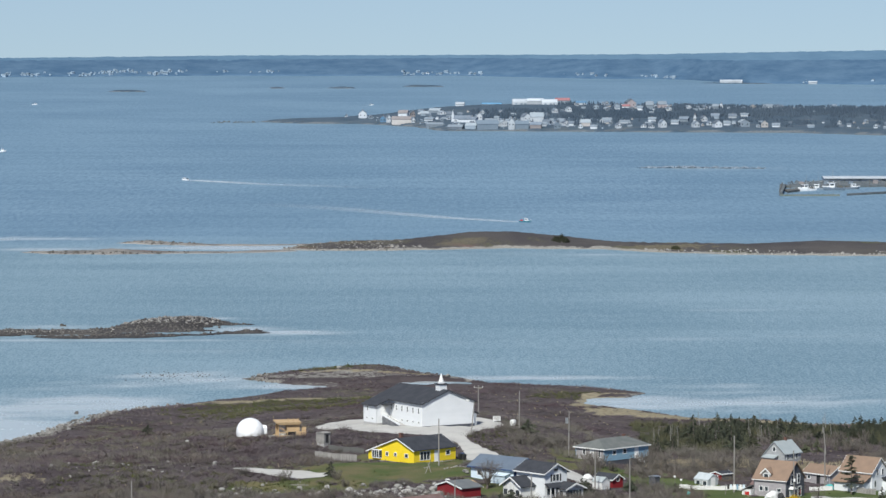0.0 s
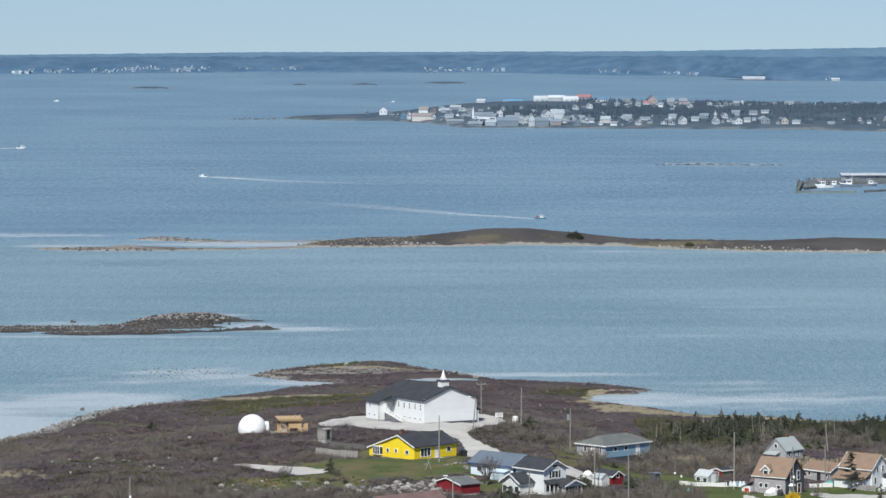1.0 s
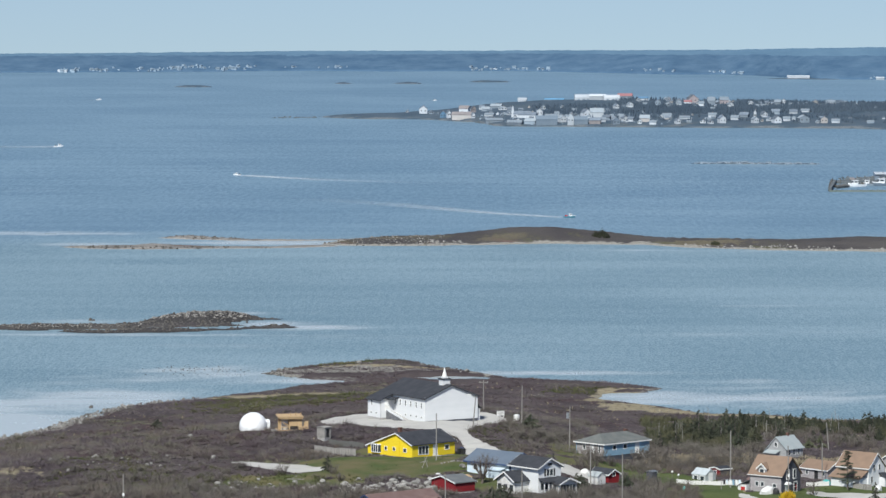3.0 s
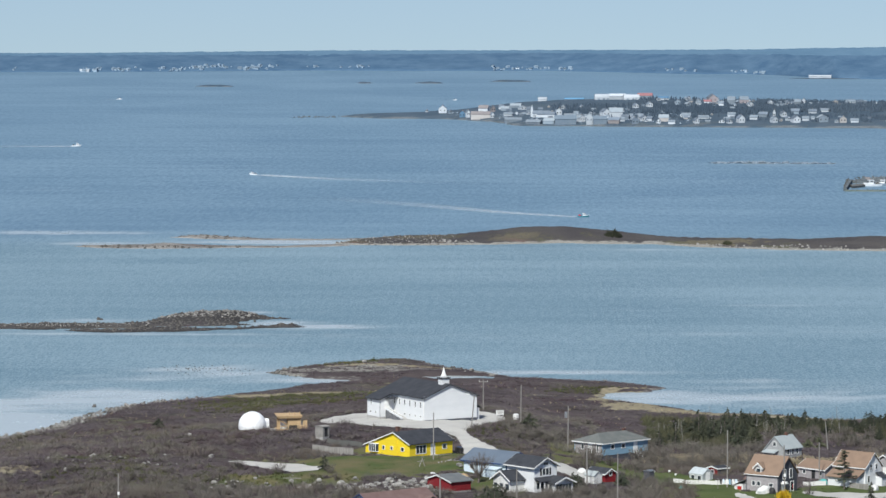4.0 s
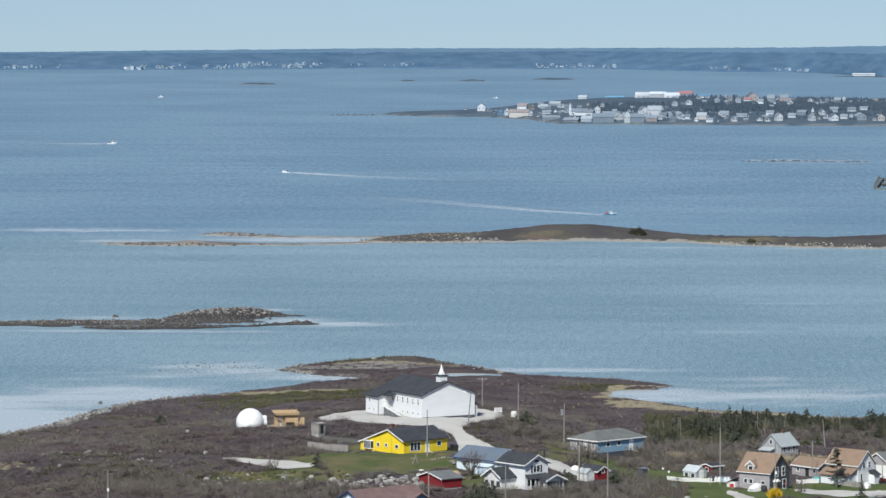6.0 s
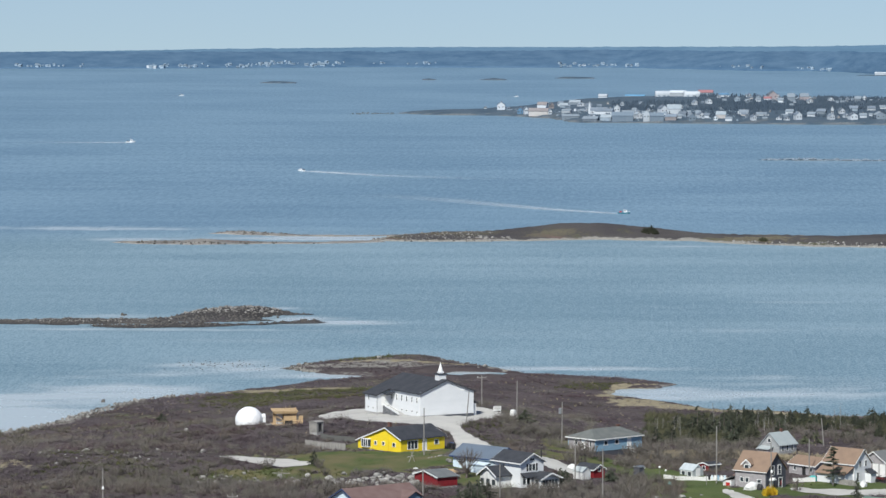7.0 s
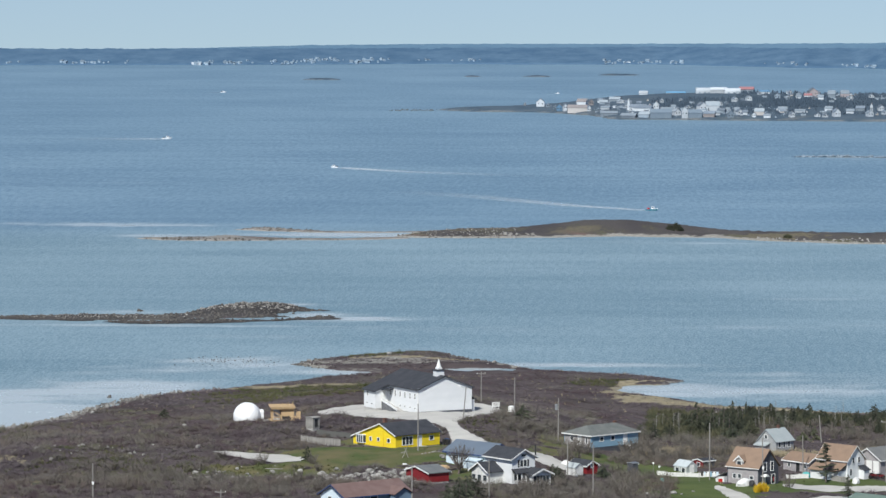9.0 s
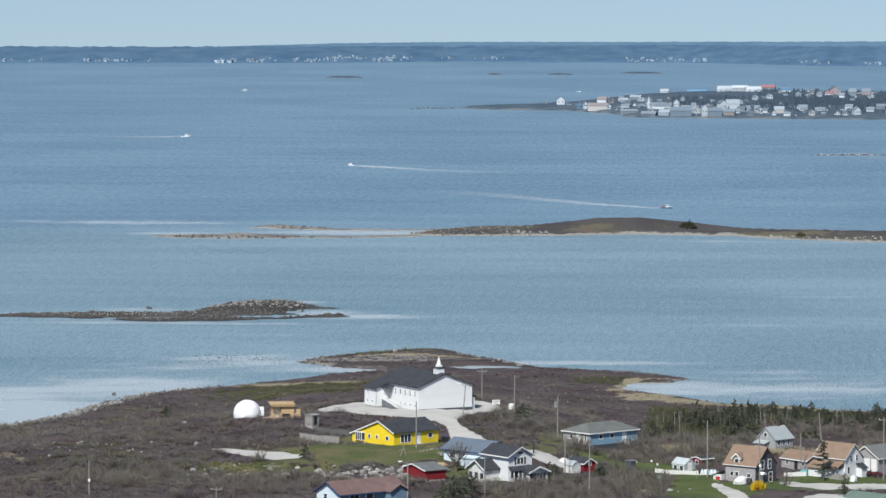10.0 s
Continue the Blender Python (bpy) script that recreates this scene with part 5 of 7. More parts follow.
for x0, x1, y0, y1, n in BOULDERS:
    for i in range(n):
        x, y = r0.uniform(x0, x1), r0.uniform(y0, y1)
        if i % 3:
            y = (y + (y0 + y1) / 2) / 2
        s = r0.choice((0.3, 0.35, 0.4, 0.5, 0.6, 0.7, 0.9, 1.1, 1.5)) * r0.uniform(0.7, 1.1) * (0.8 if x0 < -20 else 1.0)
        b = new("boulder", r0.choice(ROCKS))
        b.matrix_basis = pose(x, y, z_at(x, y) + 0.26 * s, 0, 0, r0.uniform(0, 360)) @ Matrix.Diagonal((s * r0.uniform(0.9, 1.4), s, s * r0.uniform(0.8, 1.3), 1))
        tagged(b, "pale grey granite boulder on the heath", "boulder", "boulders")


def stones(name, pts, label, mat, sides=5):
    """Many small stones in one mesh: (x, y, z, size)."""
    s = Shape()
    r = random.Random(len(pts))
    for x, y, z, q in pts:
        i = len(s.v)
        rot = r.uniform(0, 6.28)
        for k in range(sides):
            a = rot + 2 * math.pi * k / sides
            w = q * r.uniform(0.7, 1.2)
            s.v.append((x + w * math.cos(a), y + w * math.sin(a), z - 0.3 * q))
        for k in range(sides):
            a = rot + 2 * math.pi * k / sides
            w = q * r.uniform(0.3, 0.7)
            s.v.append((x + w * math.cos(a), y + w * math.sin(a), z + q * r.uniform(0.45, 0.85)))
        for k in range(sides):
            j = (k + 1) % sides
            s.f.append((i + k, i + j, i + sides + j, i + sides + k))
        s.f.append(tuple(i + sides + k for k in range(sides)))
    single(name, s, mat, Matrix(), label, "stones", kind="stuff")


x, y, z, r = scatter(30000, (-100, 60, 850, 1045), 9, clear=False, dmin=-1.5, dmax=3.5)
keep = (x < 10) | (y > 960)
keep &= (x < -66) | ((y > 1000) & (x < 0))
pick = [(a, b, max(c, 0.0), r0.choice((0.15, 0.2, 0.3, 0.4, 0.5))) for a, b, c in list(zip(x[keep], y[keep], z[keep]))[:420]]
stones("shore_stones", pick, "grey weed-covered stones along the shore", M["wet_rock"])


x, y, z, r = scatter(9000, (-98, -60, 860, 950), 19, clear=False, dmin=-2.0, dmax=2.5)
stones("shore_slabs", [(a, b, max(c, 0.05), r0.choice((0.15, 0.2, 0.3, 0.4, 0.6))) for a, b, c in list(zip(x, y, z))[:300]], "pale broken rock slabs along the shore", M["islet_rock"])
stones("shoal_stones", [(r0.gauss(-66, 6), r0.gauss(1018, 6), 0.02, r0.choice((0.08, 0.12, 0.16, 0.24))) for _ in range(110)] + [(-108.7, 1173, 0.1, 0.8), (-107.8, 1173.4, 0.1, 0.5), (-63.5, 1167, 0.1, 0.5), (-82.5, 925, 0.3, 0.6)], "dark stones awash in the shallows", M["wet_rock"])


def isle_stones(name, n, box, ob, label, mat, sizes, seed, low=0.15, high=9.0, jit=0.7):
    """Stones strewn over an island, resting on its surface."""
    me = ob.data
    co = np.empty(len(me.vertices) * 3, np.float32)
    me.vertices.foreach_get("co", co)
    co = co.reshape(-1, 3)
    co = co[(co[:, 2] > low) & (co[:, 2] < high) & (co[:, 0] > box[0]) & (co[:, 0] < box[1]) & (co[:, 1] > box[2]) & (co[:, 1] < box[3])]
    rr = np.random.RandomState(seed)
    sel = co[rr.randint(0, len(co), n)]
    stones(name, [(p[0] + rr.uniform(-jit, jit), p[1] + rr.uniform(-jit, jit), p[2] - 0.1, rr.choice(sizes) * rr.uniform(0.6, 1.1)) for p in sel], label, mat)


rocky, long_isle = bpy.data.objects["island_rocky"], bpy.data.objects["island_long"]
isle_stones("islet_boulders", 330, (-96, -62, 1168, 1198), rocky, "pale boulders heaped on the islet", M["islet_rock"], (0.25, 0.35, 0.5, 0.7), 1, 0.9)
isle_stones("islet_stones", 1500, (-158, -46, 1128, 1200), rocky, "dark stones covering the islet", M["wet_rock"], (0.2, 0.3, 0.4, 0.55), 2)
isle_stones("islet_pale_stones", 520, (-158, -90, 1144, 1166), rocky, "line of pale stones on the islet", M["islet_rock"], (0.15, 0.22, 0.3, 0.4), 3, 0.55)
isle_stones("island_stones", 900, (-40, 330, 1480, 1526), long_isle, "pale shore stones of the long island", M["rock"], (0.2, 0.3, 0.4, 0.65), 4, 0.1, 0.9, 1.6)
isle_stones("bar_stones", 130, (-160, -50, 1498, 1512), bpy.data.objects["sand_bar"], "dark stones along the sand bar", M["wet_rock"], (0.25, 0.4, 0.5, 0.9), 5, 0.05, 9, 1.2)
isle_stones("spit_stones", 170, (-128, -92, 1558, 1580), bpy.data.objects["islet_spit"], "dark stones heaped on the spit", M["wet_rock"], (0.3, 0.4, 0.55), 15, 0.2, 9, 1.0)
isle_stones("island_boulders", 40, (-24, -6, 1522, 1540), long_isle, "large pale boulders on the island's shore", M["islet_rock"], (0.4, 0.6, 0.9, 1.4), 16, 0.1, 9, 1.5)
isle_stones("island_end_pale_stones", 420, (-62, -14, 1520, 1588), long_isle, "pale stones on the low end of the island", M["islet_rock"], (0.15, 0.25, 0.35, 0.5), 18, 0.05, 9, 1.2)
isle_stones("island_end_stones", 240, (-62, -18, 1520, 1586), long_isle, "grey stones at the low end of the island", M["wet_rock"], (0.25, 0.4, 0.6), 17, 0.1, 9, 1.2)
isle_stones("reef_stones", 260, (100, 180, 2240, 2275), bpy.data.objects["reef"], "stones of the reef", M["far_grey"], (0.4, 0.6, 0.9), 6, 0.1, 9, 1.4)


# ---------------------------------------------------------------- trees
def conifer_meshes(h, width, seed, lean=0.0, thin=1.0, green="needles"):
    r = random.Random(seed)
    t = Shape().rod((0, 0, -0.4), (lean * h, 0, h * 0.97), 0.05 * h ** 0.6 + 0.02, 0.015, 5)
    s = Shape()
    n = int(62 * thin)
    for i in range(n):
        f = (i + r.random()) / n
        z = h * (0.08 + 0.9 * f)
        reach = width * (1 - f ** 2.0) * r.uniform(0.35, 1.05) + 0.14
        a = r.uniform(0, 6.28)
        c, d = math.cos(a), math.sin(a)
        ox = lean * z
        tip = Vector((ox + c * reach, d * reach, z - reach * r.uniform(0.05, 0.35)))
        root = Vector((ox, 0, z + 0.05))
        side = Vector((-d, c, 0))
        for k in range(8):
            g = r.uniform(0.15, 1.0)
            p = root.lerp(tip, g)
            q = p + side * r.uniform(-0.35, 0.35) * reach + Vector((c, d, 0)) * 0.18 * reach + Vector((0, 0, r.uniform(-0.25, 0.10)))
            w = Vector((c * 0.5, d * 0.5, r.uniform(-0.4, 0.5))) * (0.20 + 0.14 * reach)
            s.face(root.lerp(tip, max(0, g - 0.3)) + w * 0.4, p - w, q)
    return t.mesh("trunk", M["bark"]), s.mesh("crown", M[green])


def plant(meshes, x, y, scale, turn, label, category="tree", group="", name="spruce", z=None):
    ob = thing(name, pose(x, y, (z_at(x, y) if z is None else z) - 0.05, 0, 0, turn), label, category, group)
    ob.scale = (scale, scale, scale)
    for key, me in zip((meshes[0].name.split(".")[0], meshes[1].name.split(".")[0]), meshes):
        part(key, me, None, ob)
    return ob


SPRUCE = [conifer_meshes(4.0, 1.6, 1), conifer_meshes(3.4, 1.9, 2, 0.06), conifer_meshes(4.6, 1.45, 3, 0.03), conifer_meshes(2.8, 2.3, 4, 0.08, 1.5), conifer_meshes(2.3, 2.4, 6, 0.1, 1.4, "olive_needles"), conifer_meshes(3.6, 0.8, 5, 0.05, 0.35, "olive_needles"), conifer_meshes(3.2, 1.5, 8, 0.05, 1.0, "olive_needles")]
MIXED = [SPRUCE[i] for i in (0, 1, 1, 2, 3, 3, 3, 4, 4, 5, 6)]
r1 = random.Random(21)


def spruce_spots(n):
    """Uneven stand of trees behind the houses, with gaps and a ragged edge."""
    out = []
    while len(out) < n:
        x, y = r1.uniform(37, 128), r1.uniform(800, 894)
        one, two = np.array([x]), np.array([y])
        rag = float(wavy(one, two, 22, 4)[0])
        edge = (806 + max(0, (x - 52)) * 0.10 if x > 56 else 842 - (x - 37) * 1.6) + 9 * rag
        top = float(np.interp(x, (37, 45, 52, 60, 70, 130), (838, 842, 857, 873, 877, 884))) + 6 * rag
        gap = float(wavy(one, two, 12, 9)[0])
        if y < edge or y > top or gap > 0.38 or (62 < x < 87 and y < 852 and r1.random() < 0.86):
            continue
        tall = r1.choice((0.4, 0.5, 0.55, 0.6, 0.65, 0.75, 0.85)) * r1.uniform(0.85, 1.15) * (1.3 if r1.random() < 0.05 else 1.0) * (0.8 if x > 68 else 1.0)
        out.append((x, y, tall * (1.1 - 0.5 * max(-1.0, gap))))
    return out


stand = sorted(spruce_spots(900), key=lambda q: q[1] + 45 * math.sin(q[0] * 7.3))
for x, y, tall in stand[:300]:
    plant(r1.choice(MIXED), x, y, tall, r1.uniform(0, 360), "dark green wind-shaped spruce", group="coastal spruces")
rest_v, rest_f, base_i = [], [], 0
for x, y, tall in stand[300:]:
    me = r1.choice((SPRUCE[0], SPRUCE[1], SPRUCE[3], SPRUCE[3]))[1]
    co = np.empty(len(me.vertices) * 3, np.float32)
    me.vertices.foreach_get("co", co)
    co = co.reshape(-1, 3) * tall
    a = r1.uniform(0, 6.28)
    turn = np.array([[math.cos(a), math.sin(a), 0], [-math.sin(a), math.cos(a), 0], [0, 0, 1]])
    rest_v.append(co @ turn + np.array([x, y, z_at(x, y) - 0.05]))
    rest_f.append(np.arange(len(co)).reshape(-1, 3) + base_i)
    base_i += len(co)
far_stand = Shape()
far_stand.v, far_stand.f = np.concatenate(rest_v).tolist(), np.concatenate(rest_f).tolist()
single("spruce_stand", far_stand, M["needles"], Matrix(), "dense dark spruces towards the shore", "trees", kind="stuff")
sx, sy, sz, sr = scatter(9000, (40, 125, 806, 884), 44)
thick = (wavy(sx, sy, 13, 5) + 0.5 * wavy(sx, sy, 5, 2) > 0.05) & ~((sx > 62) & (sx < 88) & (sy < 850))
blades("spruce_scrub", (sx[thick], sy[thick], sz[thick], sr), 22, 1.25, 1.9, 0.06, M["scrub"], "low olive-green scrub between the spruces", "scrub")
SNAG = Shape().rod((0, 0, -0.3), (0.15, 0, 3.6), 0.06, 0.02, 5)
for i in range(14):
    SNAG.rod((0.04 * i / 4, 0, 0.9 + 0.19 * i), (0.5 * math.cos(i * 2.4), 0.5 * math.sin(i * 2.4), 1.1 + 0.19 * i), 0.018, 0.008, 3)
SNAG_MESH = SNAG.mesh("dead_tree", M["wood_grey"])
for i in range(40):
    x, y = r1.uniform(42, 118), r1.uniform(815, 888)
    ob = new("dead_tree", SNAG_MESH)
    ob.matrix_basis = pose(x, y, z_at(x, y), 0, r1.uniform(-6, 6), r1.uniform(0, 360)) @ Matrix.Scale(r1.uniform(0.7, 1.15), 4)
    tagged(ob, "bleached grey dead tree among the spruces", "tree", "dead trees")
def pine_meshes(h, width, seed):
    """A tall thin tree with separate, nearly level boughs and a bare foot."""
    r = random.Random(seed)
    t, s = Shape().rod((0, 0, -0.4), (0.1, 0, h), 0.16, 0.03, 6), Shape()
    for i in range(40):
        f = (i + r.random()) / 40
        z = h * (0.24 + 0.75 * f)
        reach = width * (1 - 0.86 * f) * r.uniform(0.45, 1.1) + 0.15
        a = r.uniform(0, 6.28)
        c, d = math.cos(a), math.sin(a)
        root, tip = Vector((0.05, 0, z)), Vector((c * reach, d * reach, z + reach * r.uniform(-0.18, 0.12)))
        t.rod(root, tip, 0.035, 0.012, 3)
        for k in range(46):
            p = root.lerp(tip, r.uniform(0.25, 1.0))
            q = p + Vector((r.uniform(-1, 1), r.uniform(-1, 1), r.uniform(-0.3, 0.45))) * 0.5
            w = Vector((r.uniform(-1, 1), r.uniform(-1, 1), r.uniform(-0.4, 0.4))) * 0.17
            s.face(p - w, p + w, q)
    return t.mesh("trunk", M["bark"]), s.mesh("crown", M["needles"])


BIG = conifer_meshes(6.8, 2.3, 11, 0.0, 1.9)
plant(pine_meshes(7.0, 2.6, 4), 73.3, 736.6, 1.0, 40, "tall dark pine beside the tan-roofed house", name="pine")
plant(BIG, 76.4, 714.0, 0.62, 130, "dark spruce beside the lane")
plant(SPRUCE[3], 16.4, 797.5, 1.0, 10, "small dark spruce beside the pole")
plant(SPRUCE[1], -20.2, 737.5, 0.85, 70, "dark evergreen shrub beside the gravel patch")
plant(SPRUCE[3], -61.9, 860.7, 0.75, 0, "small dark juniper bush on the heath")
for x, y, s in ((9.6, 690.0, 1.2), (11.2, 688.0, 1.3), (13.0, 691.0, 1.1), (8.0, 687.0, 1.0), (11.8, 693.0, 1.2), (10.2, 685.0, 1.2), (24.6, 726.6, 0.95), (25.4, 728.0, 0.9), (33.4, 733.0, 0.8), (1.0, 718.5, 0.7), (86, 757, 1.2), (90, 760, 1.3), (94, 765, 1.3), (39.5, 800, 1.0), (42, 803, 1.0), (45, 806, 1.0)):
    plant(SPRUCE[1 if s > 0.9 else 3], x, y, s, x * 40, "dense dark evergreen bush", name="evergreen")


def bush_meshes(h, spread, seed):
    """A bare many-stemmed bush."""
    r = random.Random(seed)
    stems, twigs = Shape(), Shape()
    for i in range(26):
        a, o = r.uniform(0, 6.28), math.sqrt(r.random())
        top = Vector((math.cos(a) * o * spread, math.sin(a) * o * spread, h * r.uniform(0.6, 1.0) * (1.1 - 0.45 * o * o)))
        root = Vector((top.x * 0.25, top.y * 0.25, -0.2))
        stems.rod(root, top, 0.035, 0.018, 3)
        for k in range(9):
            p = root.lerp(top, r.uniform(0.3, 1.0))
            q = p + Vector((r.uniform(-1, 1), r.uniform(-1, 1), r.uniform(0.1, 1.0))) * 0.32 * h * r.uniform(0.5, 1.0)
            side = Vector((r.uniform(-1, 1), r.uniform(-1, 1), 0)).normalized() * 0.028
            twigs.face(p - side, p + side, q)
    return stems.mesh("trunk", M["bark"]), twigs.mesh("crown", M["twig"])


def fan_tree_meshes(h, spread, seed):
    """A bare tree whose limbs fan out from a short trunk into a dense dome of twigs."""
    r = random.Random(seed)
    trunk, twigs = Shape().rod((0, 0, -0.3), (0.1, 0, 0.8), 0.22, 0.17, 7), Shape()
    for i in range(34):
        a, o = i * 2.4, math.sqrt((i + 0.5) / 34)
        end = Vector((math.cos(a) * o * spread + 0.5, math.sin(a) * o * spread, h * (0.62 + 0.38 * math.sqrt(1 - 0.85 * o * o)) * r.uniform(0.85, 1.0)))
        mid = Vector((end.x * 0.42, end.y * 0.42, 0.8 + (end.z - 0.8) * 0.45)) + Vector((r.uniform(-0.2, 0.2), r.uniform(-0.2, 0.2), 0))
        trunk.rod((0.1, 0, 0.7), mid, 0.08, 0.05, 4)
        trunk.rod(mid, end, 0.05, 0.02, 3)
        for k in range(26):
            p = mid.lerp(end, r.uniform(0.15, 1.0))
            out = (p - Vector((0, 0, h * 0.3))).normalized()
            q = p + (out + Vector((r.uniform(-1, 1), r.uniform(-1, 1), r.uniform(-0.5, 0.8))) * 0.8) * r.uniform(0.3, 0.9)
            side = Vector((r.uniform(-1, 1), r.uniform(-1, 1), 0)).normalized() * 0.022
            twigs.face(p - side, p + side, q)
    return trunk.mesh("trunk", M["bark"]), twigs.mesh("crown", M["bark"])


BARE = [fan_tree_meshes(5.2, 2.7, 3), bush_meshes(2.4, 1.6, 5), bush_meshes(1.9, 1.3, 9), bush_meshes(2.9, 1.5, 12)]
plant(BARE[0], 7.8, 727.0, 1.0, 0, "bare wind-blown round-crowned tree", name="bare_tree")
for x, y, s in ((26.6, 752, 1.4), (28.2, 754, 1.3), (25.6, 755, 1.1), (29.5, 767.5, 1.3), (31.5, 765.5, 1.2), (27.5, 769, 1.1), (40.5, 771, 1.3), (42, 774, 1.4), (43.5, 771, 1.2), (66.5, 727, 1.1), (-36, 738.2, 0.8), (-28, 735, 0.9), (44, 765, 1.0), (47, 768, 1.0),
                (52, 770, 1.0), (36.9, 776.0, 1.25), (38.2, 777.2, 1.35), (39.4, 778.6, 1.3), (38.6, 775.2, 1.2), (40.6, 778.2, 1.2), (27.4, 771.0, 1.2), (28.3, 769.6, 1.2), (84, 768, 1.1), (-19, 735.5, 0.9), (-17.5, 729, 0.9)):
    plant(BARE[1 + int(x * 7) % 3], x, y, s, x * 37, "bare brown twiggy shrub", "shrub", name="bare_shrub")
r3 = random.Random(41)
for x0, x1, y0, y1, n in ((22, 46, 698, 726, 46), (9, 26, 690, 711, 30), (34, 46, 756, 775, 16), (46, 62, 762, 782, 26), (38, 62, 784, 804, 24), (62, 88, 806, 850, 44), (12, 24, 778, 797, 16), (-30, 2, 696, 713, 30), (34, 45, 724, 742, 18), (82, 108, 766, 798, 26), (-64, -30, 700, 730, 26), (28, 40, 784, 802, 12)):
    for i in range(n):
        x, y = r3.uniform(x0, x1), r3.uniform(y0, y1)
        if any(math.hypot(x - fx, y - fy) < fr for fx, fy, fr in FOOT):
            continue
        plant(r3.choice(BARE[1:]), x, y, r3.uniform(0.6, 1.15), r3.uniform(0, 360), "bare grey-brown alder bush", "shrub", "alder bushes", "alder_bush")
fr = np.random.RandomState(2)
fa, fq = fr.uniform(0, 6.28, 26), np.sqrt(fr.uniform(0, 1, 26))
fx, fy = 61.4 + 1.0 * fq * np.cos(fa), 719.0 + 0.9 * fq * np.sin(fa)
blades("forsythia", (fx, fy, height(fx, fy) + 0.75 * (1 - fq), fr), 60, 0.75, 1.35, 0.10, M["forsythia"], "yellow blossoming shrub in front of the shingled house", "shrub")


# ---------------------------------------------------------------- poles
def utility_pole(x, y, h, tilt=0.0, kind="plain", label="weathered wooden utility pole"):
    p = thing("utility_pole", pose(x, y, z_at(x, y), 0, tilt, 0), label, "pole", "utility poles")
    part("shaft", Shape().rod((0, 0, -0.8), (0, 0, h), 0.13, 0.09, 8), M["pole"], p)
    if kind == "arm":
        part("crossarm", Shape().box((-0.9, -0.06, h - 0.6), (0.9, 0.06, h - 0.46)), M["pole"], p)
        for u in (-0.8, 0.8):
            part("insulator", Shape().rod((u, 0, h - 0.46), (u, 0, h - 0.25), 0.05, 0.03), M["trim"], p)
    if kind == "transformer":
        part("transformer", Shape().rod((-0.42, -0.1, h - 2.3), (-0.42, -0.1, h - 1.2), 0.27, 0.27, 10), M["metal"], p, "grey metal transformer can")
    if kind == "lamp":
        a = part("lamp_arm", Shape().rod((0, 0, h - 0.3), (-1.0, -0.2, h + 0.15), 0.05, 0.04), M["metal"], p)
        part("lamp_head", Shape().box((-1.6, -0.35, h + 0.08), (-0.9, -0.05, h + 0.26)), M["trim"], a)
    if kind == "meter":
        part("meter_box", Shape().box((-0.12, -0.3, h * 0.4), (0.22, -0.12, h * 0.4 + 0.5)), M["trim"], p)


for x, y, h, tilt, kind in ((52.5, 740, 10.3, 0, "plain"), (61.8, 721.5, 9.2, -1, "meter"), (69.5, 746.5, 7.2, -0.5, "plain"), (74.6, 800, 5.4, -5, "plain"), (23.9, 780.5, 8.3, 0.5, "transformer"), (14.8, 798.5, 7.9, 0.5, "plain"),
                            (7.1, 823, 6.2, 0, "arm"), (5.4, 786.5, 6.6, 5, "lamp"), (-0.75, 747.5, 8.6, 0, "plain"), (27.1, 731, 7.2, 0, "plain"), (32.2, 707, 9.2, 0, "plain"), (14.9, 692, 6.8, 0, "plain"), (2.0, 689, 6.2, 0, "lamp"),
                            (-52.3, 689, 6.0, 0, "meter"), (84.0, 735, 11.4, 0, "arm"), (-29.0, 676, 3.4, 0, "arm")):
    utility_pole(x, y, h, tilt, kind)


# ---------------------------------------------------------------- dome, cabin, fences, tank, sign
def dome_tent():
    d = thing("dome_tent", pose(-37.4, 796.4, 8.62, 0, 0, 15), "white faceted geodesic dome tent on the heath", "tent")
    bm = bmesh.new()
    bmesh.ops.create_icosphere(bm, subdivisions=3, radius=2.75)
    lift = 1.0
    part("base_ring", Shape().rod((0, 0, -0.6), (0, 0, 0.12), 2.62, 2.62, 24), M["wood_grey"], d)
    for f in bm.faces:
        pts = [v.co + Vector((0, 0, lift)) for v in f.verts]
        if max(q.z for q in pts) < 0.05:
            continue
        pts = [Vector((q.x, q.y, max(q.z, 0.0))) for q in pts]
        part("panel", Shape().slab(pts, (-0.02 * f.normal.x, -0.02 * f.normal.y, -0.02 * f.normal.z)), M["dome"], d)
    bm.free()
    part("entrance", Shape().slab([(2.2, -0.9, 0), (2.2, -0.9, 1.9), (2.2, 0, 2.3), (2.2, 0.9, 1.9), (2.2, 0.9, 0)], (0.95, 0, 0)), M["dome"], d)


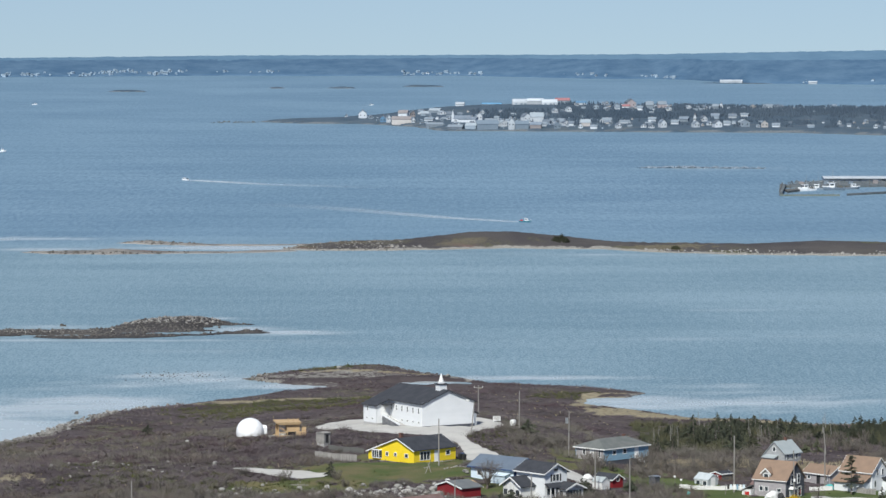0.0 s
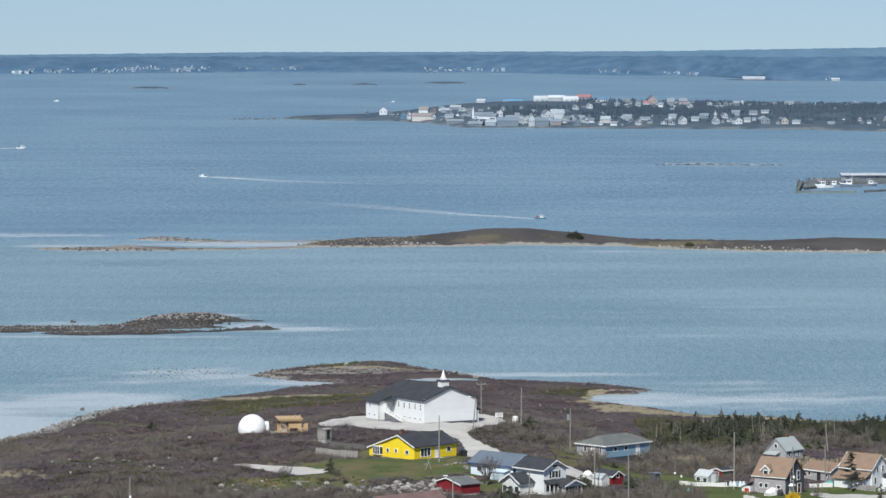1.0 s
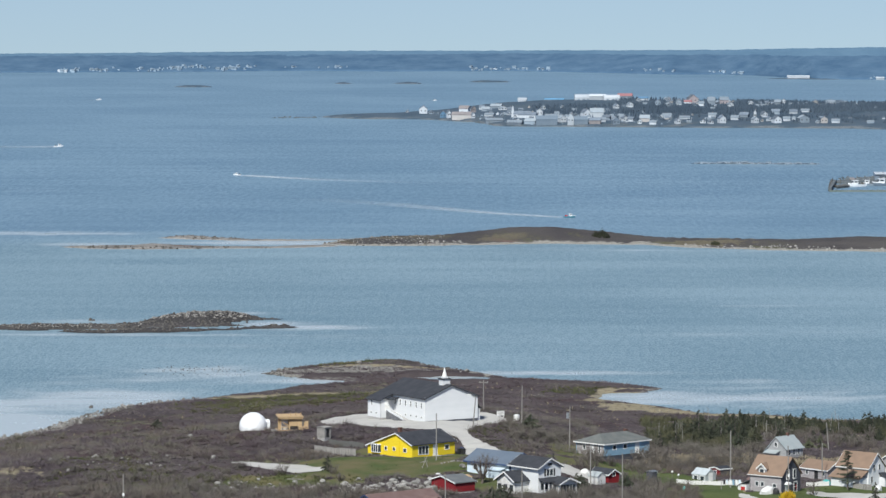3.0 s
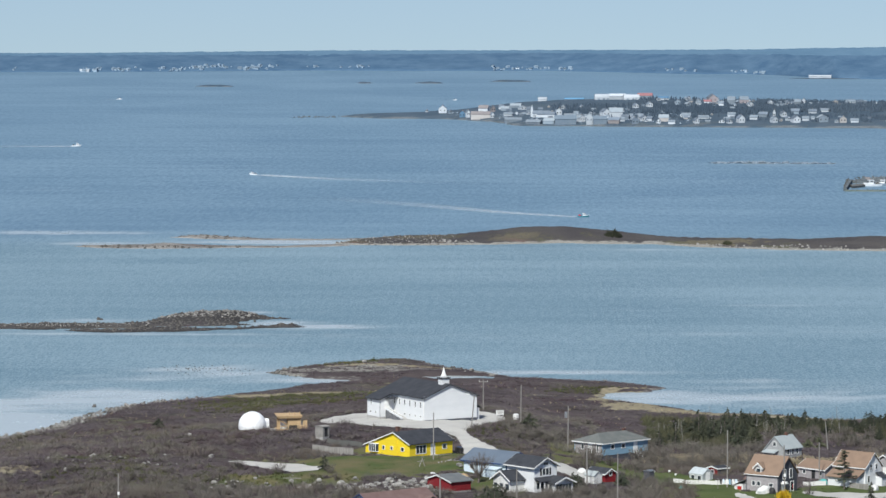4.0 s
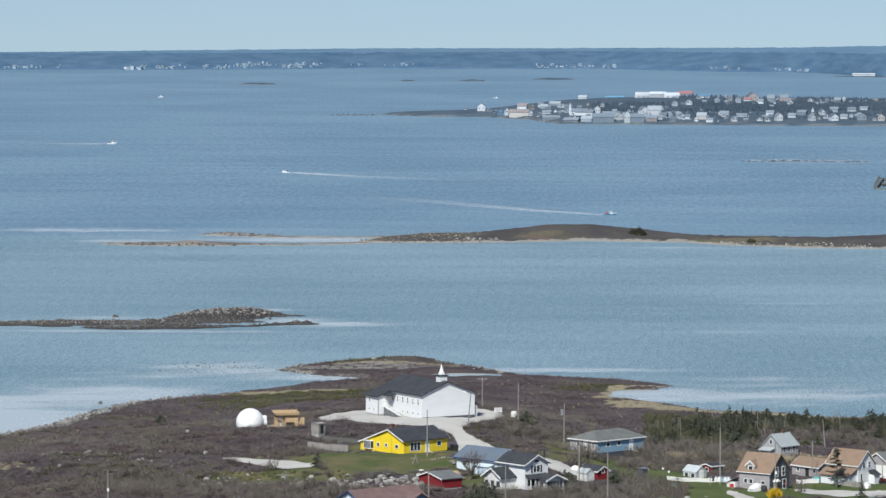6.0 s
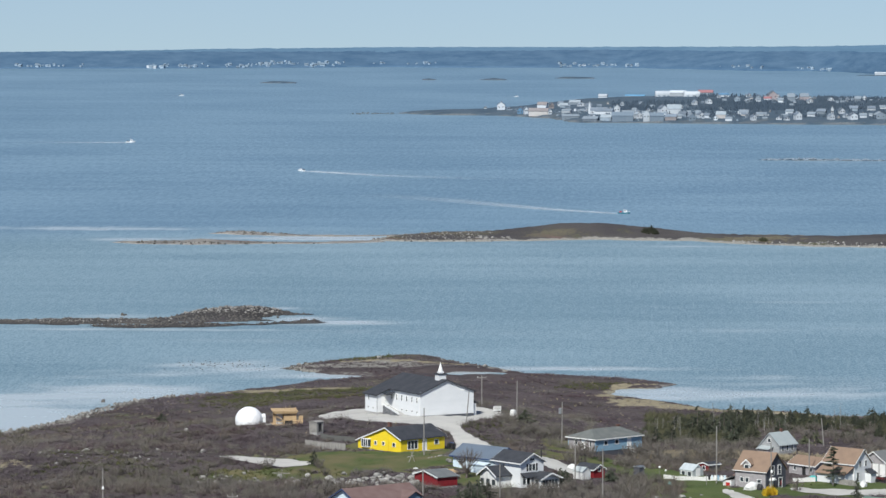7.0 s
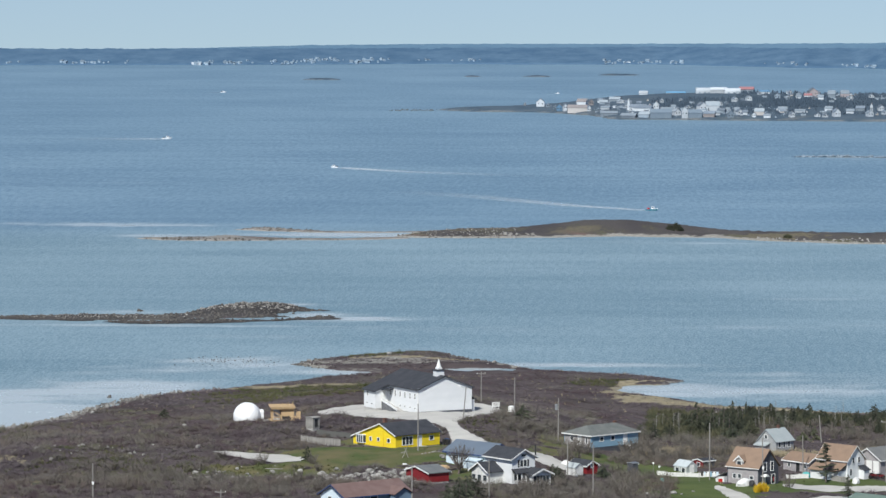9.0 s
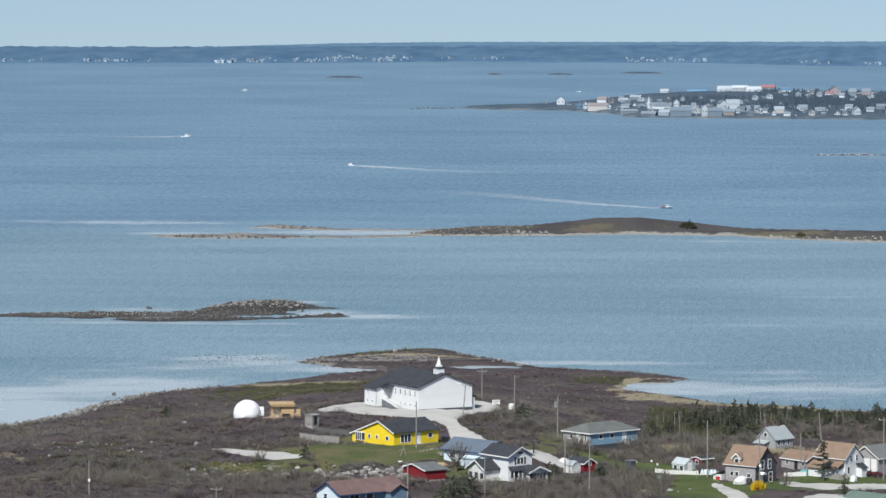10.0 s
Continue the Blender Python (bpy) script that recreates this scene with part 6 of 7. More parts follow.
def cabin():
    """A half-built hut: an open bay beside a plywood room under one flared flat roof."""
    c = thing("timber_cabin", pose(-31.6, 789.0, z_at(-29, 791), 0, 0, 12), "half-built cabin of fresh lumber and plywood", "cabin")
    part("deck", Shape().box((-0.5, -0.4, -0.6), (4.4, 3.4, 0.2)), M["wood_new"], c)
    for i in range(7):
        part("deck_board", Shape().box((-0.6 + 0.75 * i, -0.45, 0.2), (0.12 + 0.75 * i, 3.42, 0.26)), M["wood_new"], c)
    for x, y in ((0.0, 0.0), (1.7, 0.0), (0.0, 3.0), (1.7, 3.0), (4.0, 0.0), (4.0, 3.0)):
        part("post", Shape().box((x - 0.09, y - 0.09, 0.2), (x + 0.09, y + 0.09, 2.7)), M["wood_new"], c)
    part("roof_deck", Shape().slab([(-0.55, -0.6, 2.72), (4.35, -0.6, 2.72), (4.35, 3.4, 2.95), (-0.55, 3.4, 2.95)], (0, 0, 0.14)), M["wood_new"], c)
    part("roof_edge", Shape().slab([(-0.2, -0.5, 2.4), (4.1, -0.5, 2.4), (4.4, -0.62, 2.9), (-0.6, -0.62, 2.9)], (0, 0.08, 0)), M["wood_new"], c)
    part("plywood_wall", Shape().box((1.8, -0.05, 1.0), (4.05, 0.05, 2.4)), M["wood_new"], c)
    part("plywood_wall", Shape().box((0.05, 2.95, 0.2), (4.0, 3.05, 2.7)), M["wood_new"], c)
    part("plywood_wall", Shape().box((3.95, 0.1, 0.2), (4.05, 2.9, 2.7)), M["wood_new"], c)
    part("sill_beam", Shape().box((0.1, -0.06, 0.75), (1.65, 0.06, 0.9)), M["wood_new"], c)
    part("brace", Shape().slab([(0.1, -0.03, 1.9), (0.1, -0.03, 2.1), (1.6, -0.03, 1.1), (1.6, -0.03, 0.9)], (0, 0.06, 0)), M["wood_new"], c)
    part("tarpaulin", Shape().box((0.25, 0.9, 0.26), (1.5, 1.0, 2.2)), M["white_old"], c, "pale sheet hung in the open bay")
    # Black block in place of the shade below the plywood room.
    part("dark_interior", Shape().box((1.9, 0.5, 0.26), (3.8, 2.8, 1.0)), M["black"], c)
    for x in (2.0, 3.0, 4.0):
        part("stud", Shape().box((x - 0.07, 0.6, 2.85), (x + 0.07, 0.75, 3.55)), M["wood_new"], c)
    part("side_bin", Shape().box((3.3, -1.5, -0.6), (5.0, -0.5, 1.1)), M["wood_new"], c, "plywood box beside the cabin")
    part("side_board", Shape().slab([(4.5, 0.2, 0.0), (5.4, 0.2, 0.0), (5.4, 0.2, 1.9), (4.6, 0.2, 1.9)], (0, 0.08, 0)), M["wood_new"], c)
    part("side_bin", Shape().box((-1.9, -0.4, -0.5), (-0.75, 0.6, 0.4)), M["wood_grey"], c)


def fence(points, h, label, mat="wood_grey", step=0.16, gap=0.015):
    f = thing("board_fence", pose(*points[0], z_at(*points[0])), label, "fence")
    z0, r = z_at(*points[0]), random.Random(4)
    for (ax, ay), (bx, by) in zip(points, points[1:]):
        n = int(math.hypot(bx - ax, by - ay) / step)
        ang = math.degrees(math.atan2(by - ay, bx - ax))
        for i in range(n):
            t = i / n
            x, y = ax + (bx - ax) * t, ay + (by - ay) * t
            z = z_at(x, y) - z0
            part("board", Shape().box((0, -0.015, -0.15), (step - gap, 0.015, h + r.uniform(-0.06, 0.06))), M[mat], f, m=pose(x - points[0][0], y - points[0][1], z, 0, 0, ang))
            if i % 14 == 0:
                part("post", Shape().box((-0.05, 0.02, -0.5), (0.05, 0.12, h)), M[mat], f, m=pose(x - points[0][0], y - points[0][1], z, 0, 0, ang))


dome_tent()
cabin()
fence([(-23.8, 763.6), (-21.6, 761.8), (-15.9, 758.5)], 1.4, "weathered grey board fence beside the lawn")
fence([(-21.5, 771.5), (-14.8, 768.5)], 1.0, "old dark board fence behind the yellow house", "tar_wood")
fence([(43.0, 746.2), (49.0, 744.4), (55.6, 742.0)], 0.75, "low white board fence along the lawn", "white_old", 0.5, 0.01)
fence([(66.4, 743.4), (70.4, 741.4)], 0.8, "low white board fence beside the shed", "white_old", 0.4, 0.01)
fence([(74.4, 737.8), (77.6, 735.4)], 1.0, "grey board fence in front of the tan-roofed house")
house("outhouse", "weathered grey board outhouse beside the fence", (-22.4, 773.6), 50, 1.8, 2.0, 1.9, 0.12, "x", "wood_grey", "wood_grey", over=0.12, fascia=False, category="shed", right=[("opening", 0.9, 0.1, 0.9, 1.6)])
house("greenhouse", "small film-covered greenhouse with pale roof", (48.4, 748.6, 4.5), 40, 2.5, 3.7, 1.3, 0.98, "y", "film", "film_roof", over=0.1, fascia=False, category="greenhouse", right=[("door", 1.2, 0.05, 0.8, 1.6)], left=[("plain", 0.95, 0.3, 1.0, 0.8), ("plain", 2.7, 0.3, 1.0, 0.8)])
house("white_shed", "small white shed beside the red garage", (28.4, 732.6), 44, 2.0, 2.4, 1.3, 0.7, "y", "white_old", "film", over=0.1, fascia=False, category="shed")
house("dark_shed", "narrow dark outhouse beside the lawn", (38.6, 746.0), 45, 1.3, 1.5, 1.7, 0.1, "x", "dark_shingle", "metal", over=0.1, fascia=False, category="shed")


def tank():
    t = thing("oil_tank", pose(13.8, 808.0, z_at(13.8, 808)), "white round tank on a concrete slab", "tank")
    part("slab", Shape().box((-0.8, -0.8, -0.4), (0.8, 0.8, 0.06)), M["concrete"], t)
    part("drum", Shape().rod((0, 0, 0.06), (0, 0, 1.05), 0.62, 0.6, 16), M["white_old"], t, smooth=False)
    part("lid", Shape().rod((0, 0, 1.05), (0, 0, 1.2), 0.6, 0.25, 16), M["white_old"], t)


def sign():
    s = thing("notice_board", pose(10.6, 810.6, z_at(10.6, 810.6), 0, 0, 18), "white notice board on two posts with unreadable lines", "sign")
    for u in (-0.65, 0.65):
        part("post", Shape().box((u - 0.05, 0.03, -0.5), (u + 0.05, 0.11, 1.2)), M["trim"], s)
    b = part("board", Shape().box((-0.8, -0.04, 0.35), (0.8, 0.03, 1.25)), M["white_old"], s)
    for i, w in enumerate((0.5, 0.6, 0.4)):
        part("line", Shape().box((-w, -0.055, 0.98 - 0.2 * i), (w, -0.044, 1.06 - 0.2 * i)), M["wood_grey"], b)


def mound(name, x, y, size, mat, label, category, seed):
    """A soft covered heap."""
    bm = bmesh.new()
    bmesh.ops.create_icosphere(bm, subdivisions=3, radius=1)
    off = Vector((seed * 3.1, seed * 1.7, 0))
    for v in bm.verts:
        v.co *= 1 + 0.22 * noise.noise(v.co * 1.8 + off)
        v.co = Vector((v.co.x * size[0], v.co.y * size[1], max(v.co.z, -0.25) * size[2]))
    me = bpy.data.meshes.new(name)
    bm.to_mesh(me)
    bm.free()
    me.materials.append(M[mat])
    ob = new(name, me)
    ob.matrix_basis = pose(x, y, z_at(x, y) + 0.1, 0, 0, seed * 35)
    tagged(ob, label, category)


tank()
sign()
ico = np.empty(len(long_isle.data.vertices) * 3, np.float32)
long_isle.data.vertices.foreach_get("co", ico)
ico = ico.reshape(-1, 3)
for x, y, size in ((44.5, 1548, (3.6, 2.5, 3.0)), (86.0, 1520, (1.6, 2, 1.6))):
    z = float(ico[np.argmin((ico[:, 0] - x) ** 2 + (ico[:, 1] - y) ** 2), 2]) + 0.3
    jr = np.random.RandomState(int(x))
    ang, rad = jr.uniform(0, 6.28, 70), np.sqrt(jr.uniform(0, 1, 70))
    blades("juniper", (x + rad * np.cos(ang) * size[0], y + rad * np.sin(ang) * size[1], z - 0.4 * rad * size[2], jr), 60, 1.0, size[2], 0.12, M["needles"], "dark juniper bush on the long island", "bush")
mound("covered_boat", 58.6, 729.2, (1.6, 0.9, 1.3), "white_old", "white tarpaulin-covered boat beside the house", "boat", 1)
mound("tarpaulin_cover", 78.6, 734.6, (0.9, 0.7, 1.0), "white_old", "white tarpaulin-covered stack beside the lane", "tarpaulin", 2)
mound("tarpaulin_cover", 70.0, 743.2, (1.4, 0.8, 0.85), "teal", "teal tarpaulin over a stack beside the shed", "tarpaulin", 3)
mound("tarpaulin_cover", 60.0, 728.3, (0.6, 0.6, 1.0), "black", "black plastic barrel heap beside the house", "barrel", 4)
mound("propane_tank", 26.3, 747.2, (0.9, 0.5, 0.8), "white_old", "white horizontal tank beside the drive", "tank", 5)
mound("lumber_pile", 4.7, 731.4, (1.5, 0.9, 0.6), "wood_new", "heap of fresh split firewood", "firewood", 6)
mound("fire_pit", 46.0, 716.6, (0.9, 0.6, 0.35), "rock", "ring of stones on the lawn", "fire pit", 7)


def quad_bike(x, y, turn):
    q = thing("quad_bike", pose(x, y, z_at(x, y), 0, 0, turn), "small dark red quad bike parked by the garage", "quad bike")
    for u in (-0.65, 0.65):
        for v in (-0.45, 0.45):
            part("wheel", Shape().rod((u, v - 0.13, 0.3), (u, v + 0.13, 0.3), 0.32, 0.32, 12), M["black"], q)
    part("body", Shape().box((-0.8, -0.3, 0.4), (0.8, 0.3, 0.75)), M["maroon"], q)
    part("seat", Shape().box((-0.6, -0.2, 0.75), (0.15, 0.2, 0.95)), M["black"], q)
    part("handlebar", Shape().rod((0.35, -0.4, 1.1), (0.35, 0.4, 1.1), 0.03, 0.03).rod((0.35, 0, 0.7), (0.35, 0, 1.1), 0.03, 0.03), M["black"], q)


def plank(x, y, l, turn, label):
    single("plank", Shape().box((-l / 2, -0.12, 0.0), (l / 2, 0.12, 0.1)), M["wood_grey"], pose(x, y, z_at(x, y) + 0.05, 0, 0, turn), label, "plank")


def float_ball(x, y, h):
    f = thing("garden_float", pose(x, y, z_at(x, y)), "white ball on a thin garden stake", "ornament", "garden floats")
    part("stake", Shape().rod((0, 0, -0.3), (0, 0, h), 0.03, 0.03, 5), M["pole"], f)
    bm = bmesh.new()
    bmesh.ops.create_icosphere(bm, subdivisions=1, radius=0.24)
    bmesh.ops.translate(bm, verts=bm.verts, vec=(0, 0, h))
    me = bpy.data.meshes.new("ball")
    bm.to_mesh(me)
    bm.free()
    me.materials.append(M["trim"])
    part("ball", me, None, f)


def trestle(x, y):
    """Old timbers propped against one another."""
    t = thing("timber_trestle", pose(x, y, z_at(x, y)), "weathered timbers propped together on the lawn", "trestle")
    for p, q in (((-0.6, 0, -0.1), (0.35, 0.1, 2.3)), ((0.5, 0.2, -0.1), (-0.2, 0, 1.9)), ((-0.9, 0.1, 0.9), (0.4, 0.15, 1.2))):
        part("timber", Shape().rod(p, q, 0.07, 0.05, 5), M["wood_grey"], t)


def garden_wall_stones(x, y, seed):
    """A short run of loose field stones."""
    r = random.Random(seed)
    for i in range(9):
        s = r.uniform(0.3, 0.6)
        b = new("field_stone", r.choice(ROCKS))
        a, c = x + i * 0.55 + r.uniform(-0.15, 0.15), y + i * 0.45 + r.uniform(-0.3, 0.3)
        b.matrix_basis = pose(a, c, z_at(a, c) + 0.15 * s, 0, 0, r.uniform(0, 360)) @ Matrix.Scale(s, 4)
        tagged(b, "grey field stone in the old garden wall", "stone", "garden wall stones")


def clothes_line(x, y, turn, n):
    """Washing on a line between two posts."""
    r = random.Random(5)
    c = thing("clothes_line", pose(x, y, z_at(x, y), 0, 0, turn), "clothes line hung with pale and blue washing", "clothes line")
    for u in (0.0, n * 0.55 + 0.4):
        part("post", Shape().rod((u, 0, -0.3), (u, 0, 1.9), 0.05, 0.05, 6), M["pole"], c)
    part("line", Shape().rod((0, 0, 1.82), (n * 0.55 + 0.4, 0, 1.82), 0.012, 0.012, 4), M["metal"], c)
    for i in range(n):
        w, l = r.uniform(0.3, 0.5), r.uniform(0.5, 1.0)
        part("garment", Shape().slab([(0.3 + i * 0.55, 0, 1.8), (0.3 + i * 0.55 + w, 0, 1.8), (0.3 + i * 0.55 + w * 0.9, 0.06, 1.8 - l), (0.34 + i * 0.55, 0.05, 1.8 - l)], (0, 0.02, 0)), M[r.choice(("trim", "light_blue", "white_old", "blue_wall", "black"))], c)


clothes_line(50.6, 735.0, -5, 6)


def wheelie_bin(x, y, turn, paint, label):
    b = thing("wheelie_bin", pose(x, y, z_at(x, y), 0, 0, turn), label, "bin")
    part("body", Shape().slab([(-0.26, -0.3, 0.08), (0.26, -0.3, 0.08), (0.3, -0.36, 1.0), (-0.3, -0.36, 1.0)], (0, 0.62, 0)), M[paint], b)
    part("lid", Shape().slab([(-0.32, -0.4, 1.0), (0.32, -0.4, 1.0), (0.32, 0.32, 1.1), (-0.32, 0.32, 1.1)], (0, 0, 0.06)), M[paint], b)
    for u in (-0.24, 0.24):
        part("wheel", Shape().rod((u - 0.04, 0.3, 0.1), (u + 0.04, 0.3, 0.1), 0.1, 0.1, 8), M["black"], b)


for x, y, paint in ((3.2, 762.6, "black"), (3.9, 762.2, "black"), (3.6, 763.6, "deep_blue")):
    wheelie_bin(x, y, 40, paint, "dark plastic bin beside the yellow house")
trestle(-2.6, 741.0)
garden_wall_stones(0.4, 743.6, 3)
quad_bike(81.8, 742.0, 30)
quad_bike(83.2, 741.4, 25)
plank(-25.5, 729.5, 3.2, -8, "pale grey plank lying in the grass")
plank(-70, 862, 3.0, 5, "pale driftwood plank on the heath")
for x, y, h in ((39.5, 748.5, 1.5), (42.3, 749.0, 1.6), (43.4, 748.0, 1.3)):
    float_ball(x, y, h)
for x, y, s in ((43.5, 722, 0.5), (45.8, 727, 0.4), (49.5, 721, 0.6), (41.5, 715, 0.7), (47.5, 716, 0.5)):
    b = new("boulder", ROCKS[int(x) % 5])
    b.matrix_basis = pose(x, y, z_at(x, y) + 0.1, 0, 0, x * 50) @ Matrix.Diagonal((s * 1.3, s, s * 0.8, 1))
    tagged(b, "pale stone lying on the lawn", "boulder", "lawn stones")
mound("teal_tub", 44.0, 734.4, (0.35, 0.35, 0.5), "teal", "teal plastic tub on the lawn", "tub", 8)
single("black_post", Shape().rod((0, 0, -0.4), (0, 0, 2.2), 0.14, 0.12, 8), M["black"], pose(20.6, 752.0, z_at(20.6, 752)), "short black post beside the drive", "post")


# ---------------------------------------------------------------- far shore
def ridge(name, shore, depth, tall, mat, label, bumps, step=9.0):
    """A band of distant wooded land with an uneven outline."""
    xs = np.arange(-1300, 1300 + step, step)
    base = np.interp(xs, [q[0] for q in shore], [q[1] for q in shore])
    h = np.interp(xs, [q[0] for q in tall], [q[1] for q in tall])
    rr = np.random.RandomState(5)
    s = Shape()
    prof = [(0.0, -0.5)] + [(f, 0.03 + 0.97 * f ** 0.82) for f in (0.02, 0.06, 0.12, 0.2, 0.3, 0.4, 0.5, 0.6, 0.7, 0.8, 0.9, 1.0)]
    for k, (f, g) in enumerate(prof):
        jag = bumps * (0.35 if k < 3 else 1.0) * (0.7 * rr.uniform(-1, 1, len(xs)) + 0.5 * wavy(xs, xs * 0 + 40 * k, 38, k) + 0.5 * wavy(xs, xs * 0, 300, 4)) if k else 0 * xs
        for x, y, z, j in zip(xs, base, h, jag):
            s.v.append((x, min(y + depth * f, 4986), max(z * g + j, -0.5) if k else -0.5))
    n = len(xs)
    for k in range(len(prof) - 1):
        for i in range(n - 1):
            a = k * n + i
            s.f.append((a, a + 1, a + n + 1, a + n))
    tagged(new(name, s.mesh(name, M[mat], True)), label, "backdrop", kind="structure")


FAR = [(-1300, 4720), (-700, 4770), (-513, 4795), (-262, 4890), (-136, 4860), (11, 4890), (160, 4720), (183, 4690), (240, 4700), (275, 4640), (330, 4450), (470, 4386), (1300, 4350)]
# The blue of both far bands is haze put into their colour.
ridge("backdrop_far_woods", FAR, 85, [(-1300, 19), (-500, 18), (-260, 18), (0, 19.5), (250, 21.5), (420, 25), (600, 27), (1300, 28)], "far_land", "wooded shore across the water, blue with painted haze", 0.75, 4.0)
ridge("backdrop_far_hills", [(-1300, 4925), (1300, 4925)], 60, [(-1300, 19), (-520, 19.5), (-260, 22.5), (0, 23.0), (250, 24.0), (420, 27), (540, 29), (1300, 31)], "far_hill", "wooded hills behind the far shore, blue with painted haze", 0.45, 5)


def simple_house(lx, ly, e, r, wall_mat, roof_mat, label, group, name="cottage"):
    """A small distant house: four walls, gables, two roof slopes, windows."""
    h = thing(name, Matrix(), label, "house", group)
    w = Shape().box((-lx / 2, -ly / 2, -1.5), (lx / 2, ly / 2, e))
    w.slab([(-lx / 2, -ly / 2, e), (lx / 2, -ly / 2, e), (0, -ly / 2, e + r)], (0, 0.1, 0)).slab([(-lx / 2, ly / 2, e), (lx / 2, ly / 2, e), (0, ly / 2, e + r)], (0, -0.1, 0))
    part("wall", w, M[wall_mat], h)
    for c in (-1, 1):
        part("roof", Shape().slab([(c * (lx / 2 + 0.25), -ly / 2 - 0.25, e - 0.1), (c * (lx / 2 + 0.25), ly / 2 + 0.25, e - 0.1), (0, ly / 2 + 0.25, e + r + 0.1), (0, -ly / 2 - 0.25, e + r + 0.1)], (0, 0, -0.15)), M[roof_mat], h)
    for u in (-0.25, 0.25):
        part("window", Shape().box((u * lx - 0.35, -ly / 2 - 0.04, e * 0.45), (u * lx + 0.35, -ly / 2 + 0.02, e * 0.45 + 0.9)), M["glass"], h)
    return h


VILLAGE = [(-140, 3090), (-110, 3047), (-60, 3036), (-18, 2963), (-2, 2880), (46, 2872), (85, 2864), (240, 2840), (300, 2783), (560, 2740), (560, 3420), (357, 3340), (230, 3430), (130, 3480), (56, 3510), (17, 3470), (-16, 3390), (-63, 3205), (-96, 3130)]
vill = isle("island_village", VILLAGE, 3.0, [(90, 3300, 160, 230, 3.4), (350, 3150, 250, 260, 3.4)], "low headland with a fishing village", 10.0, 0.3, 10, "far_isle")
vco = np.empty(len(vill.data.vertices) * 3, np.float32)
vill.data.vertices.foreach_get("co", vco)
vco = vco.reshape(-1, 3)


def village_z(x, y):
    return float(vco[np.argmin((vco[:, 0] - x) ** 2 + (vco[:, 1] - y) ** 2), 2])


PAINT = {"white": "far_bright", "pale": "far_white", "grey": "far_grey", "tan": "far_tan", "blue": "far_blue_wall", "slate": "far_slate", "dark": "far_roof", "brown": "far_brown", "red": "far_red", "pink": "far_pink"}
# houses of the fishing village: place, width, height, and "g" (gable to the water) or "s" (long side) with wall and roof paint
POINT_HOUSES = [(-60, 3084, 5.9, 5.9, "g white dark"), (-73, 3120, 2.1, 1.7, "g white grey"), (-44, 3027, 4.1, 5.0, "g blue dark"), (-40, 3022, 2.5, 4.6, "g white dark"),
                (-30, 3001, 14.0, 4.5, "s tan brown"), (-22, 2998, 2.5, 4.5, "g white dark"), (-30, 3129, 7.3, 4.7, "s white brown"), (-23, 3114, 3.0, 4.7, "g brown dark"),
                (-14, 3143, 6.0, 3.4, "s grey pale"), (-6, 3201, 8.8, 3.5, "s grey pale"), (-1, 3164, 4.8, 3.0, "g white pale"), (5, 3115, 5.1, 3.8, "s grey dark"),
                (-10, 3018, 6.6, 2.5, "s pale grey"), (-54, 3072, 2.5, 2.5, "g grey dark")]
HARBOUR_HOUSES = [(-6, 2934, 12.1, 2.8, "s grey grey"), (9, 2887, 10.3, 3.2, "s dark grey"), (20, 2886, 7.9, 4.0, "s grey pale"), (31, 2884, 15.0, 5.5, "s slate slate"),
                (42, 2896, 4.4, 4.4, "g white pale"), (48, 2882, 4.3, 7.1, "g pale white"), (55, 2881, 9.5, 4.7, "s slate slate"), (18, 2978, 13.1, 4.1, "s white dark"),
                (27, 3031, 4.2, 5.4, "g white white"), (35, 2990, 9.0, 2.5, "s pale grey"), (60, 2991, 5.3, 6.1, "g white dark"), (68, 2991, 9.8, 6.6, "s pale pale"),
                (65, 2880, 7.9, 3.6, "s brown dark"), (79, 2878, 4.7, 5.1, "g slate grey"), (74, 2939, 5.6, 3.2, "s grey dark"), (86, 2903, 3.6, 4.0, "g white dark")]
STREET_HOUSES = [(100, 2893, 6.7, 4.8, "s tan pale"), (96, 2876, 2.8, 3.2, "g white dark"), (105, 2872, 4.7, 2.4, "s white grey"), (118, 2966, 6.5, 3.7, "s pale grey"),
                (122, 2873, 3.1, 3.5, "g white dark"), (130, 2954, 7.3, 2.4, "s pale grey"), (140, 2877, 3.9, 2.4, "g white grey"), (153, 2876, 4.3, 5.5, "g white dark"),
                (152, 2994, 5.7, 3.3, "s pale grey"), (145, 2871, 3.1, 2.4, "g white dark"), (165, 2929, 5.6, 3.2, "s pale grey"), (175, 2993, 6.6, 3.7, "s grey dark"),
                (176, 2875, 3.9, 4.3, "g pale grey"), (182, 2981, 2.0, 5.7, "g white white"), (189, 2992, 3.7, 4.1, "g white dark"), (191, 2874, 5.1, 4.7, "g white dark"),
                (201, 3044, 6.3, 3.8, "s grey dark"), (200, 2905, 4.8, 3.2, "s pale grey"), (210, 2882, 7.1, 5.1, "g grey pale"), (214, 3050, 5.8, 3.3, "s pale dark"),
                (225, 3078, 6.3, 2.5, "s white grey"), (224, 2873, 4.7, 4.7, "g tan dark"), (232, 2873, 5.5, 2.8, "s pale grey")]
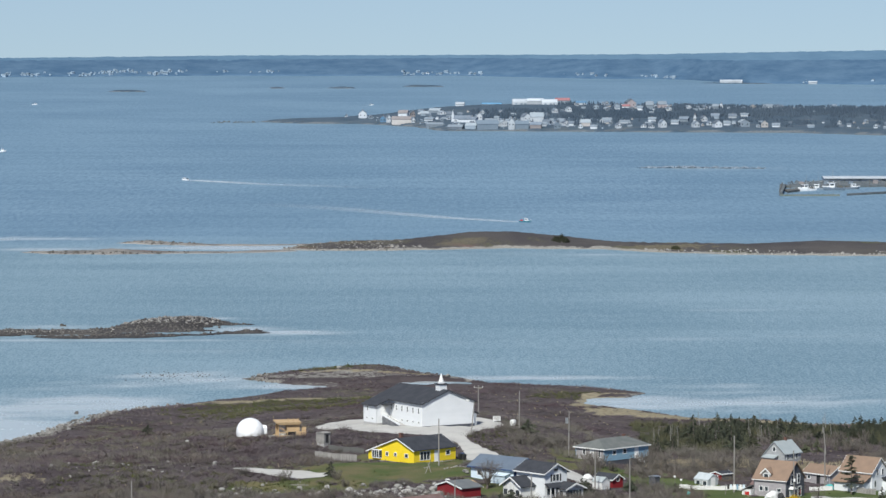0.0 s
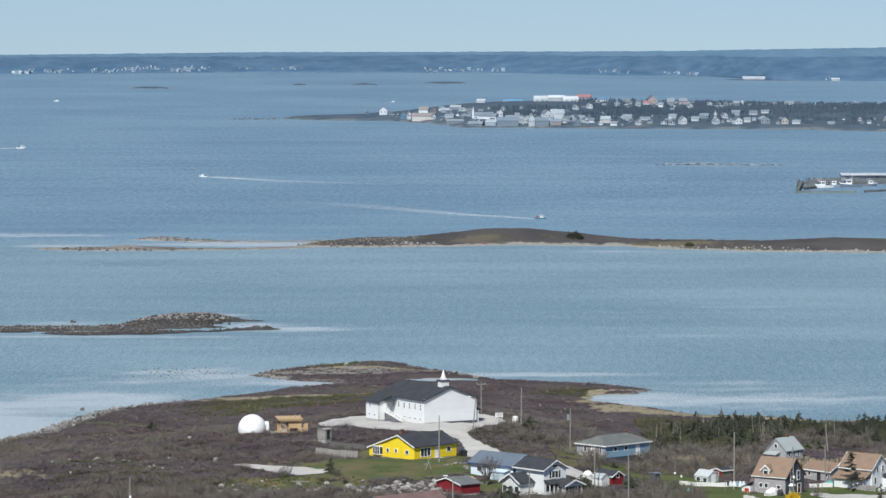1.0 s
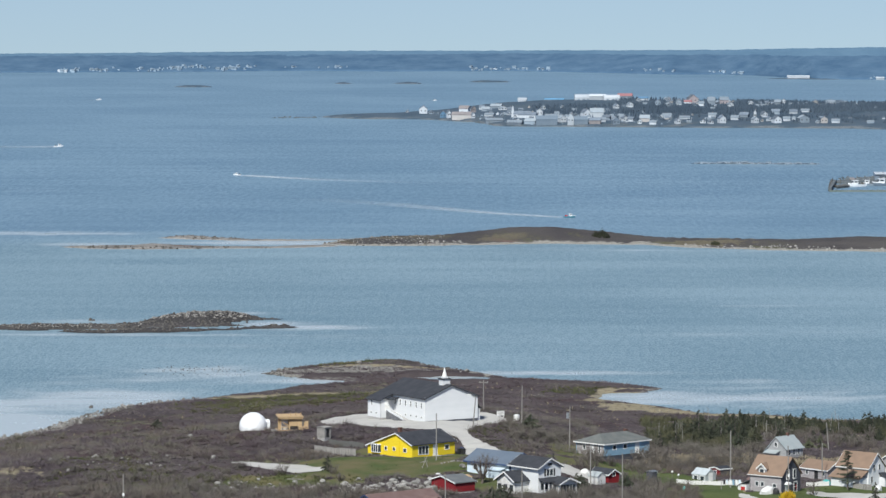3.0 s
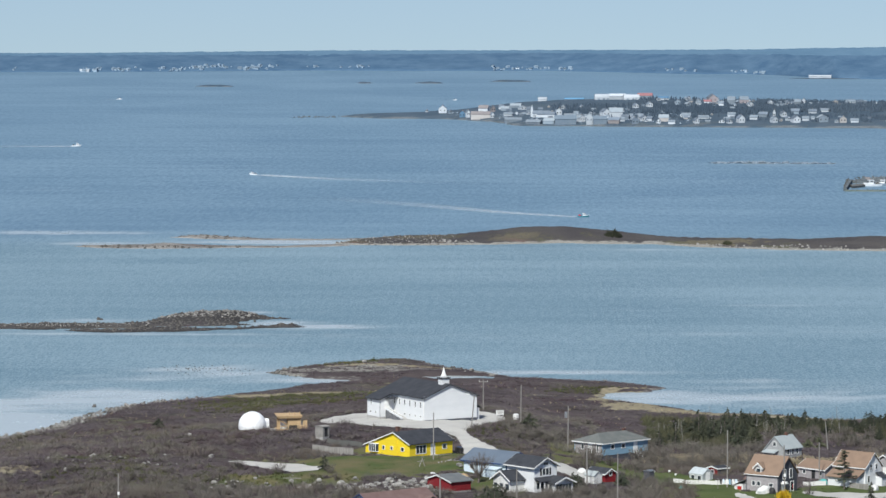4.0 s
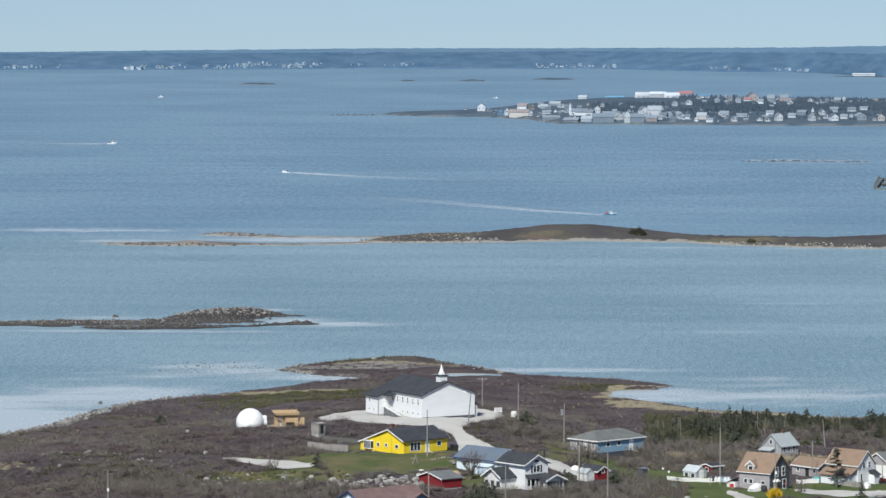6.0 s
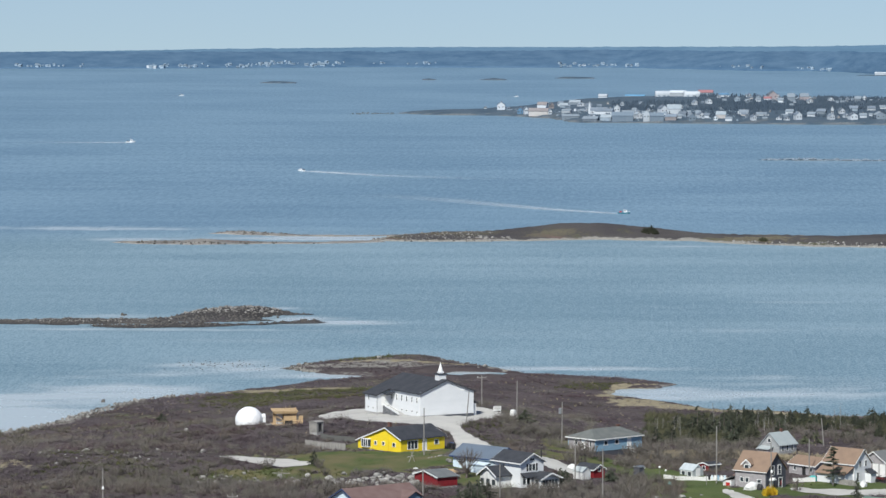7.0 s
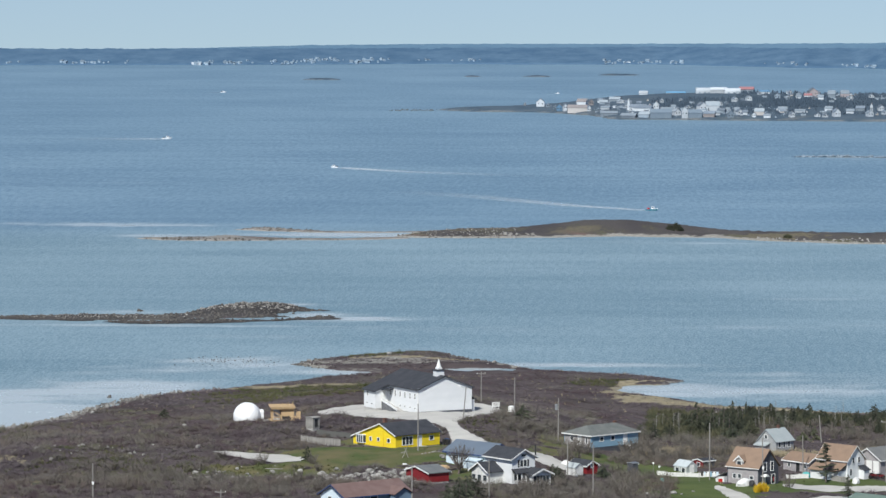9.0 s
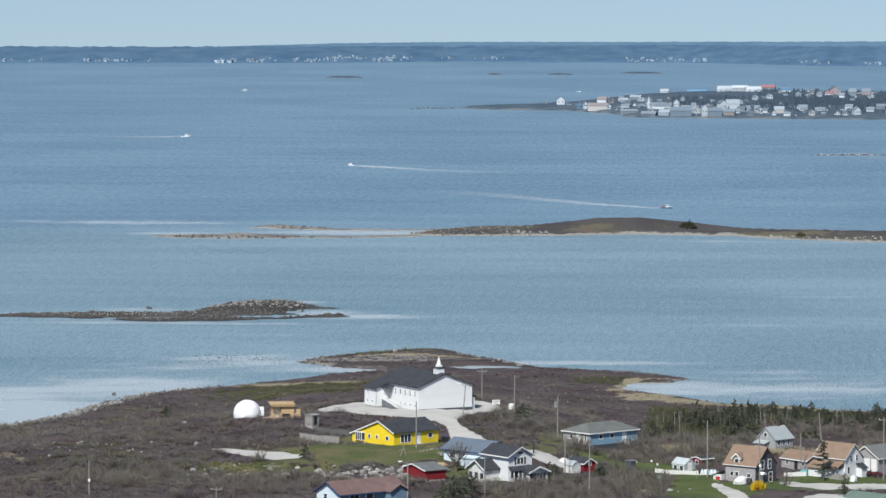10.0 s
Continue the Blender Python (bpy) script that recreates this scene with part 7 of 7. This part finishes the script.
RIDGE_HOUSES = [(112, 3355, 8.3, 3.2, "s white blue"), (91, 3341, 3.2, 1.8, "s white white"), (86, 3173, 3.5, 3.5, "g white dark"), (97, 3191, 3.9, 3.5, "g white grey"),
                (145, 3269, 5.8, 2.7, "s white red"), (149, 3287, 6.8, 6.8, "g pink dark"), (154, 3224, 4.4, 3.5, "s white grey"), (163, 3254, 5.8, 6.2, "s grey grey"),
                (175, 3298, 6.8, 5.4, "s pink grey"), (176, 3220, 4.0, 3.1, "g white grey"), (195, 3278, 3.6, 3.1, "g white grey"), (218, 3297, 5.4, 4.1, "s grey grey"),
                (226, 3353, 2.8, 4.1, "g white dark"), (250, 3332, 4.1, 3.2, "g tan grey"), (262, 3327, 7.3, 3.2, "s white grey"), (270, 3325, 4.6, 3.2, "g grey dark"),
                (128, 3215, 4.4, 2.6, "g grey pale"), (120, 3232, 4.4, 4.0, "g grey grey"), (138, 3277, 4.0, 3.6, "g grey dark")]
spots = []


def village_house(x, y, wide, tall, kind):
    """A village house: its width and height fit the camera's view, with chimney and windows."""
    side, paint, roof = kind.split()
    lx, ly = (wide, wide * 1.35) if side == "g" else (max(2.6, min(6.0, wide * 0.6)), wide)
    e = tall * (0.62 if side == "g" else 0.55)
    look_of = {"g": "gabled", "s": "long"}[side]
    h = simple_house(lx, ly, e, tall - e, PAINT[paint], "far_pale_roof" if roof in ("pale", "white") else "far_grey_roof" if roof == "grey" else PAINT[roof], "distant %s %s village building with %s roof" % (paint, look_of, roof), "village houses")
    h.matrix_basis = pose(x, y, village_z(x, y), 0, 0, (8 if side == "g" else 84) + 13 * math.sin(x * 1.7 + y))
    part("chimney", Shape().box((0.1, -0.25, tall - 0.4), (0.5, 0.15, tall + 0.55)), M["far_brown"], h)
    spots.append((x, y))
    return h


for row in POINT_HOUSES + HARBOUR_HOUSES + STREET_HOUSES + RIDGE_HOUSES:
    village_house(*row)
COTTAGES = [simple_house(lx, ly, e, r, wm, rm, lab, "village houses") for lx, ly, e, r, wm, rm, lab in (
    (2.6, 3.4, 1.5, 1.5, "far_bright", "far_roof", "distant white steep-gabled house in the village"), (2.8, 3.8, 1.9, 1.4, "far_white", "far_roof", "distant white two-storey village house"),
    (3.0, 4.8, 1.3, 1.1, "far_grey", "far_roof", "distant grey village building"), (2.6, 3.6, 1.5, 1.4, "far_tan", "far_roof", "distant tan house with dark roof"),
    (2.8, 3.6, 1.6, 1.4, "far_white", "far_grey_roof", "distant white house with grey roof"), (3.2, 6.4, 1.5, 1.2, "far_grey", "far_grey_roof", "distant grey fish shed with grey roof"),
    (2.6, 4.2, 1.2, 1.0, "far_slate", "far_roof", "distant slate-grey shed in the village"))]
r2 = random.Random(77)
tries = 0
free = list(COTTAGES)
made = len(spots)
while len(spots) < made + 215 and tries < 30000:
    tries += 1
    x, y = r2.uniform(-35, 90) if tries % 3 == 0 else r2.uniform(90, 420), r2.uniform(2790, 3400)
    d = float(inside_distance(np.array([x]), np.array([y]), VILLAGE)[0])
    if d < 16 or any(math.hypot(x - a, (y - b) * 0.22) < 2.7 for a, b in spots):
        continue
    front, back = d < 130 and y < 3060, y > 3215
    if not (front or back) and r2.random() < (0.5 if x < 80 else 0.93):
        continue
    if x < 105 and y > 3200:
        continue
    spots.append((x, y))
    m = pose(x, y, village_z(x, y), 0, 0, r2.choice((5, 20, 80, 90, 100, 170)) + r2.uniform(-10, 10)) @ Matrix.Scale(r2.uniform(0.6, 1.05), 4)
    proto = r2.choice(COTTAGES)
    if proto in free:
        proto.matrix_basis = m
        free.remove(proto)
    else:
        copy_thing(proto, m)


def long_shed(x, y, l, w, e, r, wall_mat, roof_mat, label):
    h = simple_house(w, l, e, r, wall_mat, roof_mat, label, "", "long_shed")
    h.matrix_basis = pose(x, y, village_z(x, y), 0, 0, 84)


def arched_hall(x, y, l, w, h, paint, label):
    """A long hall under a rounded metal roof."""
    ob = thing("arched_hall", pose(x, y, village_z(x, y) - 0.3, 0, 0, 3), label, "warehouse")
    ring = [(w / 2 * math.cos(math.pi * i / 10), h * (0.35 + 0.65 * math.sin(math.pi * i / 10))) for i in range(11)]
    prof = [(w / 2, 0.0)] + ring + [(-w / 2, 0.0)]
    shell, ends = Shape(), Shape()
    for (ya, za), (yb, zb) in zip(prof, prof[1:]):
        shell.face((-l / 2, ya, za), (l / 2, ya, za), (l / 2, yb, zb), (-l / 2, yb, zb))
    for c in (-1, 1):
        ends.slab([(c * (l / 2 - 0.1), a, b) for a, b in prof], (-0.2 * c, 0, 0))
    part("roof", shell, M[paint], ob)
    part("end_wall", ends, M["far_white"], ob)
    for k in (-0.25, 0.1, 0.35):
        part("door", Shape().box((k * l - 0.9, -w / 2 - 0.06, 0.0), (k * l + 0.9, -w / 2 + 0.05, h * 0.3)), M["far_grey"], ob)


arched_hall(63.0, 3385, 12.6, 7, 5.0, "far_white", "long pale arched warehouse on the headland")
long_shed(75.5, 3375, 13.0, 7, 3.2, 1.6, "far_white", "far_bright", "white-roofed warehouse on the headland")
arched_hall(86.5, 3362, 13.0, 7, 4.6, "far_bright", "white arched warehouse on the headland")
long_shed(98.5, 3400, 12.0, 6, 3.4, 1.9, "far_grey", "far_red", "warehouse with a red roof on the headland")
long_shed(40.5, 3420, 16, 5, 0.8, 0.9, "far_grey", "far_blue", "low shed with a bright blue roof")
long_shed(14, 3388, 7, 4, 1.4, 1.6, "far_white", "far_white", "white shed at the edge of the headland")
chapel = simple_house(5.0, 12.0, 2.4, 2.0, "far_bright", "far_roof", "distant white church with a pointed steeple", "", "village_church")
chapel.matrix_basis = pose(14, 2990, village_z(14, 2990), 0, 0, 82)
part("steeple", Shape().box((-0.9, 6.0, -1), (0.9, 7.8, 4.6)).rod((0, 6.9, 4.6), (0, 6.9, 8.6), 0.95, 0.05, 6), M["far_bright"], chapel)


def far_trees(name, pts, label, mat, size):
    s = Shape()
    r = random.Random(len(pts))
    for x, y, z in pts:
        h, w = size * r.uniform(0.6, 1.25), size * r.uniform(0.28, 0.5)
        for k in range(3):
            i = len(s.v)
            b, t = z + h * (0.02 + 0.28 * k), z + h * (0.5 + 0.25 * k)
            for j in range(5):
                a = j * 1.2566 + r.uniform(-0.3, 0.3)
                ww = w * (1 - 0.27 * k) * r.uniform(0.7, 1.2)
                s.v.append((x + ww * math.cos(a), y + ww * math.sin(a), b + r.uniform(-0.06, 0.06) * h))
            s.v.append((x + r.uniform(-0.1, 0.1) * w, y, t))
            s.f += [(i + j, i + (j + 1) % 5, i + 5) for j in range(5)]
    single(name, s, M[mat], Matrix(), label, "trees", kind="stuff")


pts = []
lots = np.array(spots)
while len(pts) < 6400:
    x, y = r2.uniform(20, 470), r2.uniform(2840, 3400)
    d = float(inside_distance(np.array([x]), np.array([y]), VILLAGE)[0])
    belt = 3070 < y < 3235 or (y > 3300 and x > 165)
    if d < 30 or (not belt and (r2.random() < 0.55 or wavy(np.array([x]), np.array([y * 0.3]), 26, 3)[0] < 0.15)) or (x < 88 and (y > 3215 or r2.random() < 0.6)):
        continue
    if np.any((np.abs(lots[:, 0] - x) < 2.6) & (y - lots[:, 1] > -45) & (y - lots[:, 1] < 8)):
        continue
    pts.append((x, y, village_z(x, y) - 0.3))
for i in range(130):
    x, y = r2.uniform(34, 62), r2.uniform(3060, 3150)
    pts.append((x, y, village_z(x, y) - 0.3))
far_trees("far_woods", pts, "dark spruce woods among the village houses", "far_wood", 3.2)
isle_stones("village_shore_stones", 900, (-140, 420, 2780, 3080), vill, "grey stones along the village shore", M["far_stone"], (0.2, 0.3, 0.45, 0.6), 26, 0.05, 1.9, 4.0)
isle_stones("village_clutter", 520, (-60, 120, 2860, 3120), vill, "stacked traps and gear on the village wharves", M["far_grey"], (0.3, 0.5, 0.8), 27, 2.0, 9, 4.0)
stones("point_stones", [(-138 - r2.uniform(0, 34), 3080 + r2.uniform(-22, 14), 0.05, r2.choice((0.5, 0.7, 1.0))) for _ in range(60)], "stones awash off the headland's point", M["far_stone"])

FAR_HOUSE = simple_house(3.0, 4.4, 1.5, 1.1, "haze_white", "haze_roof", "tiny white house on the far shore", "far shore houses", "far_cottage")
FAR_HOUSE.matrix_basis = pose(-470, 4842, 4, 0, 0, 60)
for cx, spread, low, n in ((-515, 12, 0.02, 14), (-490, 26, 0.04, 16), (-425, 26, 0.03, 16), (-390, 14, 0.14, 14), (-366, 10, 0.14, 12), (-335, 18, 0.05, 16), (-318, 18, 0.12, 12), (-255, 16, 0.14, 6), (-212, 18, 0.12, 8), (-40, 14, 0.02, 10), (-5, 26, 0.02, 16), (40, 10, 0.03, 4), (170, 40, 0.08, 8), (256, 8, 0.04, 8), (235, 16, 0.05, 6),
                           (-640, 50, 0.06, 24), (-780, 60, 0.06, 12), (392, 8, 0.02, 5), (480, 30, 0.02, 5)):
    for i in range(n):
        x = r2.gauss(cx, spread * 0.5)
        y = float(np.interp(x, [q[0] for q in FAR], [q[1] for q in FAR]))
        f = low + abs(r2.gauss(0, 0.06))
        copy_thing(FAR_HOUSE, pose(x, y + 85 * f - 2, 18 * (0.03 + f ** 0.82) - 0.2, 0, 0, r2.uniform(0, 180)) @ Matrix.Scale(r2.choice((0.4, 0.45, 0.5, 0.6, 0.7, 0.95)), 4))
for x, y, l, e in ((246, 4702, 8, 1.6), (312, 4470, 24, 1.5), (396, 4420, 9, 1.0), (258, 4690, 5, 1.8), (-522, 4796, 11, 1.3), (-20, 4890, 7, 1.0)):
    h = simple_house(4, l, e, 0.9, "far_white", "far_white", "pale long building on the far shore", "", "long_shed")
    h.matrix_basis = pose(x, y, 1.2, 0, 0, 86)
isle("beach_far", mat="far_isle", outline=[(276, 4470), (300, 4490), (345, 4470), (360, 4440), (340, 4430), (305, 4446)], rise=0.6, hills=[], label="pale sandy beach on the far shore", grid=4, rock=0.2, grow=8)


# ---------------------------------------------------------------- boats, wakes and wharf
def boat(x, y, turn, scale, hull, label, mast=3.0, gear="tar_wood"):
    b = thing("fishing_boat", pose(x, y, 0, 0, 0, turn), label, "boat")
    b.scale = (scale, scale, scale)
    ring = [(-4.5, 1.3), (-2, 1.6), (1.5, 1.6), (3.6, 1.0), (5.2, 0.0), (3.6, -1.0), (1.5, -1.6), (-2, -1.6), (-4.5, -1.3)]
    s = Shape()
    n = len(ring)
    for z, k in ((-0.4, 0.8), (0.4, 0.95), (1.1, 1.05)):
        for px, py in ring:
            s.v.append((px * k, py * k, z + (0.5 * max(0, px / 5) if z > 1 else 0)))
    for a in range(2):
        for i in range(n):
            j = (i + 1) % n
            s.f.append((a * n + i, a * n + j, a * n + n + j, a * n + n + i))
    s.f.append(tuple(2 * n + i for i in range(n)))
    part("hull", s, M[hull], b)
    part("bulwark", Shape().slab([(0.8, 1.72, 1.1), (3.7, 1.08, 1.35), (5.4, 0.0, 1.65), (5.4, 0.0, 2.0), (3.7, 1.08, 1.7), (0.8, 1.72, 1.45)], (0, -0.08, 0)).slab([(0.8, -1.72, 1.1), (3.7, -1.08, 1.35), (5.4, 0.0, 1.65), (5.4, 0.0, 2.0), (3.7, -1.08, 1.7), (0.8, -1.72, 1.45)], (0, 0.08, 0)), M["hull"], b)
    house_part = part("wheelhouse", Shape().box((0.2, -1.1, 1.0), (2.6, 1.1, 3.0)), M["hull"], b)
    part("roof", Shape().box((-0.1, -1.25, 3.0), (2.9, 1.25, 3.18)), M["hull"], house_part)
    part("windscreen", Shape().box((2.6, -0.9, 2.1), (2.66, 0.9, 2.8)), M["glass"], house_part)
    for c in (-1, 1):
        part("side_window", Shape().box((0.6, c * 1.13 - 0.03, 2.1), (2.2, c * 1.13 + 0.03, 2.75)), M["glass"], house_part)
    part("mast", Shape().rod((0.8, 0, 3.15), (0.8, 0, 3.15 + mast), 0.11, 0.06), M["metal"], b)
    part("boom", Shape().rod((0.8, 0, 3.4), (-2.6, 0, 3.2 + mast * 0.45), 0.07, 0.05), M["metal"], b)
    part("gear", Shape().box((-3.4, -0.9, 1.1), (-1.2, 0.9, 1.7)).box((-2.9, -0.6, 1.7), (-1.8, 0.5, 2.1)), M[gear], b)
    return b


def foam_material():
    """Foam that lies in scraps: thick at the boat, broken and thin astern, by the point attribute 'foam'."""
    m = material("broken_foam", (0.70, 0.76, 0.80), 0.8, (0.52, 0.60, 0.66), 0.6, 3, 0.0)
    n, k = m.node_tree.nodes, m.node_tree.links
    co, at, t, r, mix, clear = (n.new("ShaderNode" + q) for q in ("TexCoord", "Attribute", "TexNoise", "MapRange", "MixShader", "BsdfTransparent"))
    at.attribute_name = "foam"
    mp = n.new("ShaderNodeMapping")
    mp.inputs["Scale"].default_value = (0.35, 0.10, 1)
    t.inputs["Scale"].default_value, t.inputs["Detail"].default_value = 1.0, 4
    k.new(co.outputs["Object"], mp.inputs[0])
    k.new(mp.outputs[0], t.inputs["Vector"])
    mul = n.new("ShaderNodeMath")
    mul.operation = "MULTIPLY"
    r.inputs["From Min"].default_value, r.inputs["From Max"].default_value = 0.25, 0.62
    r.inputs["To Min"].default_value, r.inputs["To Max"].default_value = 0.35, 1.0
    k.new(t.outputs[0], r.inputs[0])
    k.new(r.outputs[0], mul.inputs[0])
    k.new(at.outputs["Fac"], mul.inputs[1])
    k.new(mul.outputs[0], mix.inputs[0])
    k.new(clear.outputs[0], mix.inputs[1])
    k.new(n["Principled BSDF"].outputs[0], mix.inputs[2])
    k.new(mix.outputs[0], n["Material Output"].inputs[0])
    return m


M["broken_foam"] = foam_material()


def wake(line, w0, w1, power=1.6, much=0.9, label="white foam wake trailing a boat"):
    """A band of foam on the water from the stern along line, widening and thinning out."""
    rows = 90
    seg = [math.hypot(q[0] - p[0], q[1] - p[1]) for p, q in zip(line, line[1:])]
    v, f, foam = [], [], []
    for i in range(rows + 1):
        t = i / rows
        d, k = t * sum(seg), 0
        while k < len(seg) - 1 and d > seg[k]:
            d -= seg[k]
            k += 1
        p, q = Vector(line[k]), Vector(line[k + 1])
        c, u = p.lerp(q, d / seg[k]), (q - p).normalized()
        w = w0 + (w1 - w0) * t
        for j in range(7):
            a = j / 3 - 1
            v.append((c.x - u.y * a * w, c.y + u.x * a * w, 0.06))
            foam.append(much * (1 - t) ** power * (1 - a * a) * (0.7 + 0.3 * min(1, t * 8)))
        if i:
            f += [((i - 1) * 7 + j, (i - 1) * 7 + j + 1, i * 7 + j + 1, i * 7 + j) for j in range(6)]
    me = bpy.data.meshes.new("wake")
    me.from_pydata(v, [], f)
    me.attributes.new("foam", "FLOAT", "POINT").data.foreach_set("value", foam)
    me.materials.append(M["broken_foam"])
    tagged(new("wake", me), label, "wake", kind="stuff")


boat(34, 1716, -8, 0.52, "hull_blue", "small lobster boat with blue-green hull under way", 1.2, "door_red")
wake([(31.5, 1717), (0, 1752), (-44, 1822), (-90, 1880)], 4.5, 17.0, 1.3, 0.68)
boat(-131.6, 2109, 165, 0.42, "hull", "small white fishing boat under way", 1.0)
wake([(-129.5, 2108), (-89, 2062), (-43, 2032), (30, 2010)], 6.5, 14.0, 2.6, 1.0)
boat(-267, 2492, 5, 0.6, "hull", "white fishing boat with a tall mast", 5.0)
wake([(-269, 2493), (-300, 2491), (-345, 2487)], 9.0, 9.0, 1.3, 0.8)
boat(-354, 3575, 5, 0.5, "hull", "distant white fishing boat", 2.0)
wake([(-356, 3575), (-376, 3571)], 8.0, 8.0, 1.5, 0.5)
boat(-62, 3560, 8, 0.4, "hull", "distant white boat near the headland", 2.0)
wake([(-64, 3560), (-80, 3557)], 8.0, 8.0, 1.5, 0.4)


def wharf():
    w = thing("wharf", pose(0, 0, 0), "timber and stone wharf with a long pale shed", "wharf")
    part("breakwater", Shape().slab([(166, 2030, -2), (171, 2022, -2), (290, 2052, -2), (290, 2140, -2), (200, 2100, -2)], (0, 0, 3.1)), M["far_stone"], w)
    part("outer_wall", Shape().slab([(158.6, 1944, -2), (160.2, 1944, -2), (169, 2030, -2), (166, 2032, -2)], (0, 0, 3.7)), M["far_stone"], w)
    part("inner_wall", Shape().slab([(165, 1972, -2), (172, 1986, -2), (172, 2000, -2), (165, 1990, -2)], (0, 0, 3.0)), M["tar_wood"], w)
    part("float", Shape().box((159, 1941, -0.3), (187, 1943.5, 0.7)), M["green_timber"], w, "weed-green timber float")
    part("float", Shape().slab([(190.5, 1944, -0.3), (191, 1949, -0.3), (226, 1984, -0.3), (226, 1978, -0.3)], (0, 0, 1.2)), M["far_stone"], w)
    sh = part("long_shed", Shape().box((192, 2074, 1.0), (290, 2090, 2.6)), M["far_bright"], w, "long white shed on the wharf")
    part("roof", Shape().slab([(191.5, 2072, 2.55), (290, 2072, 2.55), (290, 2082, 3.3), (191.5, 2082, 3.3)], (0, 0, -0.12)).slab([(191.5, 2092, 2.55), (290, 2092, 2.55), (290, 2082, 3.3), (191.5, 2082, 3.3)], (0, 0, -0.12)), M["far_bright"], sh)
    for i in range(8):
        part("doorway", Shape().box((197 + i * 12, 2073.9, 1.05), (198.6 + i * 12, 2073.97, 2.0)), M["far_grey"], sh)
    for i in range(9):
        part("deck_hut", Shape().box((176 + i * 12.5, 2036 + i * 3.2, 1.1), (178.4 + i * 12.5, 2039 + i * 3.2, 2.4 + 0.5 * (i % 2))), M[("far_brown", "far_grey", "far_slate")[i % 3]], w)
    for i in range(14):
        x = 170 + i * 8
        part("pile", Shape().rod((x, 2018 + i * 2.1, -2), (x, 2018 + i * 2.1, 2.6 + 0.5 * (i % 3)), 0.25, 0.2, 6), M["tar_wood"], w)
    for i in range(13):
        part("pile", Shape().rod((158.9 + i * 0.66, 1945 + i * 6.8, -2), (158.9 + i * 0.66, 1945 + i * 6.8, 2.3 + 0.6 * (i % 2)), 0.25, 0.2, 6), M["tar_wood"], w)
    for i in range(12):
        part("float_post", Shape().rod((160 + i * 2.4, 1942, 0.6), (160 + i * 2.4, 1942, 1.2), 0.12, 0.1, 5), M["tar_wood"], w)


wharf()
rr = random.Random(61)
stones("wharf_rubble", [(x, 2030 + (x - 166) * 0.27 + rr.uniform(0, 40), rr.uniform(0.7, 1.2), rr.uniform(0.3, 0.9)) for x in [rr.uniform(172, 286) for _ in range(420)]], "dark rubble stone heaped on the breakwater", M["far_stone"])
for x, y, t, s, m, paint, lab in ((176.5, 1994, 200, 0.95, 5.0, "hull", "white fishing boat moored at the wharf"), (183, 2003, 170, 0.85, 7.5, "far_grey", "grey fishing boat with tall mast moored at the wharf"), (190, 1999, 188, 1.15, 6.0, "far_slate", "slate blue fishing boat with tall mast at the wharf"),
                                  (199, 2010, 12, 0.85, 4.5, "far_grey", "grey fishing boat moored at the wharf"), (221, 2022, 185, 0.6, 4.0, "hull", "white fishing boat moored at the wharf")):
    boat(x, y, t, s, paint, lab, m)
